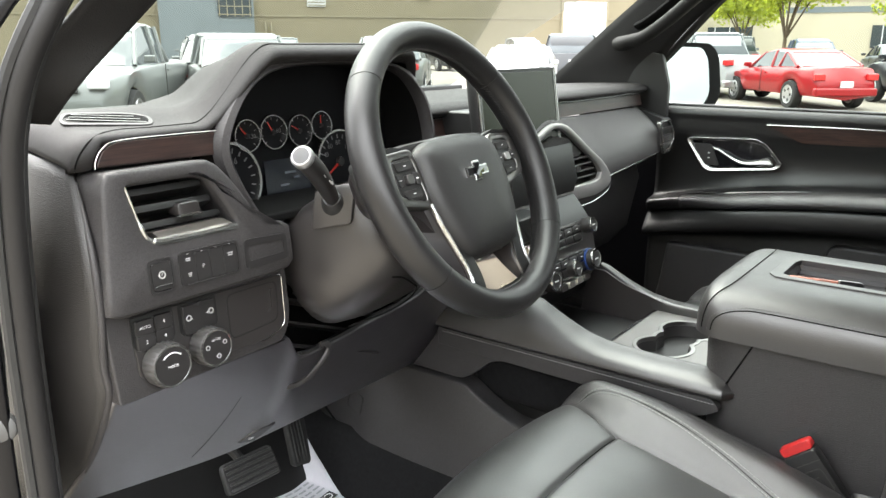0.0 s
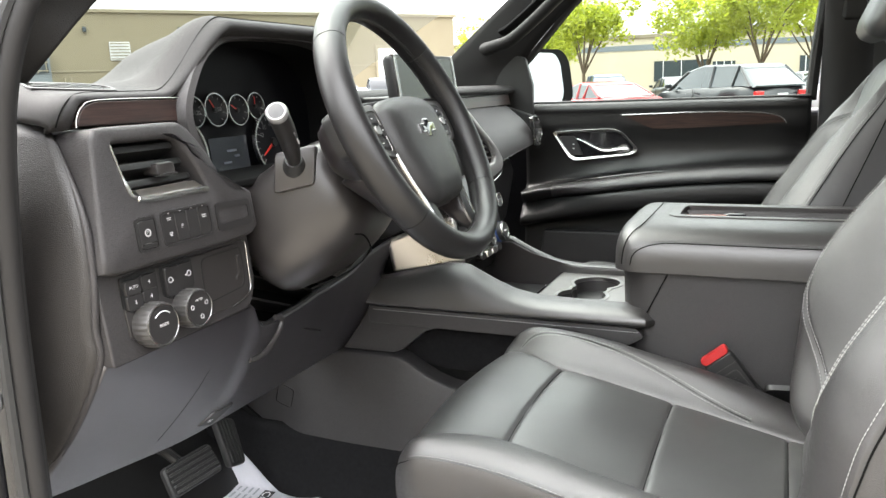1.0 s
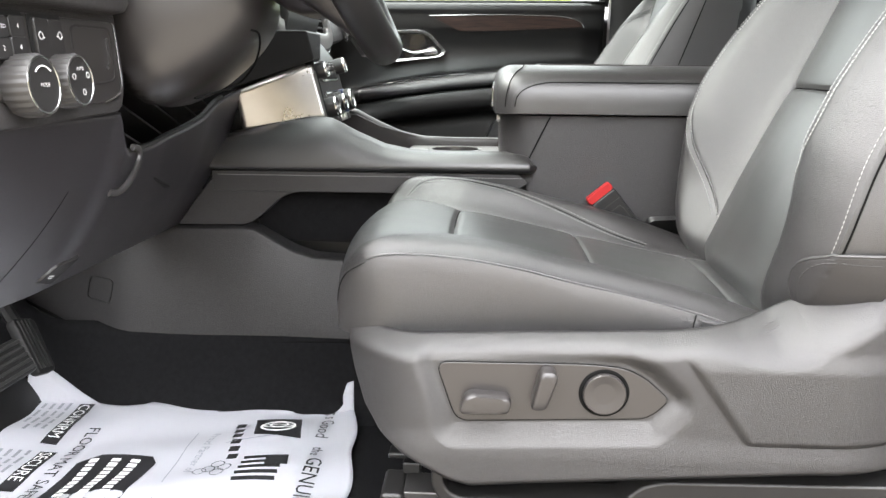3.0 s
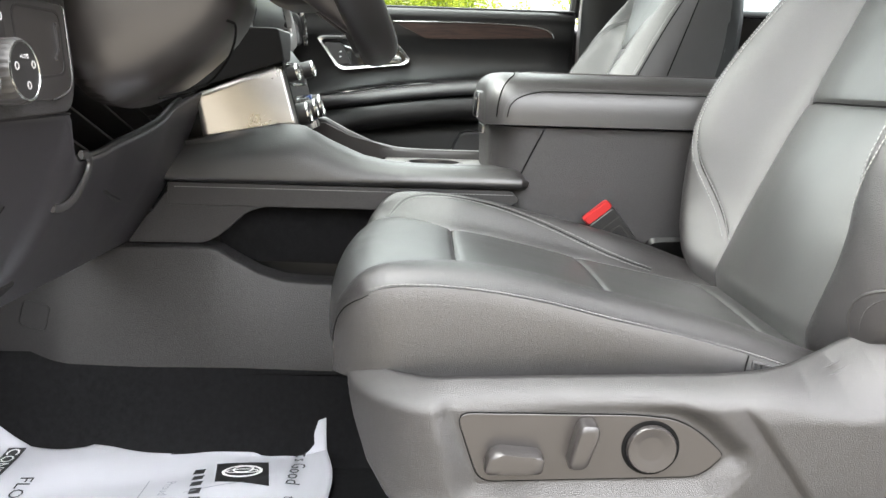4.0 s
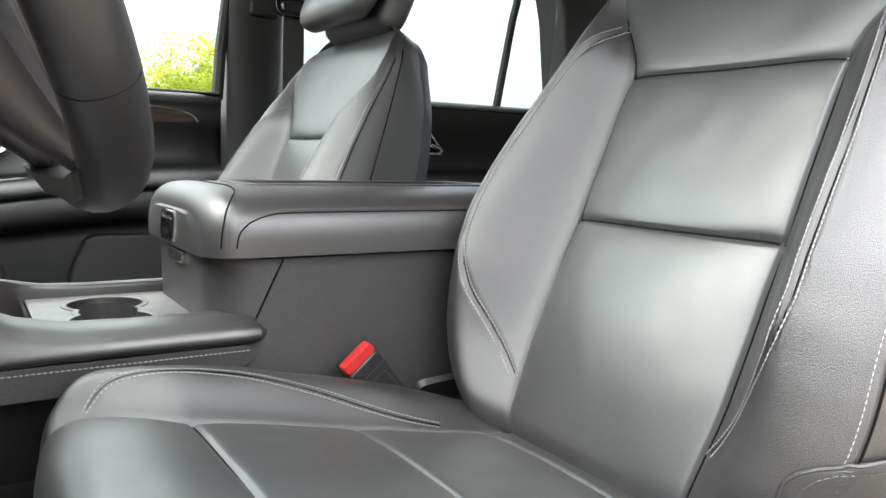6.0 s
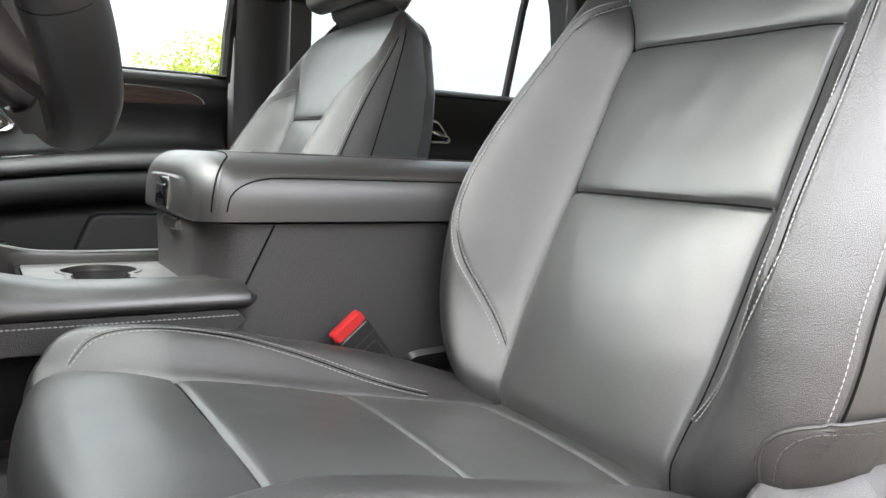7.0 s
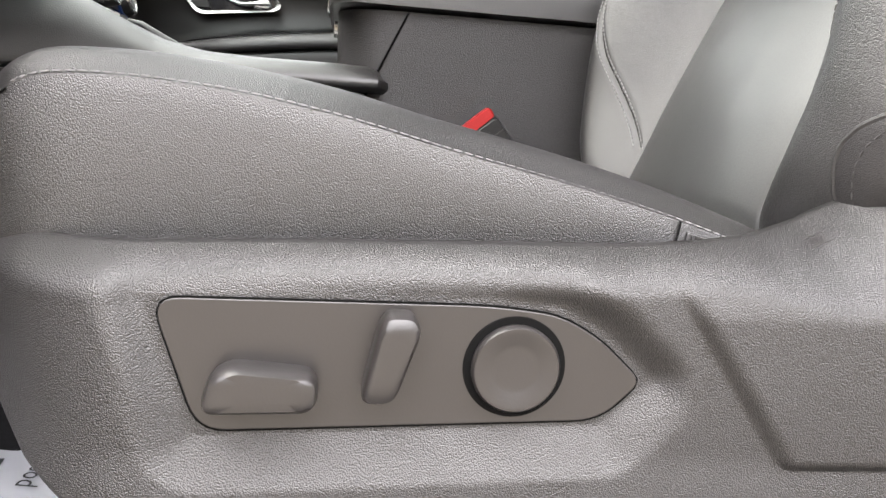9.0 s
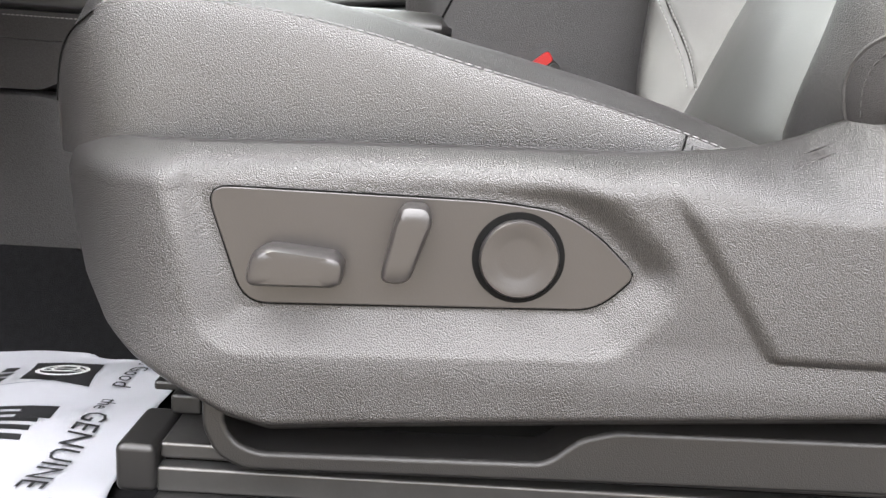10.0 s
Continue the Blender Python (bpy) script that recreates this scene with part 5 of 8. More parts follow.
part("blank_cover", ring_plate(rounded(kd([(0.518, 1.221), (0.594, 1.221), (0.592, 1.170), (0.518, 1.165)]), 0.010, 4), rounded(kd([(0.520, 1.219), (0.592, 1.219), (0.590, 1.172), (0.520, 1.167)]), 0.009, 4), KM, 0.001, 0.0026), M_BTN, dash)
part("blank_grip", raised(rounded(kd([(0.582, 1.212), (0.588, 1.212), (0.587, 1.185), (0.576, 1.180), (0.576, 1.184), (0.582, 1.188)]), 0.002, 2), KM, ((0.001, 0.0), (0.004, 0.1))), M_SMOOTH, dash)
for cx, texts in ((0.4235, (("AUTO", -0.011, 0.008), ("4", 0.011, 0.009), ("2", -0.011, -0.008), ("4", 0.011, -0.007))), (0.479, (("-", -0.010, 0.002), ("+", 0.010, 0.003)))):
    n = len(texts)
    m = KM @ Matrix.Translation((cx, 1.2055 - 1.185, 0.002))
    pad_o = rounded([(-0.023, 0.019), (0.023, 0.020), (0.023, -0.012), (0.013, -0.018), (-0.013, -0.018), (-0.023, -0.012)], 0.004, 3)
    part("button_bezel", plate([(p[0] * 1.08, p[1] * 1.08) for p in pad_o], m, -0.001, 0.0008), M_BLACK, dash)
    for t, x, y in texts:
        h = 0.0165 if n == 4 else 0.033
        b = part("mode_button", raised(rounded(rect(0.0212, h, x, y if n == 4 else 0.001), 0.003, 3), m, ((0.0, 0.0), (0.003, 0.0), (0.004, 0.06))), M_BTN, dash, "black push button with white symbol")
        words(t, 0.0046 if len(t) > 1 else 0.0058, m @ Matrix.Translation((x, y, 0.0043)), M_WHITE, b)
        if n == 2:
            icon(m @ Matrix.Translation((0, 0, 0.004)), x + (-0.004 if x < 0 else 0.005), y + 0.001, 0.0035, b)


def knob(x, z, r, label, text, icons):
    kn = root("rotary_knob", (x, 0.69, z), label, "rotary knob", "dash knobs")
    m = KM @ Matrix.Translation((x, z - 1.185, 0.002))
    prof = [(r * 0.98, 0.0), (r, 0.004), (r, 0.019), (r * 0.965, 0.0215)]
    rings = []
    n = 96
    for rr, h in prof:
        rings.append([m @ Vector(((rr + (0.0010 if (i // 2) % 2 and 0.003 < h < 0.020 else 0)) * math.cos(2 * math.pi * i / n), (rr + (0.0010 if (i // 2) % 2 and 0.003 < h < 0.020 else 0)) * math.sin(2 * math.pi * i / n), h)) for i in range(n)])
    part("knurled_skirt", loft(rings), mat("knob_grey", (0.040, 0.038, 0.037), 0.42, 0.1), kn, "grey knurled knob skirt")
    part("knob_ring", lathe([(r * 0.955, 0.0205), (r * 0.95, 0.0222), (r * 0.89, 0.0222), (r * 0.87, 0.021)], m, 48), M_CHROME, kn, "bright metal ring")
    part("knob_face", lathe([(r * 0.88, 0.0205), (r * 0.87, 0.0216), (0.0005, 0.0220)], m, 40), M_BTN, kn, "black knob face")
    q = m @ Matrix.Translation((0, 0, 0.0224))
    words(text, r * 0.19, q @ Matrix.Translation((0, 0 if not icons else r * 0.45, 0)), M_WHITE, kn)
    for ix, iy in icons:
        icon(q, ix * r, iy * r, r * 0.13, kn)
    if not icons:
        part("arc_mark", tube([q @ Vector((r * 0.62 * math.cos(a), r * 0.62 * math.sin(a), 0)) for a in [radians(45 + 90 * i / 12) for i in range(13)]], 0.0006, 5), M_WHITE, kn)
    return kn


knob(0.4275, 1.169, 0.0235, "grey knurled drive mode knob with black face", "MODE", ())
knob(0.4835, 1.1715, 0.0215, "grey knurled headlamp knob with black face", "AUTO", ((-0.55, 0.15), (0.05, -0.45), (0.5, 0.2)))

# knee panel, its lever and the grille under the column
K_TOP = [(0.376, 1.139), (0.61, 1.139), (0.64, 1.100), (0.70, 1.088), (0.763, 1.0886), (0.8266, 1.097), (0.892, 1.1156), (0.93, 1.135), (1.0, 1.152)]
K_TOPY = [(0.376, 0.716), (0.61, 0.712), (0.64, 0.722), (0.70, 0.742), (0.80, 0.750), (0.90, 0.725), (1.0, 0.704)]
K_BOTY = [(0.376, 0.885), (0.46, 0.86), (0.62, 0.826), (1.0, 0.818)]


def knee(u, v):
    x = 0.376 + 0.624 * u
    yt, zt, yb, zb = soft(x, K_TOPY), soft(x, K_TOP), soft(x, K_BOTY), 0.944
    if v < 0.85:
        t = v / 0.85
        bulge = 0.010 * math.sin(math.pi * t)
        return (x, yt + (yb - yt) * t - bulge, zt + (zb - zt) * t - bulge * 0.3)
    t = (v - 0.85) / 0.15
    return (x, yb + 0.06 * t, zb + 0.004 * math.sin(t * math.pi))


part("knee_panel", grid(knee, 90, 40), mat("knee_plastic", (0.025, 0.0225, 0.027), 0.36, ior=1.75, spec=1.0, var=0.08, var_scale=8, bump=0.2, bump_scale=1300, bump_kind="grain", rough_var=0.05, pore=0.3), dash, "dark vinyl knee panel", solid=0.006)
part("knee_seam", tube([Vector(knee(0.292 - 0.05 * q, 0.30 + 0.42 * q)) - Vector((0, 0.0040, 0.0018)) for q in [k / 24 for k in range(25)]], 0.00035, 5), M_SEAM_SHADE, dash)
part("fascia_gap", tube([(0.378 + 0.225 * i / 20, 0.7015 + 0.0002 * i, 1.1385) for i in range(21)], 0.0012, 5), M_BLACK, dash)
RP, RU, RV = (Vector(knee(*q)) for q in ((0.389, 0.735), (0.409, 0.735), (0.389, 0.705)))
RL = face_frame(RP, RU - RP, RV - RP) @ Matrix.Translation((0, 0, 0.0035))
rel = part("bonnet_release", raised(rounded([(-0.020, -0.014), (0.012, -0.018), (0.024, 0.008), (0.030, 0.024), (-0.004, 0.010)], 0.005, 3), RL, ((-0.006, 0.0), (0.0005, 0.0), (0.002, 0.08))), M_BTN, dash, "dark bonnet release lever with white symbol")
bars(RL @ Matrix.Translation((0.000, -0.006, 0.0021)), 0, 0.002, 0.009, 2, rel, M_WHITE)
M_BRACKET = mat("bracket_grey", (0.035, 0.033, 0.033), 0.36, spec=0.7)
part("notch_trim", tube(cat([(0.636, 0.742, 1.0515), (0.652, 0.741, 1.049), (0.674, 0.740, 1.0535), (0.698, 0.739, 1.068), (0.710, 0.738, 1.082), (0.706, 0.738, 1.092), (0.695, 0.739, 1.094)], 40), 0.0030, 8, flat=1.5), M_BRACKET, dash, "hooked grey edge trim beside the column grille")
gr = root("column_grille", (0.80, 0.76, 1.10), "black slatted grille under the steering column", "grille")
part("grille_back", box(0.79, 0.822, 1.110, 0.36, 0.01, 0.16), M_SEAM_SHADE, gr)
for i in range(6):
    part("grille_slat", box(0, 0, 0, 0.30, 0.050, 0.0035, Matrix.Translation((0.70 + 0.035 * i, 0.785, 1.078 + 0.019 * i)) @ Matrix.Rotation(radians(22), 4, 'Y') @ Matrix.Rotation(radians(-12), 4, 'X')), M_PLASTIC, gr, bev=0.001)
part("grille_rim", tube([Vector((x, soft(x, K_TOPY) + 0.003, soft(x, K_TOP) + 0.001)) for x in [0.645 + 0.30 * i / 40 for i in range(41)]], 0.0042, 8), M_BLACK, gr, "rounded black rim of the opening")

# end panel at the open door
end_a = [(0.386, 0.757, 1.380), (0.372, 0.712, 1.30), (0.370, 0.706, 1.234), (0.371, 0.714, 1.18), (0.375, 0.720, 1.138), (0.378, 0.780, 1.05), (0.384, 0.885, 0.943), (0.384, 0.89, 0.90)]
end_b = [(0.378, 0.856, 1.396), (0.358, 0.86, 1.31), (0.350, 0.865, 1.24), (0.345, 0.87, 1.18), (0.343, 0.875, 1.13), (0.343, 0.885, 1.05), (0.346, 0.92, 0.93), (0.346, 0.93, 0.88)]
A_, B_ = cat(end_a, 40), cat(end_b, 40)
part("end_panel", loft([[a + (b - a) * t + Vector((-0.006 * math.sin(math.pi * t), 0, 0)) for t in [j / 10 for j in range(11)]] for a, b in zip(A_, B_)], False), M_END, dash, "brown-grey grained panel at the dash end", solid=0.006)
part("corner_roll", tube(A_[1:39], [0.0015 + 0.0025 * min(1, i / 6, (37 - i) / 6) for i in range(38)], 10), M_DASH, dash, "rounded vinyl corner")

# steering column: shroud, stalk
WC = Vector((0.7447, 0.5283, 1.3566))
W_TILT, W_YAW = radians(25.9), radians(3.7)
WN = Vector((math.sin(W_YAW) * math.cos(W_TILT), -math.cos(W_YAW) * math.cos(W_TILT), math.sin(W_TILT)))
WX = Vector((math.cos(W_YAW), math.sin(W_YAW), 0))
WM = face_frame(WC, WX, WN.cross(WX))
col = root("steering_column", WC - WN * 0.15, "taupe plastic steering column shroud", "steering column")
rings = []
for s, wx, up, lo in ((0.088, 0.058, 0.030, 0.060), (0.094, 0.072, 0.036, 0.074), (0.105, 0.084, 0.040, 0.090), (0.13, 0.094, 0.042, 0.106), (0.17, 0.104, 0.042, 0.119), (0.21, 0.110, 0.034, 0.127), (0.28, 0.112, 0.03, 0.126)):
    ring = []
    for i in range(48):
        a = 2 * math.pi * i / 48
        c, d = math.cos(a), math.sin(a)
        ring.append(WM @ Vector((wx * math.copysign(abs(c) ** 0.50, c), (up if d > 0 else lo) * math.copysign(abs(d) ** 0.62, d), -s)))
    rings.append(ring)
part("shroud", loft(rings), M_SMOOTH, col, "smooth taupe column shroud", sub=1)
part("shroud_joint", tube(cat([(0.680, 0.5905, 1.2235), (0.695, 0.5865, 1.2200), (0.7236, 0.5950, 1.2045), (0.7530, 0.6110, 1.1862), (0.7478, 0.6250, 1.1680), (0.7085, 0.6312, 1.1595), (0.6625, 0.6500, 1.1515)], 40), 0.0012, 6), M_SEAM_SHADE, col, "dark joint in the lower shroud")
part("collar", loft([[WM @ Vector((r * math.cos(a), r * math.sin(a), -s)) for a in [2 * math.pi * i / 40 for i in range(40)]] for r, s in ((0.034, 0.03), (0.036, 0.05), (0.040, 0.088), (0.036, 0.090))]), M_BLACK, col, "black collar behind the wheel")
BT = face_frame((0.637, 0.652, 1.312), (0.35, -0.93, 0.0), (0.15, 0.1, 1))
part("stalk_plate", raised(rounded([(-0.022, -0.030), (0.030, -0.020), (0.034, 0.030), (-0.018, 0.020)], 0.006, 4), BT, ((-0.012, 0.0), (0.0005, 0.0), (0.0015, 0.05))), M_SMOOTH, col, "square plate at the stalk's foot", bev=0.001)
st = root("indicator_stalk", (0.640, 0.648, 1.318), "black indicator stalk with a grey end cap", "control stalk")
sp = cat([(0.642, 0.648, 1.316), (0.622, 0.636, 1.334), (0.592, 0.622, 1.361), (0.5585, 0.608, 1.3835)], 24)
part("stalk_arm", tube(sp, [0.008 + 0.0042 * smooth(0.0, 0.7, i / 23) for i in range(24)], 16), M_BTN, st, "black stalk arm")
d_ = (sp[-1] - sp[-2]).normalized()
em = Matrix.Translation(sp[-1]) @ d_.to_track_quat('Z', 'Y').to_matrix().to_4x4()
part("stalk_ring", lathe([(0.0122, -0.004), (0.0128, -0.002), (0.0128, 0.002), (0.0110, 0.0045), (0.0092, 0.0045)], em, 32), mat("stalk_ring", (0.30, 0.30, 0.30), 0.4, 0.6), st, "satin ring")
part("stalk_cap", lathe([(0.0095, 0.003), (0.0092, 0.005), (0.0005, 0.0062)], em, 24), mat("cap_grey", (0.05, 0.05, 0.052), 0.5), st, "grey end cap")
part("stalk_boot", lathe([(0.016, -0.004), (0.014, 0.006), (0.0105, 0.012)], Matrix.Translation(sp[0]) @ (sp[3] - sp[0]).to_track_quat('Z', 'Y').to_matrix().to_4x4(), 20), M_RUBBER, st)
for i, (f, w) in enumerate(((0.45, 0.006), (0.52, 0.009), (0.62, 0.007))):
    p = sp[int(f * 23)]
    im = face_frame(p + Vector((-0.004, -0.0135, 0.004)), sp[-1] - sp[0], (-0.3, -0.3, 1))
    part("icon_bar", plate(rect(w, 0.0016, 0, 0.002 - 0.002 * i), im, -0.001, 0.0012), M_WHITE, st)


# ---- steering wheel ----
wheel = root("steering_wheel", WC, "black leather steering wheel with satin metal spokes", "steering wheel")
WR = 0.169


def rim_ring(a0, a1, n, thick):
    rings = []
    for i in range(n + 1):
        a = a0 + (a1 - a0) * i / n
        c = Vector((WR * math.cos(a), WR * math.sin(a), 0))
        rad = Vector((math.cos(a), math.sin(a), 0))
        rings.append([WM @ (c + rad * (thick * 0.92 * math.cos(b)) + Vector((0, 0, thick * 1.12 * math.sin(b)))) for b in [2 * math.pi * j / 18 for j in range(18)]])
    return rings


cuts = [radians(a) for a in (-38, 40, 138, 219, 322)]
for a0, a1 in zip(cuts, cuts[1:]):
    part("rim", loft(rim_ring(a0 + 0.004, a1 - 0.004, 34, 0.0182)), M_RIM, wheel, "black leather wheel rim")
    part("rim_joint", loft(rim_ring(a0 - 0.005, a0 + 0.005, 2, 0.0175)), M_BLACK, wheel)
    bm = bmesh.new()
    n = int((a1 - a0) * WR / 0.005)
    for i in range(n):
        a = a0 + (a1 - a0) * (i + 0.5) / n
        c = Vector(((WR - 0.0167) * math.cos(a), (WR - 0.0167) * math.sin(a), 0))
        t = Vector((-math.sin(a), math.cos(a), 0))
        for sgn_ in (1, -1):
            p, q = WM @ (c + Vector((0, 0, -0.0025))), WM @ (c + t * 0.003 * sgn_ + Vector((0, 0, 0.0025)))
            d = (q - p).normalized()
            sd = d.cross(WN).normalized() * 0.0004
            up_ = (WM.to_3x3() @ Vector((-math.cos(a), -math.sin(a), 0))) * 0.0006
            vs = [bm.verts.new(v) for v in (p - sd, p + sd, q + sd, q - sd, p + up_, q + up_)]
            bm.faces.new((vs[0], vs[3], vs[5], vs[4]))
            bm.faces.new((vs[1], vs[4], vs[5], vs[2]))
            bm.faces.new((vs[0], vs[4], vs[1]))
            bm.faces.new((vs[3], vs[2], vs[5]))
    tagged(part("rim_stitching", bm, M_STITCH_DK, wheel), kind="stuff")
hub_o = rounded([(-0.055, -0.106), (0.055, -0.106), (0.074, -0.076), (0.087, -0.022), (0.082, 0.030), (0.055, 0.042), (0.0, 0.046), (-0.055, 0.042), (-0.082, 0.030), (-0.087, -0.022), (-0.074, -0.076)], [0.025, 0.025, 0.02, 0.02, 0.015, 0.02, 0.04, 0.02, 0.015, 0.02, 0.02], 5)
part("airbag_cover", raised(hub_o, WM, ((-0.040, 0.02), (-0.014, 0.0), (-0.005, 0.015), (0.003, 0.06), (0.009, 0.16), (0.0125, 0.36), (0.014, 0.70))), mat("airbag_vinyl", (0.017, 0.0165, 0.0165), 0.46, bump=0.2, bump_scale=900, bump_kind="grain", var=0.08, var_scale=12), wheel, "soft black airbag cover", sharp=60)
# the maker's mark as a plain slanted cross
em_m = WM @ Matrix.Translation((-0.0015, -0.009, 0.0136))
part("emblem_edge", raised([(-0.026, -0.006), (-0.008, -0.006), (-0.0095, -0.012), (0.006, -0.012), (0.0075, -0.006), (0.024, -0.006), (0.0265, 0.006), (0.0085, 0.006), (0.010, 0.012), (-0.0055, 0.012), (-0.007, 0.006), (-0.0235, 0.006)], em_m, ((-0.002, 0.0), (0.002, 0.0), (0.0026, 0.08))), M_CHROME, wheel, "chrome edge of the plain cross emblem")
part("emblem", raised([(-0.0225, -0.0042), (-0.0060, -0.0042), (-0.0075, -0.0100), (0.0046, -0.0100), (0.0060, -0.0042), (0.0215, -0.0042), (0.0232, 0.0042), (0.0067, 0.0042), (0.0082, 0.0100), (-0.0040, 0.0100), (-0.0053, 0.0042), (-0.0205, 0.0042)], em_m, ((0.0, 0.0), (0.0031, 0.0), (0.0036, 0.1))), M_GLOSS, wheel, "black plain cross emblem")
part("cover_mark", plate(rect(0.009, 0.003, 0.004, -0.034), WM @ Matrix.Translation((0, 0, 0.0132)), -0.001, 0.0006), M_BLACK, wheel)
part("cover_mark", plate(rect(0.018, 0.004, 0.004, -0.056), WM @ Matrix.Translation((0, 0, 0.0115)), -0.001, 0.0012), M_BLACK, wheel)
M_SHELL = mat("hub_shell", (0.0115, 0.0095, 0.0102), 0.40, var=0.08, var_scale=14, bump=0.1, bump_scale=900)
M_SPOKE = mat("satin_spoke", (0.23, 0.222, 0.215), 0.32, 1.0, rough_var=0.05, var_scale=40)
for s in (-1, 1):
    def mir(pts):
        q = [(s * x, y) for x, y in pts]
        return q if s > 0 else q[::-1]
    # upper spoke block with its buttons
    up_o = rounded(mir([(0.076, -0.034), (0.125, -0.026), (0.158, -0.012), (0.157, 0.040), (0.110, 0.044), (0.076, 0.038)]), 0.010, 4)
    part("spoke", raised(up_o, WM, ((-0.040, 0.05), (-0.030, 0.0), (-0.014, 0.0), (-0.010, 0.04))), M_BLACK, wheel, "black spoke block")
    pad = rounded(mir([(0.087, -0.026), (0.132, -0.014), (0.128, 0.026), (0.090, 0.028)]), 0.007, 4)
    rim_o = rounded(mir([(0.080, -0.036), (0.139, -0.024), (0.146, -0.004), (0.141, 0.034), (0.084, 0.037)]), 0.010, 4)
    part("button_surround", ring_plate(rim_o, pad, WM, -0.014, -0.004, soft=0.0015), M_SPOKE, wheel, "satin metal button surround", sharp=60)
    part("button_pad", raised(pad, WM, ((-0.014, 0.0), (-0.0055, 0.0), (-0.0045, 0.04))), M_BTN, wheel, "black multifunction button pad")
    for bx, by, w, h in ((0.109, 0.018, 0.030, 0.010), (0.109, -0.014, 0.028, 0.010), (0.094, 0.002, 0.009, 0.014), (0.125, 0.003, 0.008, 0.014)):
        b = part("wheel_button", raised(rounded(rect(w, h, s * bx, by), 0.002, 3), WM, ((-0.006, 0.0), (-0.0032, 0.0), (-0.0026, 0.06))), M_BTN, wheel)
        part("icon_bar", plate(rect(0.004, 0.0010, s * bx, by), WM @ Matrix.Translation((0, 0, -0.0025)), 0, 0.0005), M_WHITE, b)
    part("scroll_wheel", raised(rounded(rect(0.014, 0.012, s * 0.109, 0.002), 0.004, 3), WM, ((-0.006, 0.0), (-0.002, 0.0), (0.0, 0.15))), M_SPOKE, wheel, "ribbed metal scroll wheel")
    # lower spoke: a bright-edged blade whose side widens towards the back
    lo = [(0.066, -0.022), (0.088, -0.028), (0.082, -0.056), (0.071, -0.092), (0.065, -0.125), (0.074, -0.154), (0.048, -0.158), (0.042, -0.128), (0.048, -0.104), (0.062, -0.06)]
    wide = [(x + (0.016 if k in (1, 2, 3, 4, 5) else 0.0), y) for k, (x, y) in enumerate(lo)]
    rr = [0.006, 0.008, 0.02, 0.02, 0.015, 0.006, 0.006, 0.015, 0.01, 0.02]
    a_, b_ = rounded(mir(lo), rr if s > 0 else rr[::-1], 4), rounded(mir(wide), rr if s > 0 else rr[::-1], 4)
    part("lower_spoke", loft([[WM @ Vector((p[0], p[1], h)) for p in q] for q, h in ((a_, -0.012), (a_, -0.005))]), M_SPOKE, wheel, "satin metal lower spoke", bev=0.001)
    part("spoke_back", loft([[WM @ Vector((s * 0.063 + (p[0] - s * 0.063) * g, p[1], -0.008 + (h + 0.008) * (0.14 + 12.5 * (p[1] + 0.158)))) for p in q] for q, g, h in ((a_, 1.0, -0.008), (a_, 1.05, -0.010), (b_, 1.06, -0.020), (b_, 1.10, -0.032), (b_, 0.98, -0.044), (b_, 0.70, -0.052), (b_, 0.30, -0.054))]), M_SHELL, wheel, "taupe plastic back of the lower spoke")
    part("spoke_face", raised([((p[0] - s * 0.060) * 0.80 + s * 0.057, (p[1] + 0.09) * 0.95 - 0.09) for p in a_], WM, ((-0.0055, 0.0), (-0.0038, 0.0), (-0.0034, 0.03))), M_BLACK, wheel, "dark inlay of the lower spoke")
    part("spoke_edge", tube(cat([WM @ Vector((s * x, y, -0.0045)) for x, y in ((0.086, -0.030), (0.081, -0.056), (0.0705, -0.092), (0.065, -0.125), (0.073, -0.153))], 30), 0.0028, 8), M_CHROME, wheel, "bright chrome spoke edge")
    part("back_button", raised(rounded(rect(0.020, 0.040, s * 0.125, 0.008), 0.008, 4), WM @ Matrix.Translation((0, 0, -0.052)) @ Matrix.Rotation(math.pi, 4, 'Y') @ Matrix.Diagonal((-1, 1, 1, 1)), ((-0.010, 0.0), (0.002, 0.0), (0.005, 0.12))), M_GLOSS, wheel, "black button on the spoke's back")
part("hub_back", raised(rounded([(-0.153, -0.012), (-0.110, -0.040), (-0.080, -0.075), (-0.060, -0.108), (0.060, -0.108), (0.080, -0.075), (0.110, -0.040), (0.153, -0.012), (0.152, 0.038), (0.08, 0.046), (0.0, 0.048), (-0.08, 0.046), (-0.152, 0.038)], 0.014, 5), WM, ((-0.014, 0.05), (-0.022, 0.0), (-0.045, 0.02), (-0.062, 0.10), (-0.076, 0.24), (-0.086, 0.42))), M_SHELL, wheel, "taupe plastic back shell of the wheel hub")
part("rim_foot", raised(rounded([(-0.086, -0.146), (-0.046, -0.152), (0.046, -0.152), (0.086, -0.146), (0.05, -0.166), (-0.05, -0.166)], 0.004, 4), WM, ((-0.024, 0.0), (-0.010, 0.0), (-0.006, 0.05))), M_BLACK, wheel, "black filler inside the rim's foot")

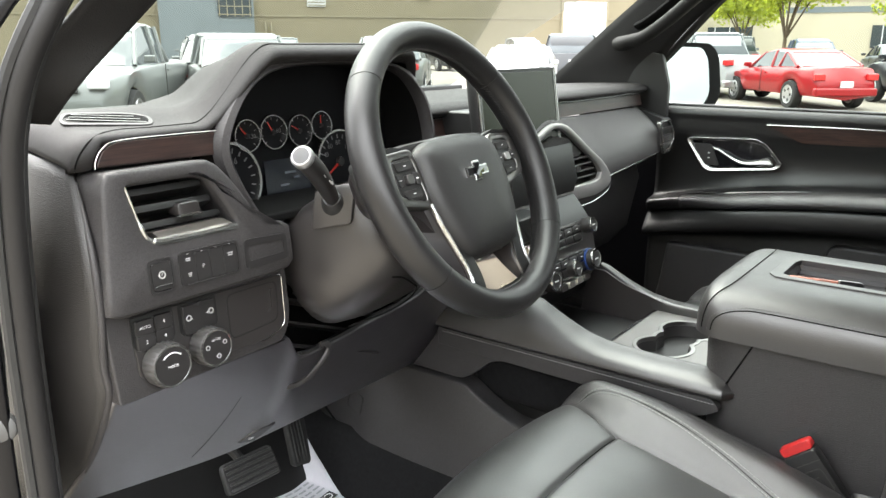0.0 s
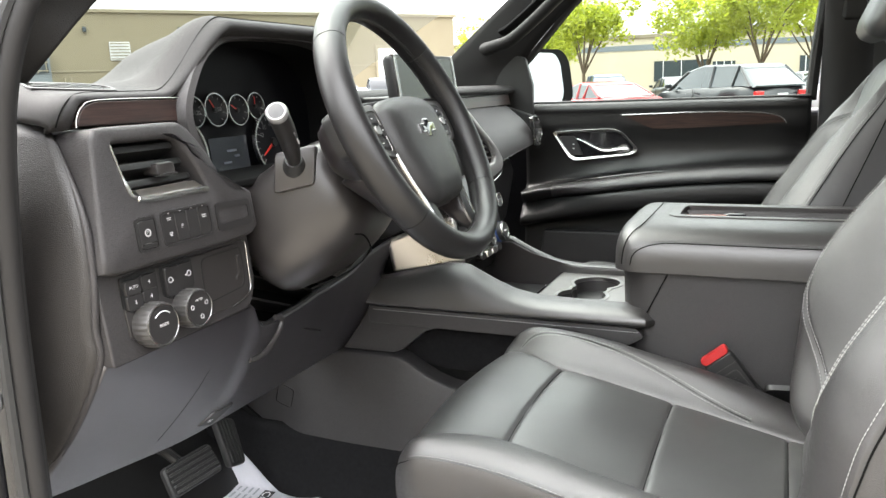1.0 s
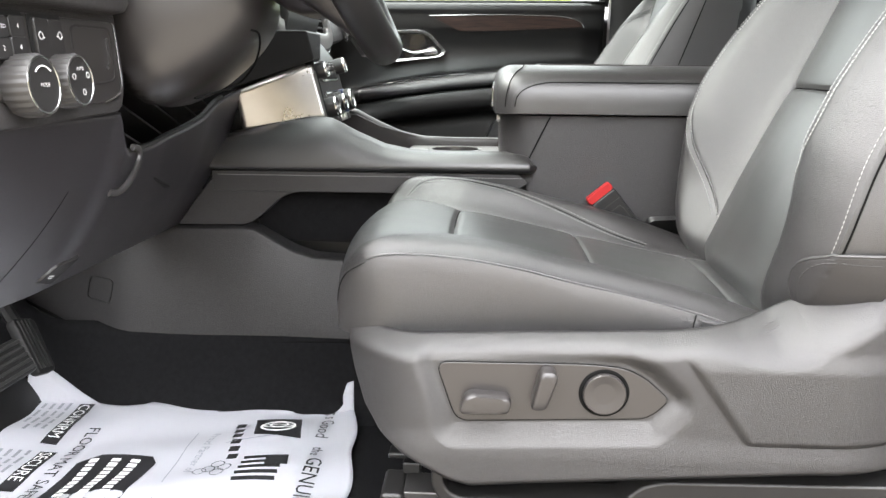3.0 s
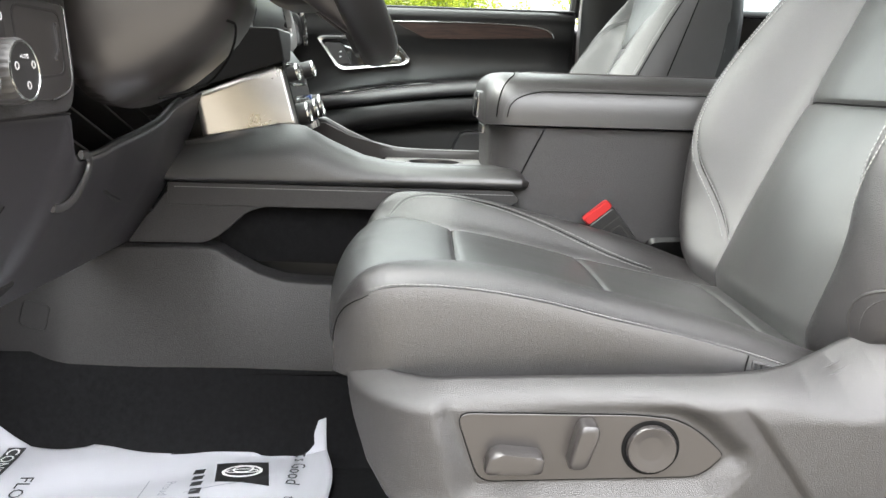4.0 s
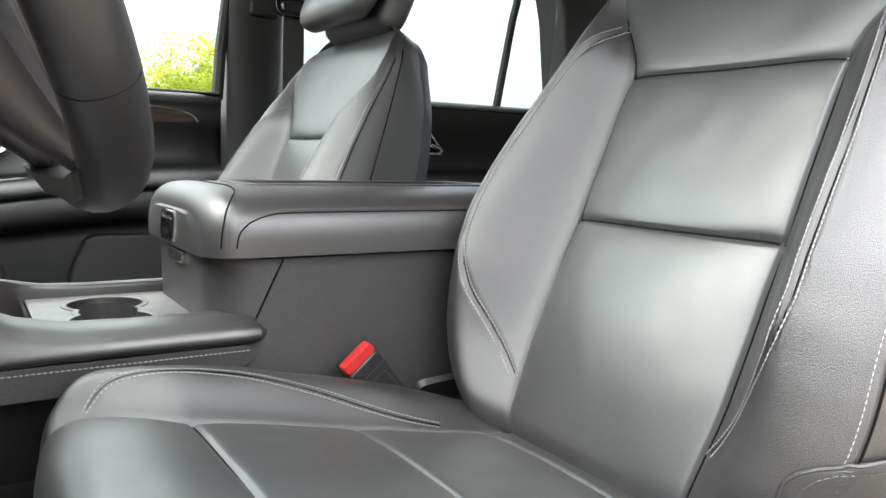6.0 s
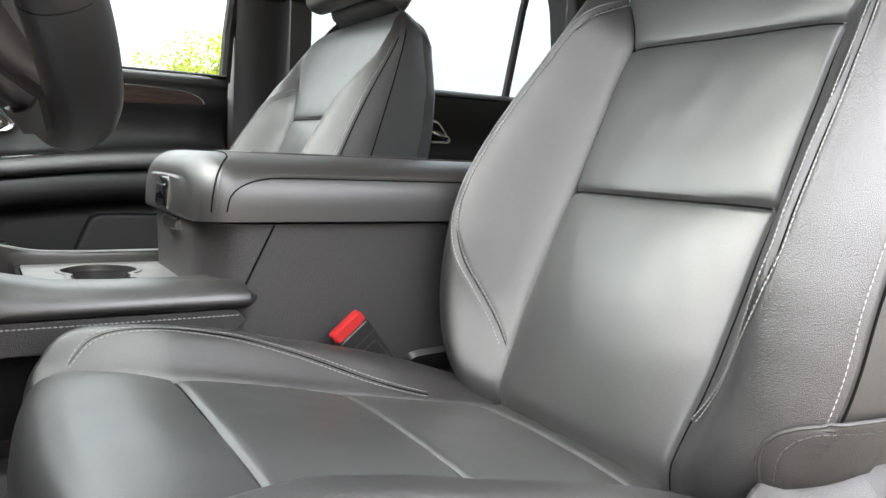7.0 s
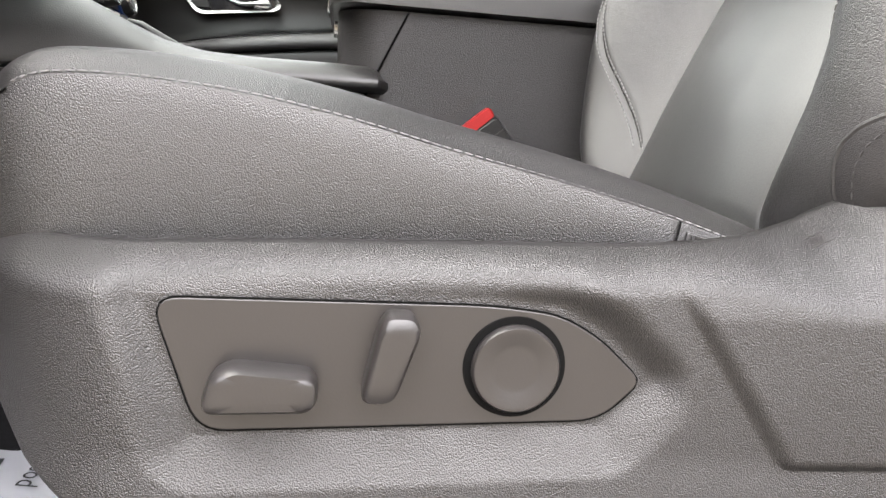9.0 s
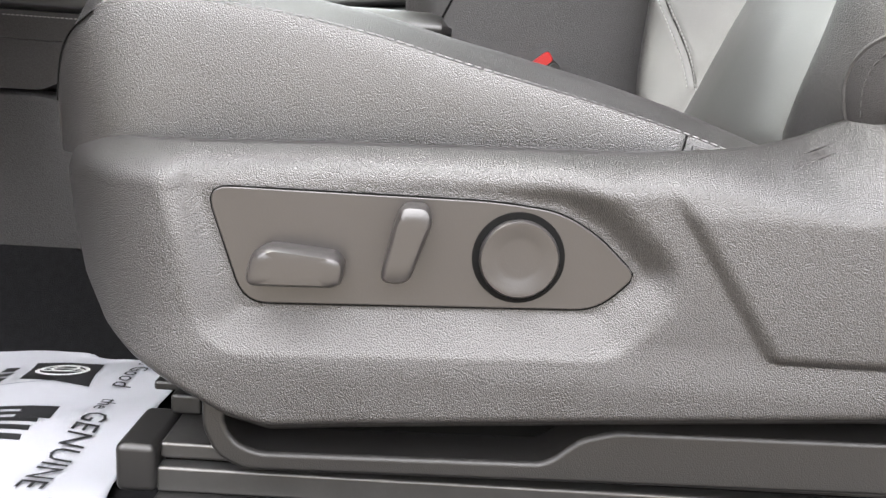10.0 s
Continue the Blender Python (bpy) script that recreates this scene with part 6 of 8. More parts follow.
# ---- centre stack ----
scr = root("touchscreen", (1.10, 0.675, 1.33), "dark touchscreen with bright metal side edges on the dash", "screen")
SM = face_frame((1.1015, 0.670, 1.3915), (1, 0.0, 0), (0, 0.14, 0.99))
part("screen_body", raised(rounded(rect(0.246, 0.140), 0.008, 4), SM, ((-0.020, 0.05), (-0.012, 0.0), (0.0, 0.0), (0.002, 0.01))), M_BLACK, scr, "black screen housing")
part("screen_glass", plate(rounded(rect(0.226, 0.128), 0.005, 4), SM, 0.0018, 0.0030), mat("screen_glass", (0.022, 0.026, 0.018), 0.16, spec=0.25), scr, "dark glossy screen glass", bev=0.0006)
for sx in (-0.1205, 0.1205):
    part("screen_edge", box(sx, 0, 0.0005, 0.0035, 0.140, 0.008, SM), M_CHROME, scr, "bright metal edge", bev=0.001)
    part("screen_edge", box(sx * 0.955, 0, 0.001, 0.0016, 0.132, 0.006, SM), M_CHROME, scr)

stack = root("center_stack", (1.15, 0.65, 1.2), "black centre stack with vents and climate controls", "control panel")
body = [(0.700, 1.392), (0.655, 1.33), (0.638, 1.262), (0.645, 1.235), (0.628, 1.215), (0.612, 1.195), (0.590, 1.104), (0.62, 1.05), (0.95, 1.05), (0.95, 1.392)]
part("stack_body", prism(body, 'x', 1.036, 1.258), M_BLACK, stack, "black stack housing", bev=0.004)
# vent pod: vinyl surround, broad satin frame, thin chrome line
VF = face_frame((0, 0.586, 0), (1, 0, 0), (0, 0.05, 1))
pod_o = rounded([(0.985, 1.222), (1.19, 1.208), (1.354, 1.201), (1.428, 1.216), (1.438, 1.242), (1.396, 1.276), (1.308, 1.325), (1.236, 1.368), (1.18, 1.376), (0.985, 1.300)], [0.01, 0.05, 0.04, 0.018, 0.02, 0.03, 0.04, 0.02, 0.02, 0.01], 5)
frame_o = rounded([(0.995, 1.236), (1.19, 1.224), (1.354, 1.217), (1.410, 1.228), (1.420, 1.245), (1.388, 1.276), (1.304, 1.322), (1.234, 1.363), (1.18, 1.370), (0.995, 1.298)], [0.01, 0.05, 0.04, 0.018, 0.02, 0.03, 0.04, 0.02, 0.02, 0.01], 5)
frame_i = rounded([(1.010, 1.258), (1.19, 1.250), (1.330, 1.246), (1.366, 1.248), (1.374, 1.262), (1.350, 1.283), (1.290, 1.316), (1.228, 1.352), (1.185, 1.360), (1.010, 1.292)], [0.008, 0.05, 0.03, 0.008, 0.008, 0.02, 0.03, 0.012, 0.012, 0.01], 5)
part("vent_pod", ring_plate(pod_o, frame_i, VF, -0.10, -0.004, soft=0.006), M_DASH, stack, "soft vinyl vent surround", sharp=60)
part("vent_frame", ring_plate(frame_o, frame_i, VF, -0.006, 0.004, soft=0.003), mat("satin_frame", (0.34, 0.335, 0.325), 0.36, 0.65, rough_var=0.04, var_scale=20), stack, "broad satin metal frame round the centre vents", sharp=60)
part("pod_line", tube([VF @ Vector((q[0], q[1], -0.008)) for q in pod_o[3:36]], 0.0013, 6), M_CHROME, stack, "thin chrome line round the vent pod")
part("vent_lid", prism(rounded([(1.02, 1.298), (1.285, 1.298), (1.298, 1.302), (1.240, 1.336), (1.19, 1.344), (1.02, 1.300)], 0.004, 3), 'y', 0.654, 0.70), M_DASH, stack, "vinyl lid over the centre vent", bev=0.003)
part("vent_shelf", prism([(1.0, 1.245), (1.385, 1.243), (1.29, 1.345), (1.24, 1.360), (1.0, 1.30)], 'y', 0.690, 0.76), M_BLACK, stack, "black vent recess", bev=0.004)
cv = root("center_vent", (1.30, 0.66, 1.285), "black centre vent with slats and a slider", "air vent", "dash air vents")
for i in range(4):
    part("vent_slat", box(1.262 - 0.004 * i, 0.668, 1.256 + 0.0125 * i, 0.200 - 0.012 * i, 0.030, 0.0035), M_SMOOTH, cv, bev=0.0015)
part("vent_knob", raised(rounded(rect(0.024, 0.010), 0.003, 3), face_frame((1.275, 0.652, 1.276), (1, 0, 0), (0, 0, 1)), ((-0.004, 0.0), (0.004, 0.0), (0.005, 0.1))), M_CHROME, cv)
copy_thing(cv, Matrix.Translation((1.095, 0.66, 1.285)))
for i in range(5):
    part("slit_rib", box(1.262 + 0.019 * i, 0.668, 1.340 - 0.0125 * i, 0.003, 0.02, 0.022, None), M_BLACK, stack)
# climate controls: two modules
HV = face_frame((1.147, 0.600, 1.148), (1, 0, 0), (0, 0.245, 0.97))
part("stack_cheek", plate(rounded(rect(0.222, 0.096), 0.006, 3), HV, -0.01, 0.001), M_SMOOTH, stack, "dark control panel", bev=0.001)


def module(cy, h, knobs, label):
    m = root("climate_module", HV @ Vector((0, cy, 0)), label, "climate control", "climate modules")
    part("module_face", raised(rounded(rect(0.120, h, 0, cy), 0.004, 3), HV, ((0.0, 0.0), (0.004, 0.0), (0.005, 0.03))), M_GLOSS, m, "gloss black button bank")
    part("module_edge", ring_plate(rounded(rect(0.124, h + 0.004, 0, cy), 0.005, 3), rounded(rect(0.119, h - 0.001, 0, cy), 0.004, 3), HV, 0.002, 0.0055), M_CHROME, m, "thin chrome edge")
    for i in range(4):
        b = part("climate_button", raised(rounded(rect(0.026, h * 0.36, -0.045 + 0.03 * i, cy + h * 0.24), 0.002, 2), HV, ((0.004, 0.0), (0.006, 0.0), (0.0065, 0.1))), M_BTN, m)
        part("icon_bar", plate(rect(0.008, 0.0014, -0.045 + 0.03 * i, cy + h * 0.24), HV, 0.0064, 0.0070), M_WHITE, b)
        part("climate_button", raised(rounded(rect(0.026, h * 0.36, -0.045 + 0.03 * i, cy - h * 0.24), 0.002, 2), HV, ((0.004, 0.0), (0.006, 0.0), (0.0065, 0.1))), M_BTN, m)
    for kx, ky, r in knobs:
        km = HV @ Matrix.Translation((kx, ky, 0.002))
        kn = part("climate_knob", lathe([(r, 0.0), (r, 0.016), (r * 0.93, 0.019), (0.0005, 0.019)], km, 32), M_BTN, m, "black rotary climate knob")
        part("knob_ring", lathe([(r * 0.98, 0.0172), (r * 0.95, 0.0202), (r * 0.78, 0.0202), (r * 0.76, 0.0185)], km, 32), M_CHROME, kn, "chrome knob ring")
        part("icon_bar", plate(rect(r * 0.7, r * 0.14), km @ Matrix.Translation((0, 0, 0.0192)), 0, 0.0006), M_WHITE, kn)
    return m


module(0.029, 0.030, ((-0.086, 0.029, 0.0125), (0.082, 0.036, 0.0135)), "black audio button bank with knobs")
lowm = module(-0.022, 0.034, ((-0.078, -0.030, 0.0165), (0.0, -0.026, 0.0145), (0.070, -0.024, 0.0185)), "black climate button bank with chrome-ringed knobs")
part("blue_ring", lathe([(0.0190, 0.0), (0.0205, 0.002), (0.0205, 0.006), (0.0190, 0.007)], HV @ Matrix.Translation((0.070, -0.024, 0.003)), 32), mat("blue_ring", (0.02, 0.05, 0.18), 0.3), lowm, "blue ring round the knob")
for i in range(4):
    part("toggle_switch", raised(rounded(rect(0.024, 0.012, -0.042 + 0.028 * i, -0.050), 0.003, 3), HV, ((-0.002, 0.0), (0.010, 0.0), (0.013, 0.15))), M_SATIN if i in (1, 2) else M_SMOOTH, stack, "small toggle switch")
# metal flank beside the driver's knee
fl = [Vector((0.992, 0.712, 1.148)), Vector((1.002, 0.706, 1.086)), Vector((1.028, 0.580, 1.104)), Vector((1.037, 0.604, 1.194))]


def flank(u, v):
    a, b = fl[0].lerp(fl[3], u), fl[1].lerp(fl[2], u)
    return a.lerp(b, v) + Vector((-0.004 * math.sin(math.pi * u), 0, 0))


part("metal_flank", grid(flank, 16, 8), mat("satin_flank", (0.40, 0.385, 0.36), 0.30, 1.0, var=0.08, var_scale=9, rough_var=0.06), stack, "satin metal flank of the stack", solid=-0.004)
part("flank_edge", tube([fl[3], fl[2]], 0.0022, 6), M_BLACK, stack)
sof = [fl[0] + Vector((-0.006, 0.012, 0.001)), fl[3] + Vector((-0.006, -0.004, 0.001)), Vector((0.985, 0.600, 1.236)), Vector((0.935, 0.735, 1.236))]
part("soffit", loft([[sof[0], sof[1], sof[1] + Vector((0.05, 0, 0.0)), sof[0] + Vector((0.05, 0, 0))], [sof[3], sof[2], sof[2] + Vector((0.10, 0, 0)), sof[3] + Vector((0.10, 0, 0))]]), M_BLACK, stack, "black underside of the dash over the metal flank", bev=0.003)

# ---- passenger side of the dash ----
part("dash_wood", prism([(0.776, 1.352), (0.786, 1.352), (0.790, 1.379), (0.782, 1.379)], 'x', 0.935, 1.86), M_WOOD, dash, "dark wood strip across the dash", bev=0.001)
part("dash_wood_edge", tube([(0.935 + 0.925 * i / 20, 0.7775, 1.3815) for i in range(21)], 0.0014, 6), M_CHROME, dash, "thin chrome line")
part("gap_shelf", prism([(0.776, 1.352), (0.72, 1.330), (0.71, 1.30), (0.95, 1.28), (0.95, 1.352)], 'x', 0.93, 1.25), M_DASH, dash, bev=0.004)


def pass_panel(u, v):
    x = 1.255 + 0.628 * u
    zl = lin(x, [(1.255, 1.290), (1.33, 1.262), (1.41, 1.226), (1.50, 1.216), (1.92, 1.252)])
    zt = 1.352 - 0.004 * u
    t = v
    y = 0.770 - 0.075 * math.sin(min(1.0, t * 1.15) * math.pi / 2) + 0.03 * smooth(0.85, 1.0, u)
    if v > 0.92:
        y += 0.25 * (v - 0.92)
    return (x, y, zt + (zl - zt) * t)


part("passenger_fascia", grid(pass_panel, 60, 30), M_DASH, dash, "soft vinyl passenger fascia", solid=0.01)
part("fascia_edge", tube([Vector(pass_panel(u / 40, 0.93)) + Vector((0, -0.002, 0)) for u in range(9, 41)], 0.0014, 6), M_CHROME, dash, "thin chrome line under the fascia")
part("glovebox", prism([(0.80, 1.24), (0.775, 1.17), (0.80, 1.04), (0.85, 0.98), (1.1, 0.98), (1.1, 1.24)], 'x', 1.27, 1.88), M_TRIM_TEX, dash, "dark glovebox lid", bev=0.01)
rv = root("side_vent", (1.875, 0.71, 1.29), "small dark vent at the passenger end of the dash", "air vent", "dash air vents")
RV = face_frame((1.826, 0.692, 1.285), (1, 0.12, 0), (0, 0.1, 1))
rv_o = rounded([(-0.067, 0.037), (0.022, 0.037), (0.066, 0.004), (0.066, -0.020), (0.018, -0.041), (-0.040, -0.041)], [0.008, 0.012, 0.010, 0.010, 0.012, 0.008], 4)
part("vent_ring", ring_plate(rv_o, [(p[0] * 0.84, p[1] * 0.84 + 0.003) for p in rv_o], RV, -0.006, 0.003), M_CHROME, rv, "chrome vent frame", bev=0.001)
part("vent_cavity", plate([(p[0] * 0.85, p[1] * 0.85 + 0.003) for p in rv_o], RV, -0.006, -0.004), M_BLACK, rv)
for i in range(3):
    part("vent_slat", box(-0.008, -0.018 + 0.018 * i, -0.001, 0.080, 0.005, 0.010, RV), M_SMOOTH, rv)
part("dash_end", prism(rounded([(0.712, 1.25), (0.712, 1.318), (0.79, 1.345), (0.95, 1.36), (0.95, 1.25)], 0.01, 3), 'x', 1.862, 1.905), M_BLACK, dash, "dark vinyl dash end at the far door", bev=0.004)


# ---- passenger door ----
door = root("passenger_door", (1.95, 0.4, 0.8), "black passenger door with wood trim and chrome handle, closed", "car door", "far side doors")
D_PROF = [(1.975, 1.350), (1.945, 1.349), (1.926, 1.344), (1.918, 1.332), (1.922, 1.318), (1.926, 1.285), (1.938, 1.262), (1.946, 1.235), (1.945, 1.210), (1.930, 1.193), (1.895, 1.184),
          (1.872, 1.180), (1.861, 1.173), (1.857, 1.164), (1.860, 1.156), (1.870, 1.151), (1.868, 1.147), (1.861, 1.142), (1.858, 1.128), (1.859, 1.112), (1.867, 1.099), (1.886, 1.091), (1.912, 1.087), (1.926, 1.070), (1.926, 1.03), (1.925, 0.90), (1.93, 0.70)]


def arm_drop(y):
    """How far the armrest line has fallen towards the front."""
    s = max(0.0, y - 0.05)
    return 0.006 * s + 0.145 * s * s


def arm_back(y, z):
    """How far the armrest draws back into the door towards the front."""
    return 0.050 * math.exp(-((z - 1.148) / 0.045) ** 2) * smooth(0.52, 0.72, y)


def door_section(y):
    pts = []
    for x, z in D_PROF:
        x2 = x + arm_back(y, z)
        pts.append(Vector((x2 + 0.012 * smooth(0.10, 0.03, y), y, z - arm_drop(y) * smooth(1.225, 1.190, z) * smooth(0.70, 1.05, z))))
    return cat(pts, 130)


part("door_panel", loft([door_section(0.032 + 0.73 * i / 60) for i in range(61)], False), M_DOOR, door, "soft black door panel with padded armrest", solid=-0.02)


def arm_pad(y):
    pts = []
    for x, z in ((1.900, 1.1862), (1.893, 1.1852), (1.871, 1.1815), (1.8595, 1.174), (1.8555, 1.164), (1.859, 1.1555), (1.868, 1.1525)):
        pts.append(Vector((x - 0.001 + arm_back(y, z) + 0.012 * smooth(0.10, 0.03, y), y, z - arm_drop(y))))
    return cat(pts, 24)


part("armrest_pad", loft([arm_pad(0.033 + 0.64 * i / 60) for i in range(61)], False), M_LEATHER, door, "padded grey-black leather armrest", solid=-0.003)
part("armrest_seam", tube([(1.8685 + arm_back(y, 1.150), y, 1.1505 - arm_drop(y)) for y in [0.06 + 0.62 * i / 40 for i in range(41)]], 0.0012, 6), M_BLACK, door)
part("sill_seam", tube([(dq, y, 1.3165) for dq, y in [(1.9216, 0.495 + 0.25 * i / 10) for i in range(11)]], 0.0012, 6), M_BLACK, door)
part("sill_strip", tube([(1.937, 0.035 + 0.70 * i / 20, 1.351) for i in range(21)], 0.006, 8, flat=0.6), M_RUBBER, door, "rubber window sill strip")


def dface(y, z):
    """Surface of the upper door panel at (y, z)."""
    sec = door_section(y)
    for p, q in zip(sec, sec[1:]):
        if p.z >= z >= q.z and p.z - q.z > 1e-6:
            return p.x + (q.x - p.x) * (p.z - z) / (p.z - q.z)
    return sec[0].x


def door_patch(outline, name, mtl, label, off, thick, holes=None, **kw):
    bm = bmesh.new()
    lo = [bm.verts.new((dface(y, z) - off, y, z)) for y, z in outline]
    hi = [bm.verts.new((dface(y, z) - off - thick, y, z)) for y, z in outline]
    n = len(outline)
    for i in range(n):
        bm.faces.new((lo[i], lo[(i + 1) % n], hi[(i + 1) % n], hi[i]))
    bm.faces.new(lo)
    bm.faces.new(hi)
    return part(name, bm, mtl, door, label, **kw)


wood_b = [(0.484, 1.313), (0.30, 1.3155), (0.16, 1.313), (0.112, 1.307), (0.094, 1.297), (0.088, 1.288), (0.25, 1.280), (0.404, 1.275), (0.439, 1.292)]
door_patch([(p[0], p[1]) for p in rounded(wood_b, [0.004, 0.02, 0.02, 0.015, 0.01, 0.004, 0.02, 0.010, 0.012], 3)], "wood_trim", mat("dark_wood_door", (0.005, 0.003, 0.0025), 0.35, col2=(0.050, 0.026, 0.020), stretch=(60, 5, 70), var_scale=3.5, bump=0.1, bump_scale=40), "dark wood door trim", 0.0, 0.0055)
part("wood_edge", tube(cat([(dface(y, z) - 0.0065, y, z) for y, z in ((0.486, 1.3145), (0.30, 1.3172), (0.17, 1.315), (0.118, 1.309), (0.094, 1.2985), (0.086, 1.287))], 60), 0.0018, 8), M_CHROME, door, "thin chrome edge over the wood")
# inner handle in its chrome ring
HM = face_frame((1.924, 0.530, 1.2395), (0, -1, 0), (0.05, 0, 1))
h_out = rounded([(-0.150, 0.034), (-0.100, -0.038), (-0.084, -0.047), (0.074, -0.030), (0.090, -0.018), (0.046, 0.031), (0.020, 0.040)], [0.012, 0.014, 0.010, 0.010, 0.008, 0.02, 0.02], 5)
h_in = [(-0.028 + (p[0] + 0.028) * 0.91, p[1] * 0.82 - 0.001) for p in h_out]
part("handle_ring", ring_plate(h_out, h_in, HM, -0.010, 0.006, lip=0.002), M_CHROME, door, "chrome handle surround", bev=0.0012)
part("handle_cup", plate(h_in, HM, -0.014, -0.006), M_GLOSS, door, "black handle cup")
lev = [HM @ Vector(q) for q in ((-0.077, 0.012, 0.000), (-0.055, 0.004, 0.006), (-0.020, -0.013, 0.010), (0.005, -0.019, 0.010), (0.035, -0.016, 0.010), (0.062, -0.015, 0.006))]
part("door_handle", tube(cat(lev, 30), [0.004 + 0.006 * smooth(0.2, 0.9, i / 29) for i in range(30)], 10, flat=0.6), M_CHROME, door, "chrome door handle lever")
part("handle_end", raised(rounded([(0.026, -0.026), (0.068, -0.024), (0.058, -0.002), (0.036, -0.006)], 0.008, 4), HM, ((-0.004, 0.0), (0.008, 0.0), (0.011, 0.15))), M_CHROME, door)
lk = part("lock_switch", raised(rounded([(-0.130, 0.020), (-0.098, -0.032), (-0.062, -0.032), (-0.086, 0.020)], 0.005, 3), HM, ((-0.008, 0.0), (-0.002, 0.0), (0.0, 0.06))), M_BTN, door, "black lock switch")
for q in (-0.004, 0.008):
    part("icon_bar", plate(rect(0.005, 0.0022, -0.088, -0.010 + q), HM, -0.0004, 0.0006), M_WHITE, lk)
part("pull_trim", tube([(1.893 + arm_back(y, 1.184), y, 1.187 - arm_drop(y)) for y in [0.36 + 0.32 * i / 40 for i in range(41)]], [0.0008 + 0.006 * math.sin(math.pi * i / 40) ** 0.7 for i in range(41)], 8, flat=0.5), M_GLOSS, door, "gloss black pull pocket")
part("map_pocket", prism([(0.345, 0.98), (0.315, 1.045), (0.295, 1.052), (0.03, 1.052), (0.03, 0.72), (0.36, 0.72)], 'x', 1.895, 1.935), M_TRIM_TEX, door, "dark plastic map pocket", bev=0.008)
part("pocket_front", prism([(0.46, 1.00), (0.70, 1.00), (0.74, 0.72), (0.42, 0.72)], 'x', 1.90, 1.93), M_TRIM_TEX, door, bev=0.008)
# window frame and panes
part("frame_rear", tube([(1.952, 0.034, 1.34), (1.945, 0.028, 1.45), (1.925, 0.014, 1.60), (1.86, -0.01, 1.82)], 0.013, 8), M_RUBBER, door, "black rear window frame")
part("frame_top", tube([(1.86, -0.01, 1.82), (1.86, 0.25, 1.80), (1.88, 0.50, 1.70), (1.90, 0.62, 1.60), (1.93, 0.74, 1.48), (1.95, 0.86, 1.37)], 0.014, 8), M_RUBBER, door, "black upper window frame")
pane("window_pane", ((1.955, 0.035, 1.345), (1.955, 0.84, 1.36), (1.93, 0.73, 1.49), (1.89, 0.50, 1.70), (1.865, 0.25, 1.80), (1.865, 0.0, 1.81)), (1.0, 0.4, 1.5), door, "clear side window pane")
part("pillar_foot", prism([(0.722, 1.315), (0.722, 1.40), (0.742, 1.475), (0.80, 1.49), (0.90, 1.42), (0.95, 1.36), (0.95, 1.315)], 'x', 1.886, 1.906), M_BLACK, door, "dark trim below the windscreen pillar", bev=0.004)
part("mirror_sail", prism([(0.760, 1.352), (0.80, 1.36), (0.86, 1.36), (0.80, 1.455), (0.765, 1.490), (0.758, 1.47)], 'x', 1.905, 1.94), M_DOOR, door, "black triangle panel at the mirror", bev=0.006)

# ---- door mirror outside ----
mir_ = root("door_mirror", (2.07, 0.74, 1.35), "black door mirror outside the passenger window", "wing mirror")
MM = face_frame((2.085, 0.735, 1.414), (0.89, -0.445, 0), (0.07, 0.14, 1))
m_out = rounded([(-0.100, -0.088), (0.068, -0.088), (0.100, -0.050), (0.098, 0.055), (0.072, 0.088), (-0.100, 0.092)], [0.012, 0.03, 0.03, 0.03, 0.025, 0.012], 5)
part("mirror_housing", raised(m_out, MM, ((-0.10, 0.35), (-0.08, 0.15), (-0.04, 0.02), (0.0, 0.0), (0.004, 0.02))), M_SEAM_SHADE, mir_, "black mirror housing")
part("mirror_lip", ring_plate(m_out, [(p[0] * 0.76 - 0.018, p[1] * 0.87) for p in m_out], MM, -0.004, 0.006), M_SEAM_SHADE, mir_, bev=0.002)
part("mirror_glass", plate([(p[0] * 0.76 - 0.018, p[1] * 0.87) for p in m_out], MM, 0.0045, 0.0055), M_MIRROR, mir_, "mirror glass reflecting the sky")
part("mirror_arm", tube([(1.96, 0.82, 1.33), (2.02, 0.80, 1.32), (2.08, 0.77, 1.35)], 0.018, 10), M_BLACK, mir_)

# ---- pillars ----
M_PILLAR = mat("pillar_trim", (0.010, 0.0095, 0.0092), 0.65, spec=0.3, bump=0.3, bump_scale=700, bump_kind="grain", var=0.1)


def strip(a, b, name, mtl, label, solid=0.02, kind="structure", category="pillar"):
    A, B = cat(a, 30), cat(b, 30)
    rings = []
    for p, q in zip(A, B):
        mid = (p + q) / 2
        rings.append([p + (q - p) * t + (Vector((1.14, 0.4, 1.3)) - mid).normalized() * 0.007 * math.sin(math.pi * t) for t in [i / 8 for i in range(9)]])
    ob = part(name, loft(rings, False), mtl, None, solid=solid)
    return tagged(ob, label, category, kind=kind)


strip([(1.86, 1.06, 1.385), (1.85, 1.016, 1.424), (1.85, 0.80, 1.603), (1.80, 0.52, 1.80), (1.76, 0.40, 1.87)],
      [(1.905, 0.76, 1.40), (1.90, 0.735, 1.480), (1.875, 0.615, 1.597), (1.83, 0.36, 1.79), (1.79, 0.26, 1.87)], "pillar_front_far", M_PILLAR, "dark grey windscreen pillar trim on the passenger side", solid=0.03)
gh = root("grab_handle", (1.80, 0.74, 1.56), "dark grey grab handle on the windscreen pillar", "grab handle")
gp = cat([(1.842, 0.835, 1.500), (1.818, 0.800, 1.506), (1.806, 0.755, 1.518), (1.796, 0.700, 1.553), (1.785, 0.640, 1.598), (1.772, 0.56, 1.665), (1.79, 0.51, 1.72)], 44)
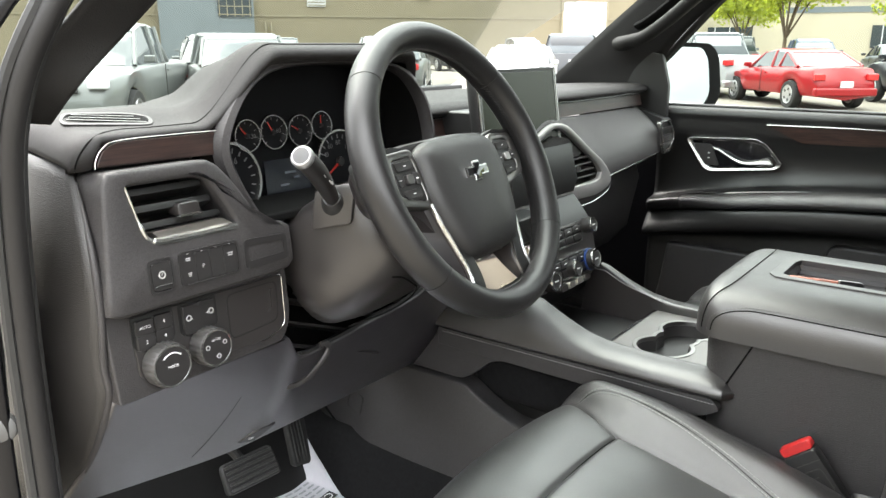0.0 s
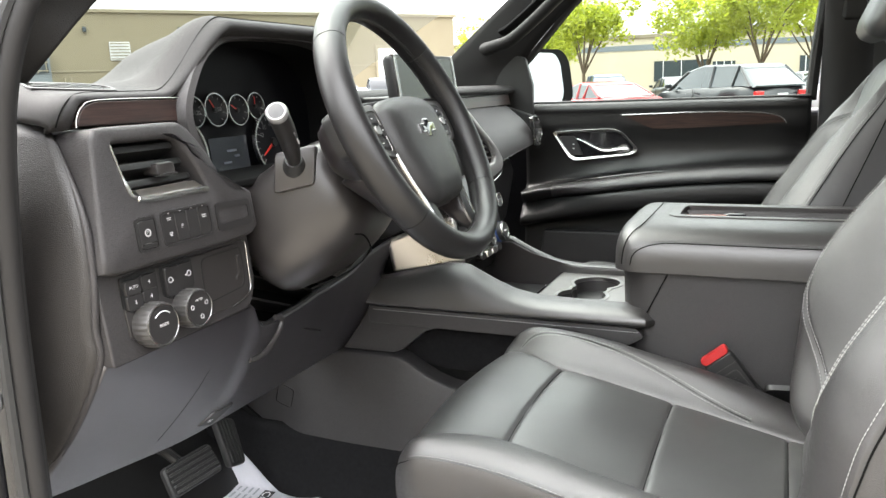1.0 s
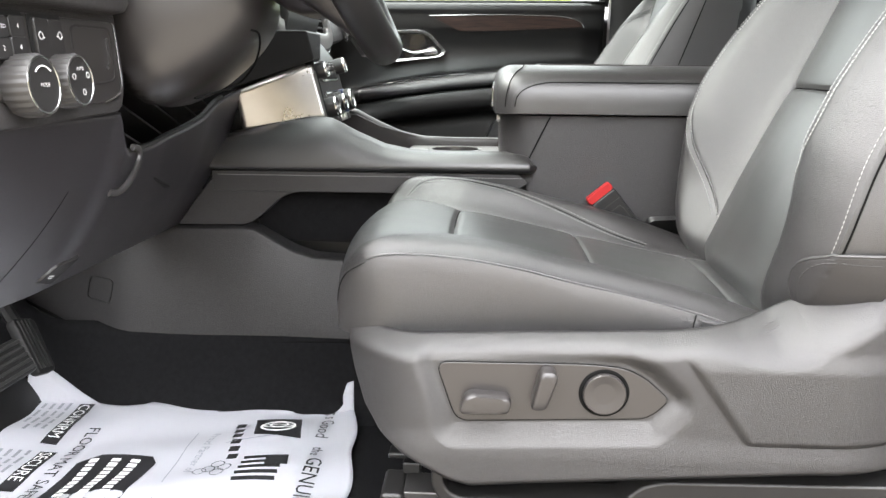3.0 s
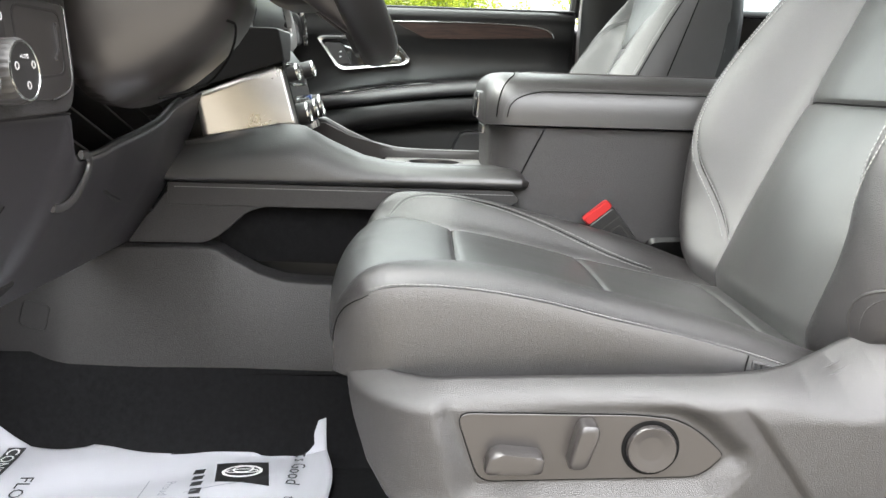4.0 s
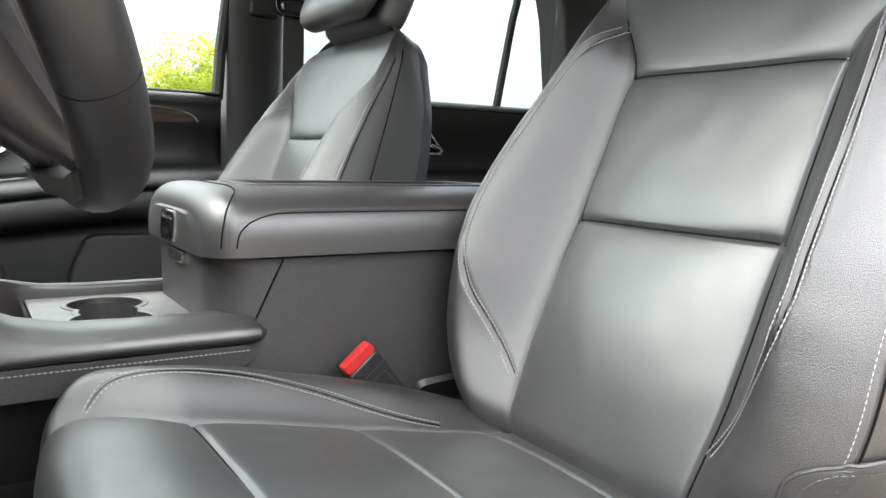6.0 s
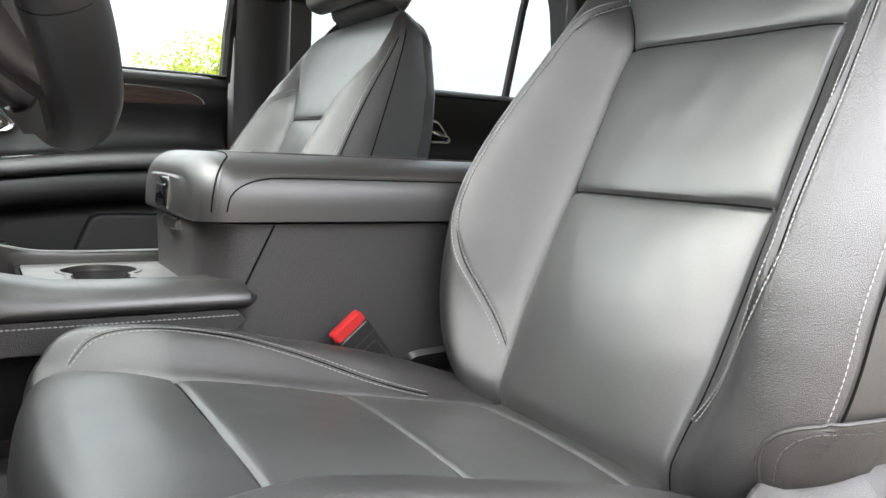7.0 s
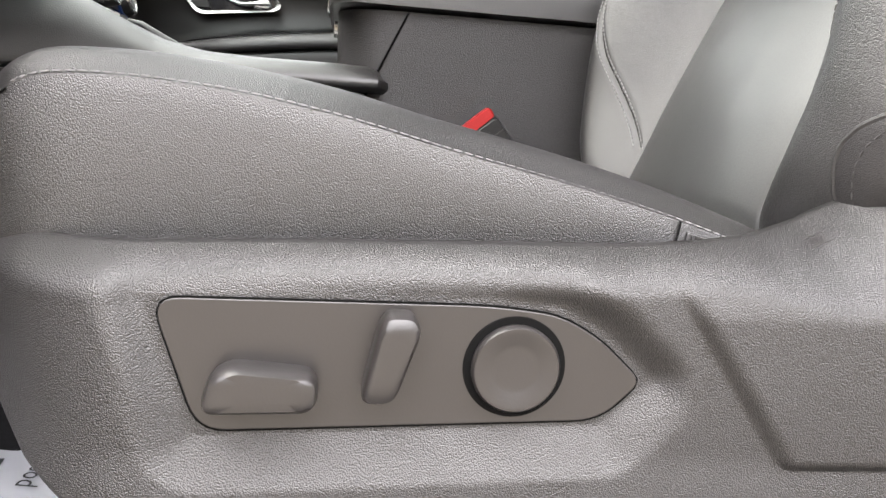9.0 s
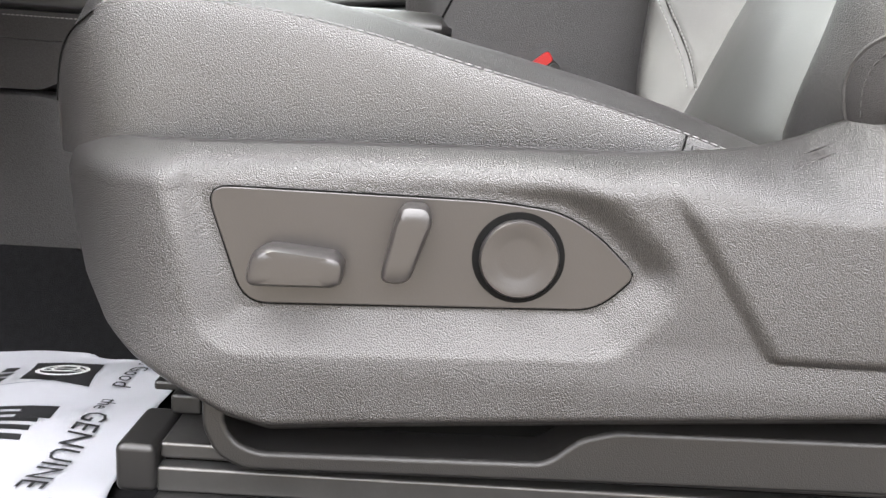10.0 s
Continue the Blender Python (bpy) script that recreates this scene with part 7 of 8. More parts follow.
part("grip", tube(gp, [0.024 - 0.005 * math.sin(math.pi * i / 43) for i in range(44)], 14, flat=0.75), M_PILLAR, gh, "moulded grip")
# dark bar in place of the shade in the hollow behind the grip
part("recess", tube([p + Vector((0.035, 0.020, 0.030)) for p in gp[12:36]], 0.020, 10, flat=0.5), M_SEAM_SHADE, gh, "near-black bar standing in for the shade behind the grip")
strip([(0.374, 0.765, 1.425), (0.386, 0.722, 1.463), (0.452, 0.69, 1.541), (0.53, 0.56, 1.68), (0.60, 0.40, 1.83)],
      [(0.334, 0.775, 1.43), (0.338, 0.745, 1.47), (0.380, 0.695, 1.535), (0.455, 0.55, 1.68), (0.53, 0.38, 1.83)], "pillar_front_near", M_PILLAR, "dark brown-grey windscreen pillar trim", solid=0.02)
seal = cat([(0.322, 0.775, 0.70), (0.322, 0.772, 0.90), (0.322, 0.768, 1.024), (0.318, 0.756, 1.21), (0.314, 0.732, 1.36), (0.318, 0.712, 1.44), (0.338, 0.688, 1.51), (0.385, 0.650, 1.60), (0.46, 0.52, 1.75)], 80)
ds = root("door_seal", (0.32, 0.77, 0.9), "grey rubber weather seal round the open driver doorway", "door seal")
part("seal_bulb", tube(seal, 0.0105, 10), mat("seal_rubber", (0.013, 0.0122, 0.0122), 0.55, spec=0.35, bump=0.15, bump_scale=300), ds, "rubber seal bulb")
part("seal_lip", tube([p + Vector((0.013, 0.006, 0)) for p in seal], 0.0045, 8), M_RUBBER, ds)
part("seal_lip", tube([p + Vector((-0.012, 0.006, 0)) for p in seal], 0.006, 8), M_RUBBER, ds)
M_PAINT_BK = mat("black_body_paint", (0.004, 0.004, 0.005), 0.30, spec=0.25, coat=0.15)
strip([(0.300, 0.79, 0.55), (0.300, 0.785, 1.0), (0.298, 0.77, 1.22), (0.295, 0.745, 1.40), (0.305, 0.71, 1.50), (0.37, 0.66, 1.60), (0.45, 0.52, 1.77)],
           [(0.19, 0.93, 0.55), (0.19, 0.93, 1.0), (0.19, 0.93, 1.22), (0.19, 0.93, 1.40), (0.22, 0.86, 1.52), (0.31, 0.72, 1.63), (0.39, 0.56, 1.80)], "door_jamb", M_PAINT_BK, "glossy black painted door jamb", solid=-0.02)
part("dash_side_fill", loft([[p + Vector((0.006, 0.01, 0)), p + Vector((0.02, 0.10, 0))] for p in seal[8:52]], False), M_PLASTIC, ds, solid=0.004)
cp = root("jamb_plug", (0.300, 0.772, 1.123), "grey round rubber plug in the door jamb", "plug")
part("plug", lathe([(0.0165, -0.004), (0.0165, 0.003), (0.013, 0.006), (0.0005, 0.007)], Matrix.Translation((0.2955, 0.790, 1.120)) @ Vector((-0.75, -0.66, 0)).to_track_quat('Z', 'Y').to_matrix().to_4x4(), 28), mat("plug_grey", (0.07, 0.07, 0.07), 0.55), cp)

M_PIL = mat("pillar_grey", (0.019, 0.0184, 0.0184), 0.6, spec=0.4, bump=0.3, bump_scale=700, bump_kind="grain", var=0.08)
bp = []
for z, x in ((0.70, 1.945), (1.18, 1.945), (1.34, 1.935), (1.55, 1.905), (1.80, 1.84), (1.88, 1.80)):
    bp.append([Vector((x + dx, y + 0.006 * (z - 1.3), z)) for dx, y in ((0.055, 0.012), (0.012, 0.012), (0.0, 0.0), (-0.004, -0.03), (-0.002, -0.07), (0.010, -0.098), (0.06, -0.13))])
thing("pillar_middle", loft(bp, False), M_PIL, "grey plastic pillar trim between the far doors", "pillar", kind="structure", solid=-0.02)
thing("pillar_upper_cover", box(1.908, -0.055, 1.60, 0.03, 0.07, 0.16), M_PIL, "grey plastic belt height cover", "pillar cover", kind="structure", bev=0.01)
sb = root("seat_belt", (1.90, -0.11, 1.2), "black seat belt webbing hanging from the pillar", "seat belt")
part("webbing", loft([[Vector((x, y0, z)), Vector((x - 0.004, y1, z)), Vector((x - 0.0025, y1, z)), Vector((x + 0.0015, y0, z))] for x, y0, y1, z in ((1.86, -0.085, -0.130, 1.56), (1.872, -0.088, -0.135, 1.45), (1.875, -0.088, -0.135, 1.30), (1.885, -0.085, -0.13, 1.10), (1.90, -0.08, -0.12, 0.80))]), mat("belt_webbing", (0.028, 0.028, 0.028), 0.75, stretch=(1, 300, 30), bump=0.6, bump_scale=6), sb, "ribbed black webbing")
part("belt_loop", ring_plate(rounded(rect(0.085, 0.05), 0.018, 4), rounded(rect(0.06, 0.016, 0, -0.004), 0.006, 4), face_frame((1.860, -0.108, 1.545), (0, -1, 0.0), (0.2, 0, 1)), -0.006, 0.006), M_GLOSS, sb, "black belt guide loop", bev=0.003)
part("loop_bolt", lathe([(0.012, 0), (0.011, 0.008), (0.0005, 0.010)], Matrix.Translation((1.858, -0.085, 1.578)) @ Matrix.Rotation(radians(-90), 4, 'Y'), 16), M_CHROME, sb)

# ---- far rear door, quarter and roof ----
rd = root("rear_passenger_door", (1.97, -0.5, 0.8), "black rear passenger door panel with a chrome handle", "car door", "far side doors")
r_prof = [(2.00, 1.372), (1.965, 1.368), (1.950, 1.352), (1.955, 1.30), (1.975, 1.24), (1.97, 1.19), (1.91, 1.165), (1.89, 1.14), (1.905, 1.10), (1.95, 1.07), (1.95, 0.70)]
part("door_panel", loft([cat([Vector((x, y, z)) for x, z in r_prof], 40) for y in [-0.145 - 0.83 * i / 20 for i in range(21)]], False), mat("rear_door_skin", (0.007, 0.007, 0.007), 0.55, spec=0.3), rd, "black rear door panel", solid=-0.02)
part("sill_line", tube([(1.949, -0.15 - 0.8 * i / 10, 1.355) for i in range(11)], 0.003, 6), M_GLOSS, rd)
RH = face_frame((1.955, -0.50, 1.263), (0, -1, 0), (0, 0, 1))
rh_o = rounded([(-0.062, 0.034), (-0.050, -0.020), (-0.036, -0.030), (0.056, -0.030), (0.062, -0.020), (0.02, 0.028)], 0.012, 4)
part("handle_ring", ring_plate(rh_o, [(p[0] * 0.88, p[1] * 0.82) for p in rh_o], RH, -0.008, 0.005), M_CHROME, rd, "chrome handle surround")
part("door_handle", tube(cat([RH @ Vector(q) for q in ((-0.02, 0.01, 0.002), (0.02, -0.006, 0.008), (0.048, -0.014, 0.006))], 16), [0.004 + 0.004 * i / 15 for i in range(16)], 8), M_CHROME, rd, "chrome door handle")
part("window_divider", tube([(1.985, -0.752, 1.36), (1.94, -0.765, 1.60), (1.88, -0.775, 1.80)], 0.011, 8), M_RUBBER, rd, "black window divider bar")
part("window_frame", tube([(1.985, -0.15, 1.375), (1.93, -0.15, 1.62), (1.86, -0.16, 1.81), (1.86, -0.5, 1.82), (1.86, -0.86, 1.80), (1.91, -0.92, 1.66), (1.985, -0.955, 1.375)], 0.013, 8), M_RUBBER, rd, "black window frame")
pane("window_pane", ((1.99, -0.15, 1.37), (1.865, -0.16, 1.81), (1.865, -0.86, 1.80), (1.99, -0.95, 1.37)), (1.0, -0.5, 1.5), rd, "dark-tinted rear window pane", M_TINT)
thing("pillar_rear", prism([(-0.93, 0.7), (-0.93, 1.38), (-0.90, 1.62), (-0.83, 1.88), (-1.20, 1.88), (-1.20, 0.7)], 'x', 1.88, 2.0), M_BLACK, "dark rear pillar trim", "pillar", kind="structure", bev=0.01)
thing("quarter_far", box(1.98, -1.6, 1.03, 0.06, 0.8, 0.68), M_BLACK, "dark rear quarter trim", "trim", kind="structure", bev=0.01)
roof = []
for y, z in ((0.42, 1.875), (0.1, 1.925), (-0.6, 1.94), (-1.6, 1.92), (-2.0, 1.88)):
    roof.append([Vector((1.13 + 0.75 * t, y, z - 0.10 * abs(t) ** 4)) for t in [-1 + i / 10 for i in range(21)]])
thing("ceiling", loft(roof, False), M_CLOTH, "grey cloth headliner", "headliner", kind="structure", solid=-0.05)
thing("firewall", prism([(0.95, 0.60), (1.25, 0.95), (1.36, 1.35), (1.42, 1.35), (1.42, 0.60)], 'x', 0.30, 2.0), M_BLACK, "black firewall behind the dash", "firewall", kind="structure")
# windscreen
tagged(pane("windscreen", ((0.40, 1.42, 1.37), (1.90, 1.42, 1.37), (1.78, 0.42, 1.88), (0.58, 0.42, 1.88)), (1.1, 0.3, 1.2)), "clear laminated windscreen", "windscreen", kind="structure")
thing("cowl", box(1.15, 1.43, 1.365, 1.62, 0.06, 0.03), M_RUBBER, "black cowl strip below the windscreen", "cowl", kind="structure", bev=0.005)
bonnet = []
for i in range(13):
    y = 1.45 + 1.25 * i / 12
    bonnet.append([Vector((1.15 + 0.86 * t, y, 1.335 - 0.13 * (i / 12) ** 2 + 0.02 * (abs(t) > 0.55) - 0.10 * abs(t) ** 6)) for t in [-1 + k / 12 for k in range(25)]])
thing("bonnet", loft(bonnet, False), M_PAINT_BK, "glossy black bonnet beyond the windscreen", "bonnet", kind="structure", solid=-0.03)
thing("body_side_far", prism([(-2.0, 0.45), (2.6, 0.45), (2.6, 1.1), (1.5, 1.30), (-2.0, 1.34)], 'x', 2.0, 2.06), M_PAINT_BK, "glossy black outer body side", "car body", kind="structure", bev=0.02)
thing("body_side_near", prism([(-2.0, 0.45), (-0.78, 0.45), (-0.78, 1.34), (-2.0, 1.34)], 'x', 0.26, 0.32), M_PAINT_BK, "glossy black outer body side behind the driver door", "car body", kind="structure", bev=0.02)
thing("pillar_near", prism([(-0.80, 1.30), (-0.66, 1.30), (-0.62, 1.88), (-0.76, 1.90)], 'x', 0.34, 0.44), M_PIL, "dark pillar behind the driver doorway", "pillar", kind="structure", bev=0.01)
thing("tailgate", box(1.15, -2.03, 0.95, 1.75, 0.06, 0.95), M_PAINT_BK, "glossy black tailgate closing the cabin", "tailgate", kind="structure", bev=0.02)
tagged(pane("window_near", ((0.32, -2.0, 1.34), (0.32, -0.80, 1.34), (0.46, -0.76, 1.84), (0.46, -2.0, 1.84)), (1.0, -1.2, 1.5), None, "", M_TINT), "dark-tinted rear side window", "window", kind="structure")
tagged(pane("window_back", ((0.40, -2.03, 1.42), (1.90, -2.03, 1.42), (1.78, -1.98, 1.86), (0.52, -1.98, 1.86)), (1.0, -1.0, 1.5), None, "", M_TINT), "dark-tinted rear window", "window", kind="structure")
thing("sill_near", prism([(0.30, 0.52), (0.30, 0.72), (0.36, 0.745), (0.44, 0.745), (0.445, 0.66), (0.445, 0.52)], 'y', -0.6, 0.80), M_PLASTIC, "grey plastic door sill trim", "door sill", kind="structure", bev=0.006)

# ---- floor, paper mat and pedals ----
def floor_z(x, y):
    z = 0.655 + 0.10 * smooth(0.895, 0.955, x) + 0.035 * smooth(0.930, 0.958, x) + 0.30 * smooth(0.98, 1.25, y) ** 1.4
    return z + 0.0015 * math.sin(21 * x + 9 * y) * math.sin(13 * y)


thing("floor", grid(lambda u, v: (0.44 + 0.52 * u, -0.5 + 1.75 * v, floor_z(0.44 + 0.52 * u, -0.5 + 1.75 * v)), 40, 90), M_CARPET, "dark grey carpeted footwell floor", "floor", kind="structure", solid=0.03)
thing("floor_far", box(1.62, 0.2, 0.66, 0.66, 2.4, 0.04), M_CARPET, "dark grey carpet on the passenger side", "floor", kind="structure")
thing("floor_rear", box(1.15, -1.3, 0.70, 1.7, 1.4, 0.05), M_CARPET, "dark grey carpet in the rear", "floor", kind="structure")

P_RIGHT = [(0.50, 0.926), (0.545, 0.924), (0.60, 0.918), (0.645, 0.9135), (0.70, 0.9125), (0.768, 0.909), (0.84, 0.910), (0.88, 0.899), (0.94, 0.911), (1.0, 0.925), (1.12, 0.945)]

def paper_pt(u, v):
    """u from the door side to the tunnel, v from the seat to the pedals."""
    y = 0.500 + 0.54 * v
    xr = soft(y, P_RIGHT)
    xl = 0.50 + 0.03 * math.sin(5 * v) + 0.02 * v
    x = xl + (xr - xl) * u
    y2 = y + (0.036 * u * u - 0.008 + 0.003 * math.sin(21 * u)) * (1 - v) ** 5
    wave = 0.0035 * math.sin(17 * x + 12 * y) + 0.0030 * math.sin(31 * y - 8 * x + 1) + 0.002 * math.sin(55 * x + 20 * y)
    edge = 0.003 * smooth(0.85, 1.0, u) * (0.5 + 0.5 * math.sin(14 * y + 1)) + 0.003 * (1 - smooth(0.0, 0.1, v)) * (0.5 + 0.5 * math.sin(22 * u))
    return Vector((x, y2, max(0.670, floor_z(x, y2) + 0.0045) + wave + edge))


pm = root("paper_floor_mat", (0.72, 0.8, 0.66), "white printed paper floor mat, creased, lying in the footwell", "paper mat")
part("paper_sheet", grid(paper_pt, 70, 90), M_PAPER, pm, "white creased paper sheet", solid=0.0006)


def paper_z(x, y):
    v = max(0.0, min(1.0, (y - 0.500) / 0.54))
    yy = 0.5 + 0.54 * v
    xr, xl = soft(yy, P_RIGHT), 0.50 + 0.03 * math.sin(5 * v) + 0.02 * v
    return paper_pt(max(0.0, min(1.0, (x - xl) / (xr - xl))), v).z


def drape(ob, up):
    """Lay a flat print on the paper's waves."""
    for vtx in ob.data.vertices:
        vtx.co.z += paper_z(vtx.co.x, vtx.co.y) + up - 0.7
    return ob


def print_poly(pts, mtl, name, up=0.0012, cuts=0):
    bm = bmesh.new()
    f = bm.faces.new([bm.verts.new((x, y, 0.7)) for x, y in pts])
    bmesh.ops.triangulate(bm, faces=[f])
    bmesh.ops.subdivide_edges(bm, edges=bm.edges, cuts=4, use_grid_fill=True)
    return drape(part(name, bm, mtl, pm), up)


def print_text(t, size, x, y, mtl=M_INK, up=0.0026, turn=0.0, bold=0.0, narrow=1.0):
    # reads towards the door, its top to the seat
    m = Matrix.Translation((x, y, 0.7)) @ Matrix.Rotation(math.pi + radians(turn), 4, 'Z') @ Matrix.Diagonal((narrow, 1, 1, 1))
    return drape(words(t, size, m, mtl, pm, "print", 'LEFT'), up)


def band_poly(x0, x1, y0, y1):
    return [(x0, y0), (x1, y0), (x1, y1), (x0, y1)]


# dark boxes with reversed words, headline, small print as bars
print_poly(band_poly(0.904, 0.790, 0.930, 0.954), M_INK, "print_box")
print_text("CONFIRM", 0.024, 0.899, 0.942, M_WHITE, 0.0034, narrow=0.92)
print_poly(band_poly(0.772, 0.668, 0.918, 0.942), M_INK, "print_box")
print_text("SECURE", 0.0245, 0.767, 0.930, M_WHITE, 0.0034, narrow=0.92)
print_text("FLOOR MAT SAFETY", 0.0245, 0.831, 0.893, narrow=0.95)
for i, (w, x0) in enumerate(((0.080, 0.905), (0.070, 0.903), (0.075, 0.90), (0.055, 0.898))):
    yy = 0.966 + 0.012 * i
    xx = x0
    while xx > x0 - w:
        L = random.uniform(0.010, 0.022)
        print_poly(band_poly(xx, xx - L, yy, yy + 0.0045), mat("faint_ink", (0.22, 0.23, 0.25), 0.7) if i == 0 and xx == x0 else bpy.data.materials["faint_ink"], "print_bar")
        xx -= L + 0.005
for i, (w, x0) in enumerate(((0.085, 0.772), (0.080, 0.770), (0.080, 0.768), (0.06, 0.766))):
    yy = 0.954 + 0.012 * i
    xx = x0
    while xx > x0 - w:
        L = random.uniform(0.010, 0.022)
        print_poly(band_poly(xx, xx - L, yy, yy + 0.0045), bpy.data.materials["faint_ink"], "print_bar")
        xx -= L + 0.005
# the maker's block: a dark square with a pale ring, and a plain bar for its name
print_poly([(0.884, 0.602), (0.878, 0.669), (0.820, 0.657), (0.814, 0.588)], M_INK, "print_box")
ring_c = (0.849, 0.629)


def print_ring(cx, cy, rx, ry, w, mtl, up):
    bm = bmesh.new()
    n = 32
    a = [bm.verts.new((cx + rx * math.cos(2 * math.pi * i / n), cy + ry * math.sin(2 * math.pi * i / n), 0.7)) for i in range(n)]
    b = [bm.verts.new((cx + (rx - w) * math.cos(2 * math.pi * i / n), cy + (ry - w) * math.sin(2 * math.pi * i / n), 0.7)) for i in range(n)]
    for i in range(n):
        bm.faces.new((a[i], a[(i + 1) % n], b[(i + 1) % n], b[i]))
    return drape(part("print_ring", bm, mtl, pm), up)


print_ring(*ring_c, 0.021, 0.026, 0.004, M_WHITE, 0.0024)
print_ring(*ring_c, 0.008, 0.022, 0.003, M_WHITE, 0.0024)
print_ring(ring_c[0] + 0.006, ring_c[1], 0.012, 0.014, 0.003, M_WHITE, 0.0024)
for i in range(6):
    print_poly(band_poly(0.866 - 0.0195 * i, 0.853 - 0.0195 * i, 0.680 - 0.0036 * i, 0.694 - 0.0036 * i), M_INK, "print_bar")
print_text("It's Good", 0.0265, 0.915, 0.561, narrow=0.95)
print_text("the", 0.021, 0.795, 0.559, narrow=0.95)
print_text("GENUINE", 0.030, 0.762, 0.556, narrow=1.0)
print_text("Proud Partner of", 0.017, 0.835, 0.715, bpy.data.materials["faint_ink"])
print_poly([(0.842, 0.745), (0.842, 0.7465), (0.60, 0.731), (0.60, 0.7295)], bpy.data.materials["faint_ink"], "print_line")
print_poly([(0.800, 0.690), (0.7985, 0.690), (0.818, 0.62), (0.8195, 0.62)], bpy.data.materials["faint_ink"], "print_line")
# striped flag shape and rings beside it
for i in range(5):
    print_poly([(0.765 - 0.014 * i, 0.597), (0.757 - 0.014 * i, 0.595), (0.752 - 0.014 * i, 0.650), (0.760 - 0.014 * i, 0.652)], M_INK, "print_bar")
print_poly([(0.767, 0.593), (0.738, 0.588), (0.735, 0.618), (0.763, 0.622)], M_INK, "print_box")
for cx, cy in ((0.742, 0.682), (0.728, 0.690), (0.718, 0.676), (0.732, 0.670), (0.722, 0.700)):
    print_ring(cx, cy, 0.009, 0.009, 0.0012, M_INK, 0.0016)
# dark tag shape with white words
print_poly([(0.755, 0.775), (0.755, 0.845), (0.735, 0.870), (0.560, 0.880), (0.56, 0.772), (0.74, 0.765)], M_INK, "print_box")
for i, (yy, w) in enumerate(((0.786, 0.11), (0.812, 0.14), (0.842, 0.12))):
    xx = 0.742
    while xx > 0.742 - w:
        L = random.uniform(0.005, 0.010)
        print_poly(band_poly(xx, xx - L, yy, yy + 0.012), M_WHITE, "print_bar", 0.0024)
        xx -= L + 0.003

# pedals
bp_ = root("brake_pedal", (0.725, 0.96, 0.80), "black ribbed rubber brake pedal on a steel arm", "pedal")
PD = face_frame((0.727, 0.957, 0.803), (0.985, -0.16, 0.06), (0.10, 0.50, 0.86))
part("pedal_pad", raised(rounded([(-0.052, -0.026), (0.050, -0.026), (0.047, 0.026), (-0.048, 0.026)], 0.010, 4), PD, ((-0.010, 0.05), (-0.006, 0.0), (0.004, 0.0), (0.007, 0.05))), M_RUBBER, bp_, "black rubber pad")
for i in range(5):
    part("pad_rib", box(0, -0.019 + 0.0095 * i, 0.008, 0.088, 0.0045, 0.008, PD), mat("rib_rubber", (0.035, 0.034, 0.033), 0.5) if i == 0 else bpy.data.materials["rib_rubber"], bp_, bev=0.0012)
part("pedal_arm", tube(cat([PD @ Vector((0, 0.0, -0.008)), PD @ Vector((-0.01, 0.05, -0.03)), (0.66, 1.08, 0.92), (0.64, 1.14, 1.02)], 14), 0.009, 8), M_BLACK, bp_)
ap = root("accelerator_pedal", (0.87, 1.0, 0.78), "black ribbed accelerator pedal", "pedal")
AP = face_frame((0.868, 0.998, 0.782), (0.97, -0.10, -0.20), (0.16, 0.50, 0.85))
part("pedal_pad", raised(rounded([(-0.018, -0.046), (0.020, -0.046), (0.026, 0.040), (-0.018, 0.046)], 0.008, 4), AP, ((-0.010, 0.05), (-0.006, 0.0), (0.003, 0.0), (0.005, 0.05))), M_RUBBER, ap, "black rubber pad")
for i in range(4):
    part("pad_rib", box(-0.010 + 0.0075 * i, 0.0, 0.0055, 0.003, 0.078, 0.004, AP), M_RUBBER, ap, bev=0.001)
part("pedal_arm", tube([AP @ Vector((0, 0.03, -0.006)), (0.90, 1.10, 0.92)], 0.010, 8), M_BLACK, ap)
cab = root("under_dash_cable", (0.6, 0.95, 0.93), "black cable hanging under the knee panel", "cable")
part("cable", tube(cat([(0.50, 0.90, 0.935), (0.60, 0.93, 0.915), (0.68, 0.96, 0.90), (0.76, 1.02, 0.93)], 24), 0.004, 8), M_RUBBER, cab)


# ---- outside: lot, buildings, cars, trees ----
thing("ground", box(0, 0, -0.05, 3000, 3000, 0.1), M_CONCRETE, "pale concrete parking lot", "ground", kind="structure")


def wall_frame(azimuth, dist):
    """x along the wall to the right, y up, z towards the viewer."""
    a = radians(azimuth)
    n = Vector((math.sin(a), math.cos(a), 0))
    u = Vector((math.cos(a), -math.sin(a), 0))
    o = n * dist
    return Matrix(((u.x, 0, -n.x, o.x), (u.y, 0, -n.y, o.y), (0, 1, 0, 0), (0, 0, 0, 1)))


M_TRIMLINE = mat("stucco_band", (0.19, 0.167, 0.114), 0.9, var=0.05, var_scale=0.5)
M_ROLLUP = mat("white_door", (0.48, 0.49, 0.50), 0.6, stretch=(1, 1, 1), var=0.04, var_scale=2)
M_GREY = mat("grey_panel", (0.12, 0.14, 0.15), 0.6, var=0.06, var_scale=1)
M_DARKWIN = mat("dark_window", (0.03, 0.04, 0.045), 0.15)
W1 = wall_frame(35, 58.8)
b1 = root("warehouse", (30, 48, 0), "long tan stucco warehouse with a white roll-up door", "building", "buildings")
part("wall", box(-31.6, 3.7, -8, 137, 7.4, 16, W1), M_STUCCO, b1, "tan stucco wall")
part("parapet", box(-31.6, 7.45, -0.1, 137.4, 0.22, 0.5, W1), M_TRIMLINE, b1, "parapet coping")
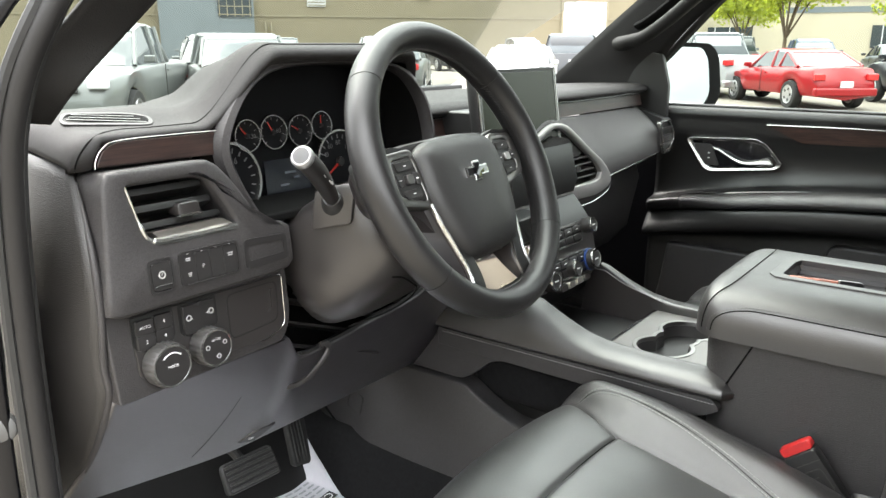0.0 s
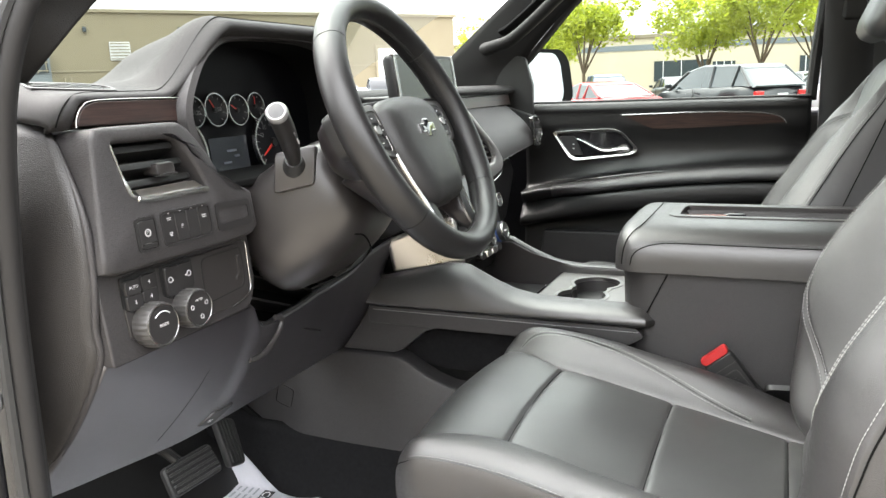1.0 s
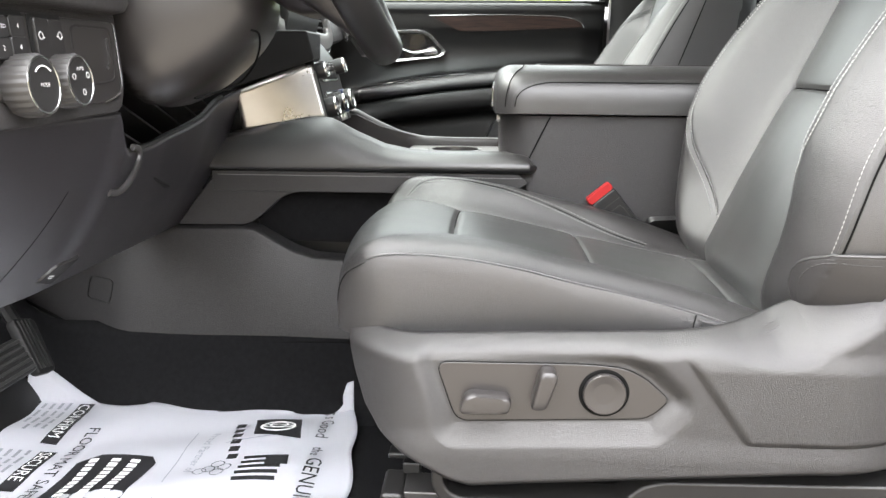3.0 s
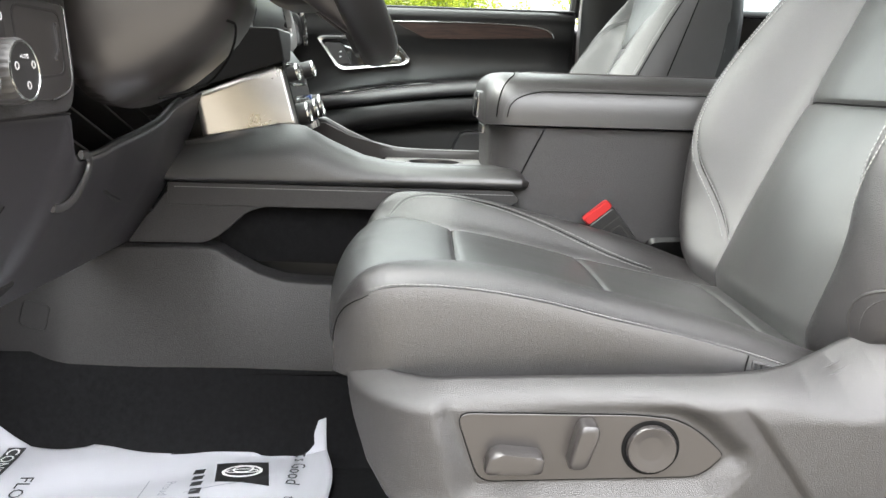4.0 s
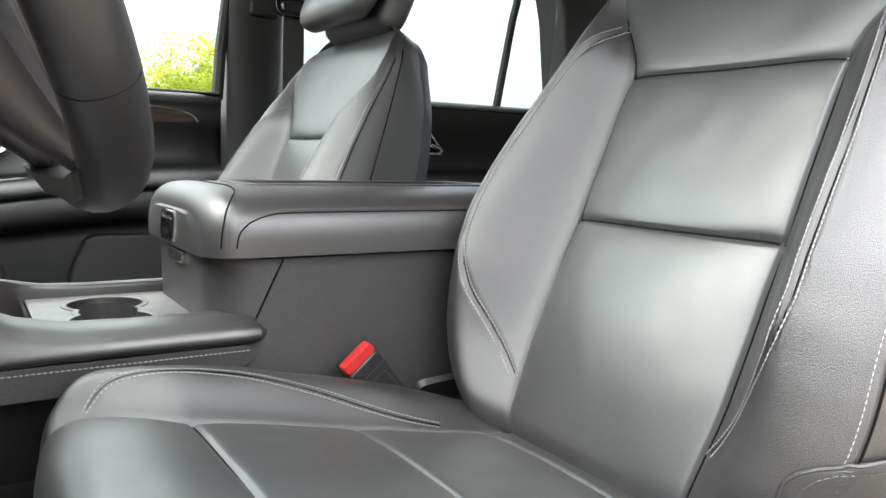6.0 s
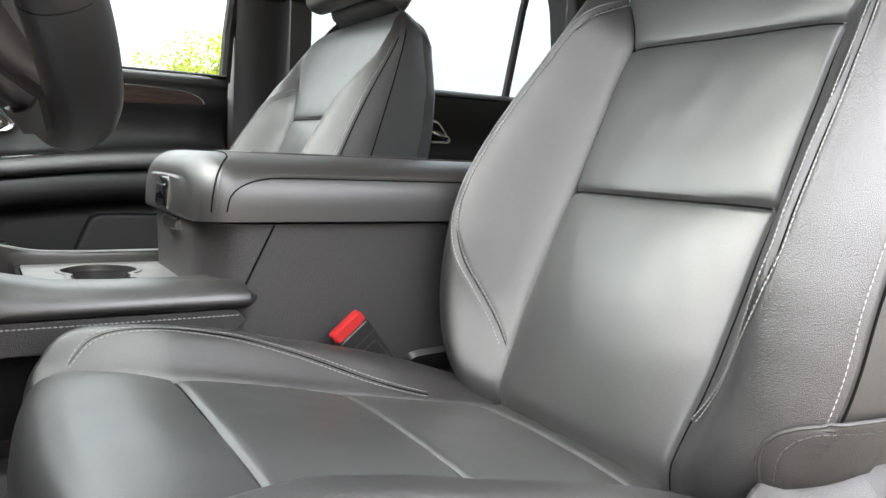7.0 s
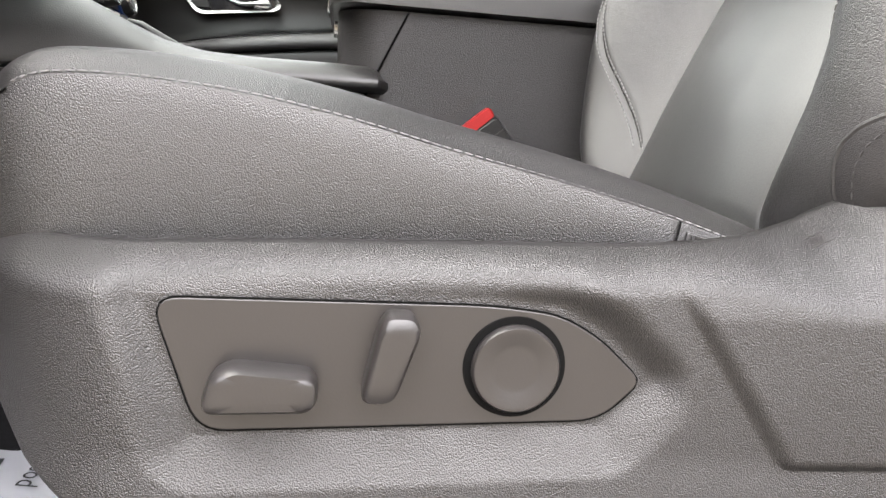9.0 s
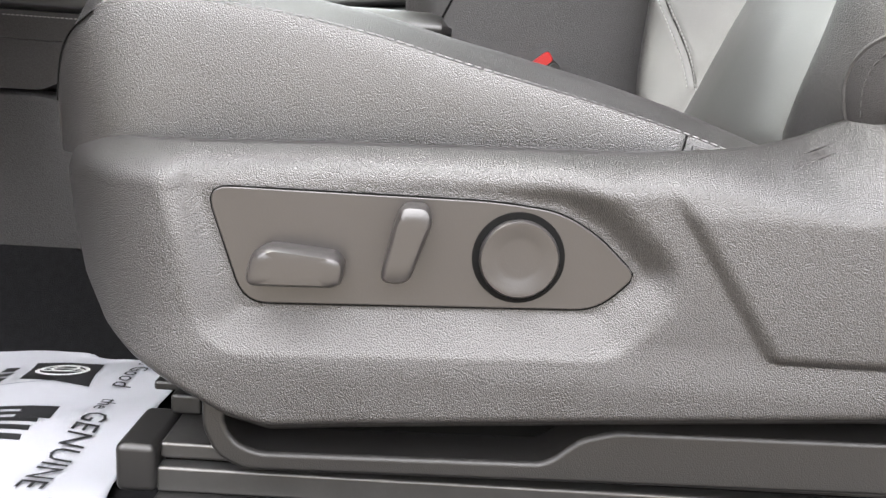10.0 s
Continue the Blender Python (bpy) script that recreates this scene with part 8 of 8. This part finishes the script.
part("wall_band", box(-31.6, 3.45, 0.03, 136.8, 0.10, 0.06, W1), M_TRIMLINE, b1, "thin horizontal wall joint")
dr = part("roll_up_door", box(31.3, 2.4, 0.06, 3.9, 4.8, 0.10, W1), M_ROLLUP, b1, "white roll-up door")
for i in range(12):
    part("door_slat", box(31.3, 0.3 + 0.4 * i, 0.12, 3.8, 0.36, 0.02, W1), M_ROLLUP, dr)
part("door_frame", ring_plate(rect(4.3, 5.1, 31.3, 2.5), rect(3.9, 4.8, 31.3, 2.4), W1, 0.0, 0.14), M_TRIMLINE, b1)
part("grey_bay", box(1.6, 2.3, 0.3, 6.4, 4.6, 0.6, W1), M_GREY, b1, "dark grey loading bay")
wn_ = part("bay_window", box(3.5, 4.1, 0.66, 2.3, 1.5, 0.1, W1), M_DARKWIN, b1, "gridded dark window over the bay")
for i in range(5):
    part("glazing_bar", box(2.45 + 0.52 * i, 4.1, 0.72, 0.06, 1.5, 0.04, W1), M_TRIMLINE, wn_)
for i in range(3):
    part("glazing_bar", box(3.5, 3.5 + 0.55 * i, 0.72, 2.3, 0.06, 0.04, W1), M_TRIMLINE, wn_)
for cx, cy, w, h in ((9.35, 4.75, 1.35, 1.25), (17.55, 5.1, 0.95, 0.65), (-6.5, 4.9, 1.3, 1.1)):
    lv_ = part("louvre", box(cx, cy, 0.05, w, h, 0.1, W1), M_ROLLUP, b1, "pale wall louvre")
    for i in range(6):
        part("louvre_slat", box(cx, cy - h / 2 + h * (i + 0.5) / 6, 0.13, w * 0.92, h * 0.05, 0.06, W1), M_TRIMLINE, lv_)
for cx in (7.2, 13.5, 22.0, -3.0):
    part("wall_lamp", box(cx, 6.2, 0.15, 0.25, 0.35, 0.3, W1), M_DARKWIN, b1, "small dark wall lamp", bev=0.04)
for cx in (5.6, 6.0):
    part("gas_pipe", tube([W1 @ Vector((cx, 0, 0.2)), W1 @ Vector((cx, 2.6, 0.2)), W1 @ Vector((cx, 3.0, 0.05))], 0.06, 8), M_TRIMLINE, b1)
W2 = wall_frame(83, 78)
b2 = root("office_building", (77, 10, 0), "low tan building with a pale band and dark windows", "building", "buildings")
part("wall", box(2, 2.75, -8, 70, 5.5, 16, W2), mat("pale_stucco", (0.40, 0.36, 0.27), 0.9, var=0.05, var_scale=0.3), b2, "pale tan wall")
part("parapet", box(2, 5.45, 0, 70.4, 0.3, 0.4, W2), M_TRIMLINE, b2)
part("wall_band", box(2, 4.4, 0.03, 69.8, 0.5, 0.06, W2), M_GREY, b2, "blue-grey band")
for cx, w, h in ((0.2, 5.0, 1.9), (4.0, 2.0, 2.4), (12, 3.0, 1.8), (-14, 4.0, 1.8), (20, 4, 1.8)):
    wi = part("window", box(cx, 2.1 if h < 2 else 1.6, 0.05, w, h, 0.1, W2), M_DARKWIN, b2, "dark office window")
    for i in range(3):
        part("mullion", box(cx - w / 2 + w * (i + 0.5) / 3, 2.1 if h < 2 else 1.6, 0.12, 0.08, h, 0.05, W2), M_ROLLUP, wi)

b3 = root("storage_building", (30, -62, 0), "plain tan building behind the parked car", "building", "buildings")
part("wall", box(30, -70, 3.2, 40, 16, 6.4), M_STUCCO, b3, "tan stucco wall")
part("parapet", box(30, -61.9, 6.45, 40.4, 0.5, 0.25), M_TRIMLINE, b3, "parapet coping")
# unseen wall, added on the driver's side to cut light from the low sky
b4 = root("light_block_wall", (-13, 0, 0), "unseen plain tan wall added to block low sky light", "building", "buildings")
part("wall", box(-14, 0, 2.4, 2, 60, 4.8), M_STUCCO, b4, "tan stucco wall")
part("parapet", box(-14, 0, 4.9, 2.2, 60.4, 0.2), M_TRIMLINE, b4, "parapet coping")

# cars
M_CARGLASS = mat("car_glass", (0.03, 0.04, 0.045), 0.08, coat=0.5)
M_TYRE = mat("tyre", (0.015, 0.015, 0.015), 0.8)
M_ALLOY = mat("alloy", (0.55, 0.55, 0.56), 0.3, 0.9)
M_TAIL = mat("tail_lamp", (0.45, 0.015, 0.015), 0.2, coat=0.5)
M_HEAD = mat("head_lamp", (0.6, 0.62, 0.65), 0.1, coat=0.5)
PAINTS = {}


def paint(name, col):
    if name not in PAINTS:
        PAINTS[name] = mat(name + "_paint", col, 0.28, spec=0.4, coat=0.25, var=0.03, var_scale=1)
    return PAINTS[name]


SHAPES = {
    # belt and roof lines: rows of (share of length, height), then length, half width, wheel radius
    "coupe": ([(0, 0.55), (0.04, 0.66), (0.18, 0.80), (0.32, 0.90), (0.60, 0.96), (0.85, 0.98), (0.97, 0.94), (1, 0.62)], [(0.31, 0.90), (0.44, 1.30), (0.56, 1.38), (0.68, 1.34), (0.86, 1.0)], 4.6, 0.89, 0.33),
    "sedan": ([(0, 0.55), (0.04, 0.70), (0.20, 0.86), (0.30, 0.95), (0.60, 1.0), (0.86, 1.04), (0.97, 1.0), (1, 0.65)], [(0.27, 0.94), (0.42, 1.40), (0.55, 1.47), (0.70, 1.42), (0.88, 1.06)], 4.8, 0.91, 0.34),
    "suv": ([(0, 0.62), (0.03, 0.85), (0.16, 1.02), (0.26, 1.08), (0.60, 1.12), (0.90, 1.15), (0.99, 1.10), (1, 0.70)], [(0.22, 1.07), (0.38, 1.58), (0.52, 1.71), (0.84, 1.68), (0.985, 1.14)], 4.7, 0.94, 0.37),
    "pickup": ([(0, 0.70), (0.03, 0.98), (0.16, 1.12), (0.24, 1.16), (0.60, 1.18), (0.61, 1.16), (0.98, 1.18), (1, 0.75)], [(0.22, 1.15), (0.33, 1.70), (0.42, 1.84), (0.56, 1.82), (0.61, 1.18)], 5.6, 1.0, 0.40),
}


def parked_car(kind, colour, rgb, at, heading, label):
    belt, roofl, L, hw, wr = SHAPES[kind]
    e = root("parked_car", (at[0], at[1], 0), label, "car", "parked cars")
    m = Matrix.Translation((at[0], at[1], 0)) @ Matrix.Rotation(radians(heading), 4, 'Z')
    p = paint(colour, rgb)
    rings = []
    for i in range(29):
        s = i / 28
        zt = lin(s, belt)
        w = hw * (1 - 0.22 * abs(2 * s - 1) ** 6)
        arch = 0.0
        for wc in (0.185, 0.80):
            d = abs(s - wc) * L
            if d < wr * 1.12:
                arch = max(arch, math.sqrt(max(0, (wr * 1.12) ** 2 - d * d)))
        zb = 0.24 + max(0.0, arch + wr - 0.24)
        zb = min(zb, zt - 0.2)
        zm = (zb + zt) * 0.55
        half = [(0.02, 0.24 if arch == 0 else zb), (w * 0.94, zb), (w, zb + 0.10), (w, max(zm, zb + 0.12)), (w * 0.97, zt - 0.05), (w * 0.90, zt), (0.02, zt + 0.03)]
        half = [(x, min(z, zt + 0.03)) for x, z in half]
        rings.append([m @ Vector((L / 2 - s * L, x, z)) for x, z in half] + [m @ Vector((L / 2 - s * L, -x, z)) for x, z in reversed(half)])
    part("body", loft(rings), p, e, colour + " car body", sharp=50)
    rings = []
    s0, s1 = roofl[0][0], roofl[-1][0]
    for i in range(17):
        s = s0 + (s1 - s0) * i / 16
        zr, zb = lin(s, roofl), lin(s, belt)
        zr = max(zr, zb + 0.02)
        t = (zr - zb) / 0.55
        wt = hw * (0.90 - 0.16 * min(1, t))
        rings.append([m @ Vector((L / 2 - s * L, x, z)) for x, z in ((-hw * 0.90, zb), (-wt, zr - 0.04), (-wt * 0.85, zr), (wt * 0.85, zr), (wt, zr - 0.04), (hw * 0.90, zb))])
    part("glasshouse", loft(rings), M_CARGLASS, e, "dark car windows", sharp=50)
    rings = []
    a, b = roofl[1][0] + 0.01, roofl[-2][0] + 0.03
    for i in range(13):
        s = a + (b - a) * i / 12
        zr = lin(s, roofl)
        wt = hw * 0.755
        rings.append([m @ Vector((L / 2 - s * L, x, z)) for x, z in ((-wt, zr - 0.05), (-wt * 0.9, zr + 0.012), (wt * 0.9, zr + 0.012), (wt, zr - 0.05))])
    part("roof", loft(rings), p, e, colour + " roof", bev=0.02)
    for side in (-1, 1):
        for q in (0, 1, 2, 3):
            s = (roofl[0][0] + 0.015, (roofl[1][0] + roofl[-2][0]) / 2 + 0.02, roofl[-2][0] - 0.02, roofl[-1][0] - 0.015)[q]
            s2 = (roofl[1][0] + 0.015, s, s + 0.02, roofl[-2][0] + 0.015)[q]
            part("window_post", tube([m @ Vector((L / 2 - s * L, side * hw * 0.905, lin(s, belt))), m @ Vector((L / 2 - s2 * L, side * hw * 0.755, lin(s2, roofl) - 0.03))], 0.04, 6), p, e)
        for wc in (0.185, 0.80):
            wm = m @ Matrix.Translation((L / 2 - wc * L, side * (hw - 0.11), wr)) @ Matrix.Rotation(radians(90), 4, 'X')
            wh = part("tyre", lathe([(wr * 0.62, -0.11), (wr * 0.96, -0.11), (wr, -0.07), (wr, 0.07), (wr * 0.96, 0.11), (wr * 0.62, 0.11)], wm, 24), M_TYRE, e, "black tyre")
            part("rim", lathe([(wr * 0.10, -0.114), (wr * 0.62, -0.112), (wr * 0.66, -0.118), (wr * 0.68, -0.10), (wr * 0.68, 0.10), (wr * 0.66, 0.118), (wr * 0.62, 0.112), (wr * 0.10, 0.114)], wm, 24), M_ALLOY, wh, "alloy rim")
            for k5 in range(5):
                part("rim_gap", box(wr * 0.40, 0, 0, wr * 0.26, wr * 0.24, 0.236, wm @ Matrix.Rotation(2 * math.pi * (k5 + 0.5) / 5, 4, 'Z')), M_TYRE, wh, bev=0.02)
        zt = lin(0.97, belt)
        part("tail_lamp", box(-L / 2 + 0.04, side * hw * 0.72, zt - 0.18, 0.10, hw * 0.30, 0.16, m), M_TAIL, e, "red tail lamp", bev=0.03)
        part("head_lamp", box(L / 2 - 0.10, side * hw * 0.72, lin(0.05, belt) - 0.08, 0.14, hw * 0.30, 0.12, m), M_HEAD, e, "clear head lamp", bev=0.03)
        part("wing_mirror", box(L / 2 - (roofl[0][0] + 0.06) * L, side * (hw + 0.08), lin(0.3, belt) + 0.10, 0.12, 0.18, 0.12, m), p, e, bev=0.03)
        part("door_line", box(0.0, side * (hw + 0.002), lin(0.5, belt) - 0.30, 0.012, 0.012, 0.55, m), M_TYRE, e)
        part("handle", box(-0.18, side * (hw + 0.012), lin(0.5, belt) - 0.13, 0.16, 0.02, 0.03, m), p, e)
    part("rear_bumper", box(-L / 2 + 0.02, 0, 0.42, 0.16, hw * 1.7, 0.20, m), p if kind != "pickup" else M_ALLOY, e, bev=0.05)
    part("front_bumper", box(L / 2 - 0.04, 0, 0.40, 0.16, hw * 1.65, 0.22, m), p, e, bev=0.05)
    part("grille", box(L / 2 - 0.02, 0, lin(0.03, belt) - 0.10, 0.06, hw * 0.9, 0.16, m), M_TYRE, e, bev=0.02)
    part("number_plate", box(-L / 2 - 0.035, 0, lin(0.98, belt) - 0.24, 0.02, 0.32, 0.15, m), M_ROLLUP, e, "plain pale number plate", bev=0.01)
    return e


RED, WHITE, DARK, SILVER, BLUE = (0.25, 0.003, 0.006), (0.27, 0.28, 0.285), (0.015, 0.017, 0.020), (0.11, 0.118, 0.115), (0.03, 0.05, 0.09)
parked_car("coupe", "red", RED, (21.6, 4.95), 42, "glossy red coupe parked in the lot")
parked_car("suv", "charcoal", DARK, (23.0, 1.75), 42, "charcoal estate car parked beside the red coupe")
parked_car("suv", "white", WHITE, (23.4, -1.6), 42, "white sport utility car parked in the lot")
parked_car("pickup", "white", WHITE, (24.6, 8.1), 42, "white pickup truck parked beside the red coupe")
parked_car("sedan", "silver", SILVER, (23.8, -5.0), 42, "silver saloon parked in the lot")
parked_car("suv", "silver", SILVER, (10.6, 13.6), 60, "silver sport utility car with its tailgate to the cabin")
parked_car("sedan", "white", WHITE, (18.0, 11.0), 205, "white saloon parked nose-on in the lot")
parked_car("pickup", "charcoal", DARK, (25.0, 13.2), 30, "dark pickup truck parked in the lot")
parked_car("suv", "silver", SILVER, (17.0, 14.5), 35, "silver hatchback with red tail lamps")
parked_car("pickup", "silver", SILVER, (7.6, 13.2), 222, "silver pickup truck parked nose-on beyond the windscreen")
parked_car("suv", "charcoal", DARK, (11.6, 15.0), 50, "charcoal sport utility car with red tail lamps")
parked_car("sedan", "charcoal", DARK, (16.2, 17.0), 35, "charcoal saloon parked in the lot")
for i in range(13):
    x, y = 38.5 + 1.2 * math.sin(i * 2.1), 17.5 - 3.1 * i
    kind = ("suv", "sedan", "pickup", "suv", "sedan")[i % 5]
    cn, rgb, word = (("white", WHITE, "white"), ("silver", SILVER, "silver"), ("charcoal", DARK, "charcoal"), ("white", WHITE, "white"), ("navy", BLUE, "navy blue"))[(i * 3) % 5]
    parked_car(kind, cn, rgb, (x, y), 20 + (180 if i % 3 == 0 else 0), word + " car in the far row of the lot")
for i in range(9):
    d = W1 @ Vector((-4 + 4.6 * i, 0, 14 + 1.5 * math.sin(i * 1.7)))
    kind = ("sedan", "suv", "pickup")[i % 3]
    cn, rgb, word = (("charcoal", DARK, "charcoal"), ("white", WHITE, "white"), ("silver", SILVER, "silver"))[(i * 2 + i // 3) % 3]
    parked_car(kind, cn, rgb, (d.x, d.y), 55 + (180 if i % 2 else 0), word + " car parked before the warehouse")

# trees
M_BARK = mat("bark", (0.10, 0.075, 0.05), 0.95, var=0.3, var_scale=8, bump=0.8, bump_scale=30)
M_LEAF = mat("leaf", (0.12, 0.16, 0.025), 0.55, col2=(0.23, 0.26, 0.05), var_scale=0.8)
lf = M_LEAF.node_tree
lf_t = lf.nodes.new("ShaderNodeBsdfTranslucent")
lf_t.inputs[0].default_value = (0.46, 0.52, 0.05, 1)
lf_m = lf.nodes.new("ShaderNodeMixShader")
lf_m.inputs[0].default_value = 0.55
lf.links.new(lf.nodes["Principled BSDF"].outputs[0], lf_m.inputs[1])
lf.links.new(lf_t.outputs[0], lf_m.inputs[2])
lf.links.new(lf_m.outputs[0], lf.nodes["Material Output"].inputs[0])


def tree(az, dist, height, spread_, seed):
    rnd = random.Random(seed)
    a = radians(az)
    at = Vector((dist * math.sin(a), dist * math.cos(a), 0))
    e = root("tree", at, "young leafy tree with bright green leaves", "tree", "lot trees")
    bm = bmesh.new()
    forks = at + Vector((0, 0, height * 0.28))
    tube([at, at + Vector((0.05, 0, height * 0.14)), forks], [0.11, 0.085, 0.07], 8, bm=bm)
    tips = []
    for i in range(7):
        q = 2 * math.pi * i / 7 + rnd.uniform(-0.3, 0.3)
        r = spread_ * rnd.uniform(0.45, 0.85)
        mid = forks + Vector((math.cos(q) * r * 0.45, math.sin(q) * r * 0.45, height * rnd.uniform(0.18, 0.28)))
        tip = forks + Vector((math.cos(q) * r, math.sin(q) * r, height * rnd.uniform(0.34, 0.62)))
        tube(cat([forks, mid, tip], 7), [0.048, 0.042, 0.035, 0.03, 0.024, 0.018, 0.012], 6, bm=bm)
        tips += [mid.lerp(tip, t) for t in (0.4, 0.7, 1.0)]
    part("trunk", bm, M_BARK, e, "forked brown trunk and limbs")
    vs, fs = [], []
    clumps = [t + Vector((rnd.gauss(0, 0.35), rnd.gauss(0, 0.35), rnd.gauss(0, 0.30))) for t in tips for _ in range(3)]
    clumps += [forks + Vector((rnd.gauss(0, spread_ * 0.42), rnd.gauss(0, spread_ * 0.42), height * rnd.uniform(0.25, 0.70))) for _ in range(30)]
    for c in clumps:
        rad = rnd.uniform(0.35, 0.70)
        for _ in range(70):
            d = Vector((rnd.gauss(0, 1), rnd.gauss(0, 1), rnd.gauss(0, 0.8)))
            d = d.normalized() * rad * rnd.uniform(0.35, 1.0) ** 0.5
            o = c + d
            s = rnd.uniform(0.07, 0.13)
            u = Vector((rnd.gauss(0, 1), rnd.gauss(0, 1), rnd.gauss(0, 0.6))).normalized()
            w = u.cross(Vector((rnd.gauss(0, 1), rnd.gauss(0, 1), rnd.gauss(0, 1)))).normalized()
            n = len(vs)
            vs += [o - u * s, o + w * s * 0.5, o + u * s, o - w * s * 0.5]
            fs.append((n, n + 1, n + 2, n + 3))
    me = bpy.data.meshes.new("crown")
    me.from_pydata([tuple(v) for v in vs], [], fs)
    me.materials.append(M_LEAF)
    cr = new("crown", me)
    cr.parent = e
    cr.matrix_parent_inverse = e.matrix_basis.inverted()
    tagged(cr, "loose crown of bright green leaves", kind="stuff")
    return e


for az, dist, h, sp_, sd in ((76.3, 34, 6.0, 2.2, 1), (73.6, 46, 5.6, 2.2, 2), (84.6, 36, 5.2, 2.4, 3), (88.2, 34, 6.2, 2.6, 4), (91.5, 40, 6.4, 2.6, 5), (94.8, 42, 4.9, 2.2, 6), (103.4, 36, 5.9, 2.3, 7), (69.4, 76, 8.2, 3.4, 8)):
    tree(az, dist, h, sp_, sd)
lp = root("light_pole", (40 * math.sin(radians(92.5)), 40 * math.cos(radians(92.5)), 0), "pale steel lamp post in the lot", "lamp post")
lq = Vector(lp.location)
part("pole", tube([lq, lq + Vector((0, 0, 8.5))], [0.11, 0.07], 10), M_ROLLUP, lp, "pale steel pole")
part("lamp_arm", tube([lq + Vector((0, 0, 8.4)), lq + Vector((0, 1.0, 8.5))], 0.05, 8), M_ROLLUP, lp)
part("lamp_head", box(lq.x, lq.y + 1.2, 8.5, 0.35, 0.7, 0.12), M_GREY, lp, bev=0.03)
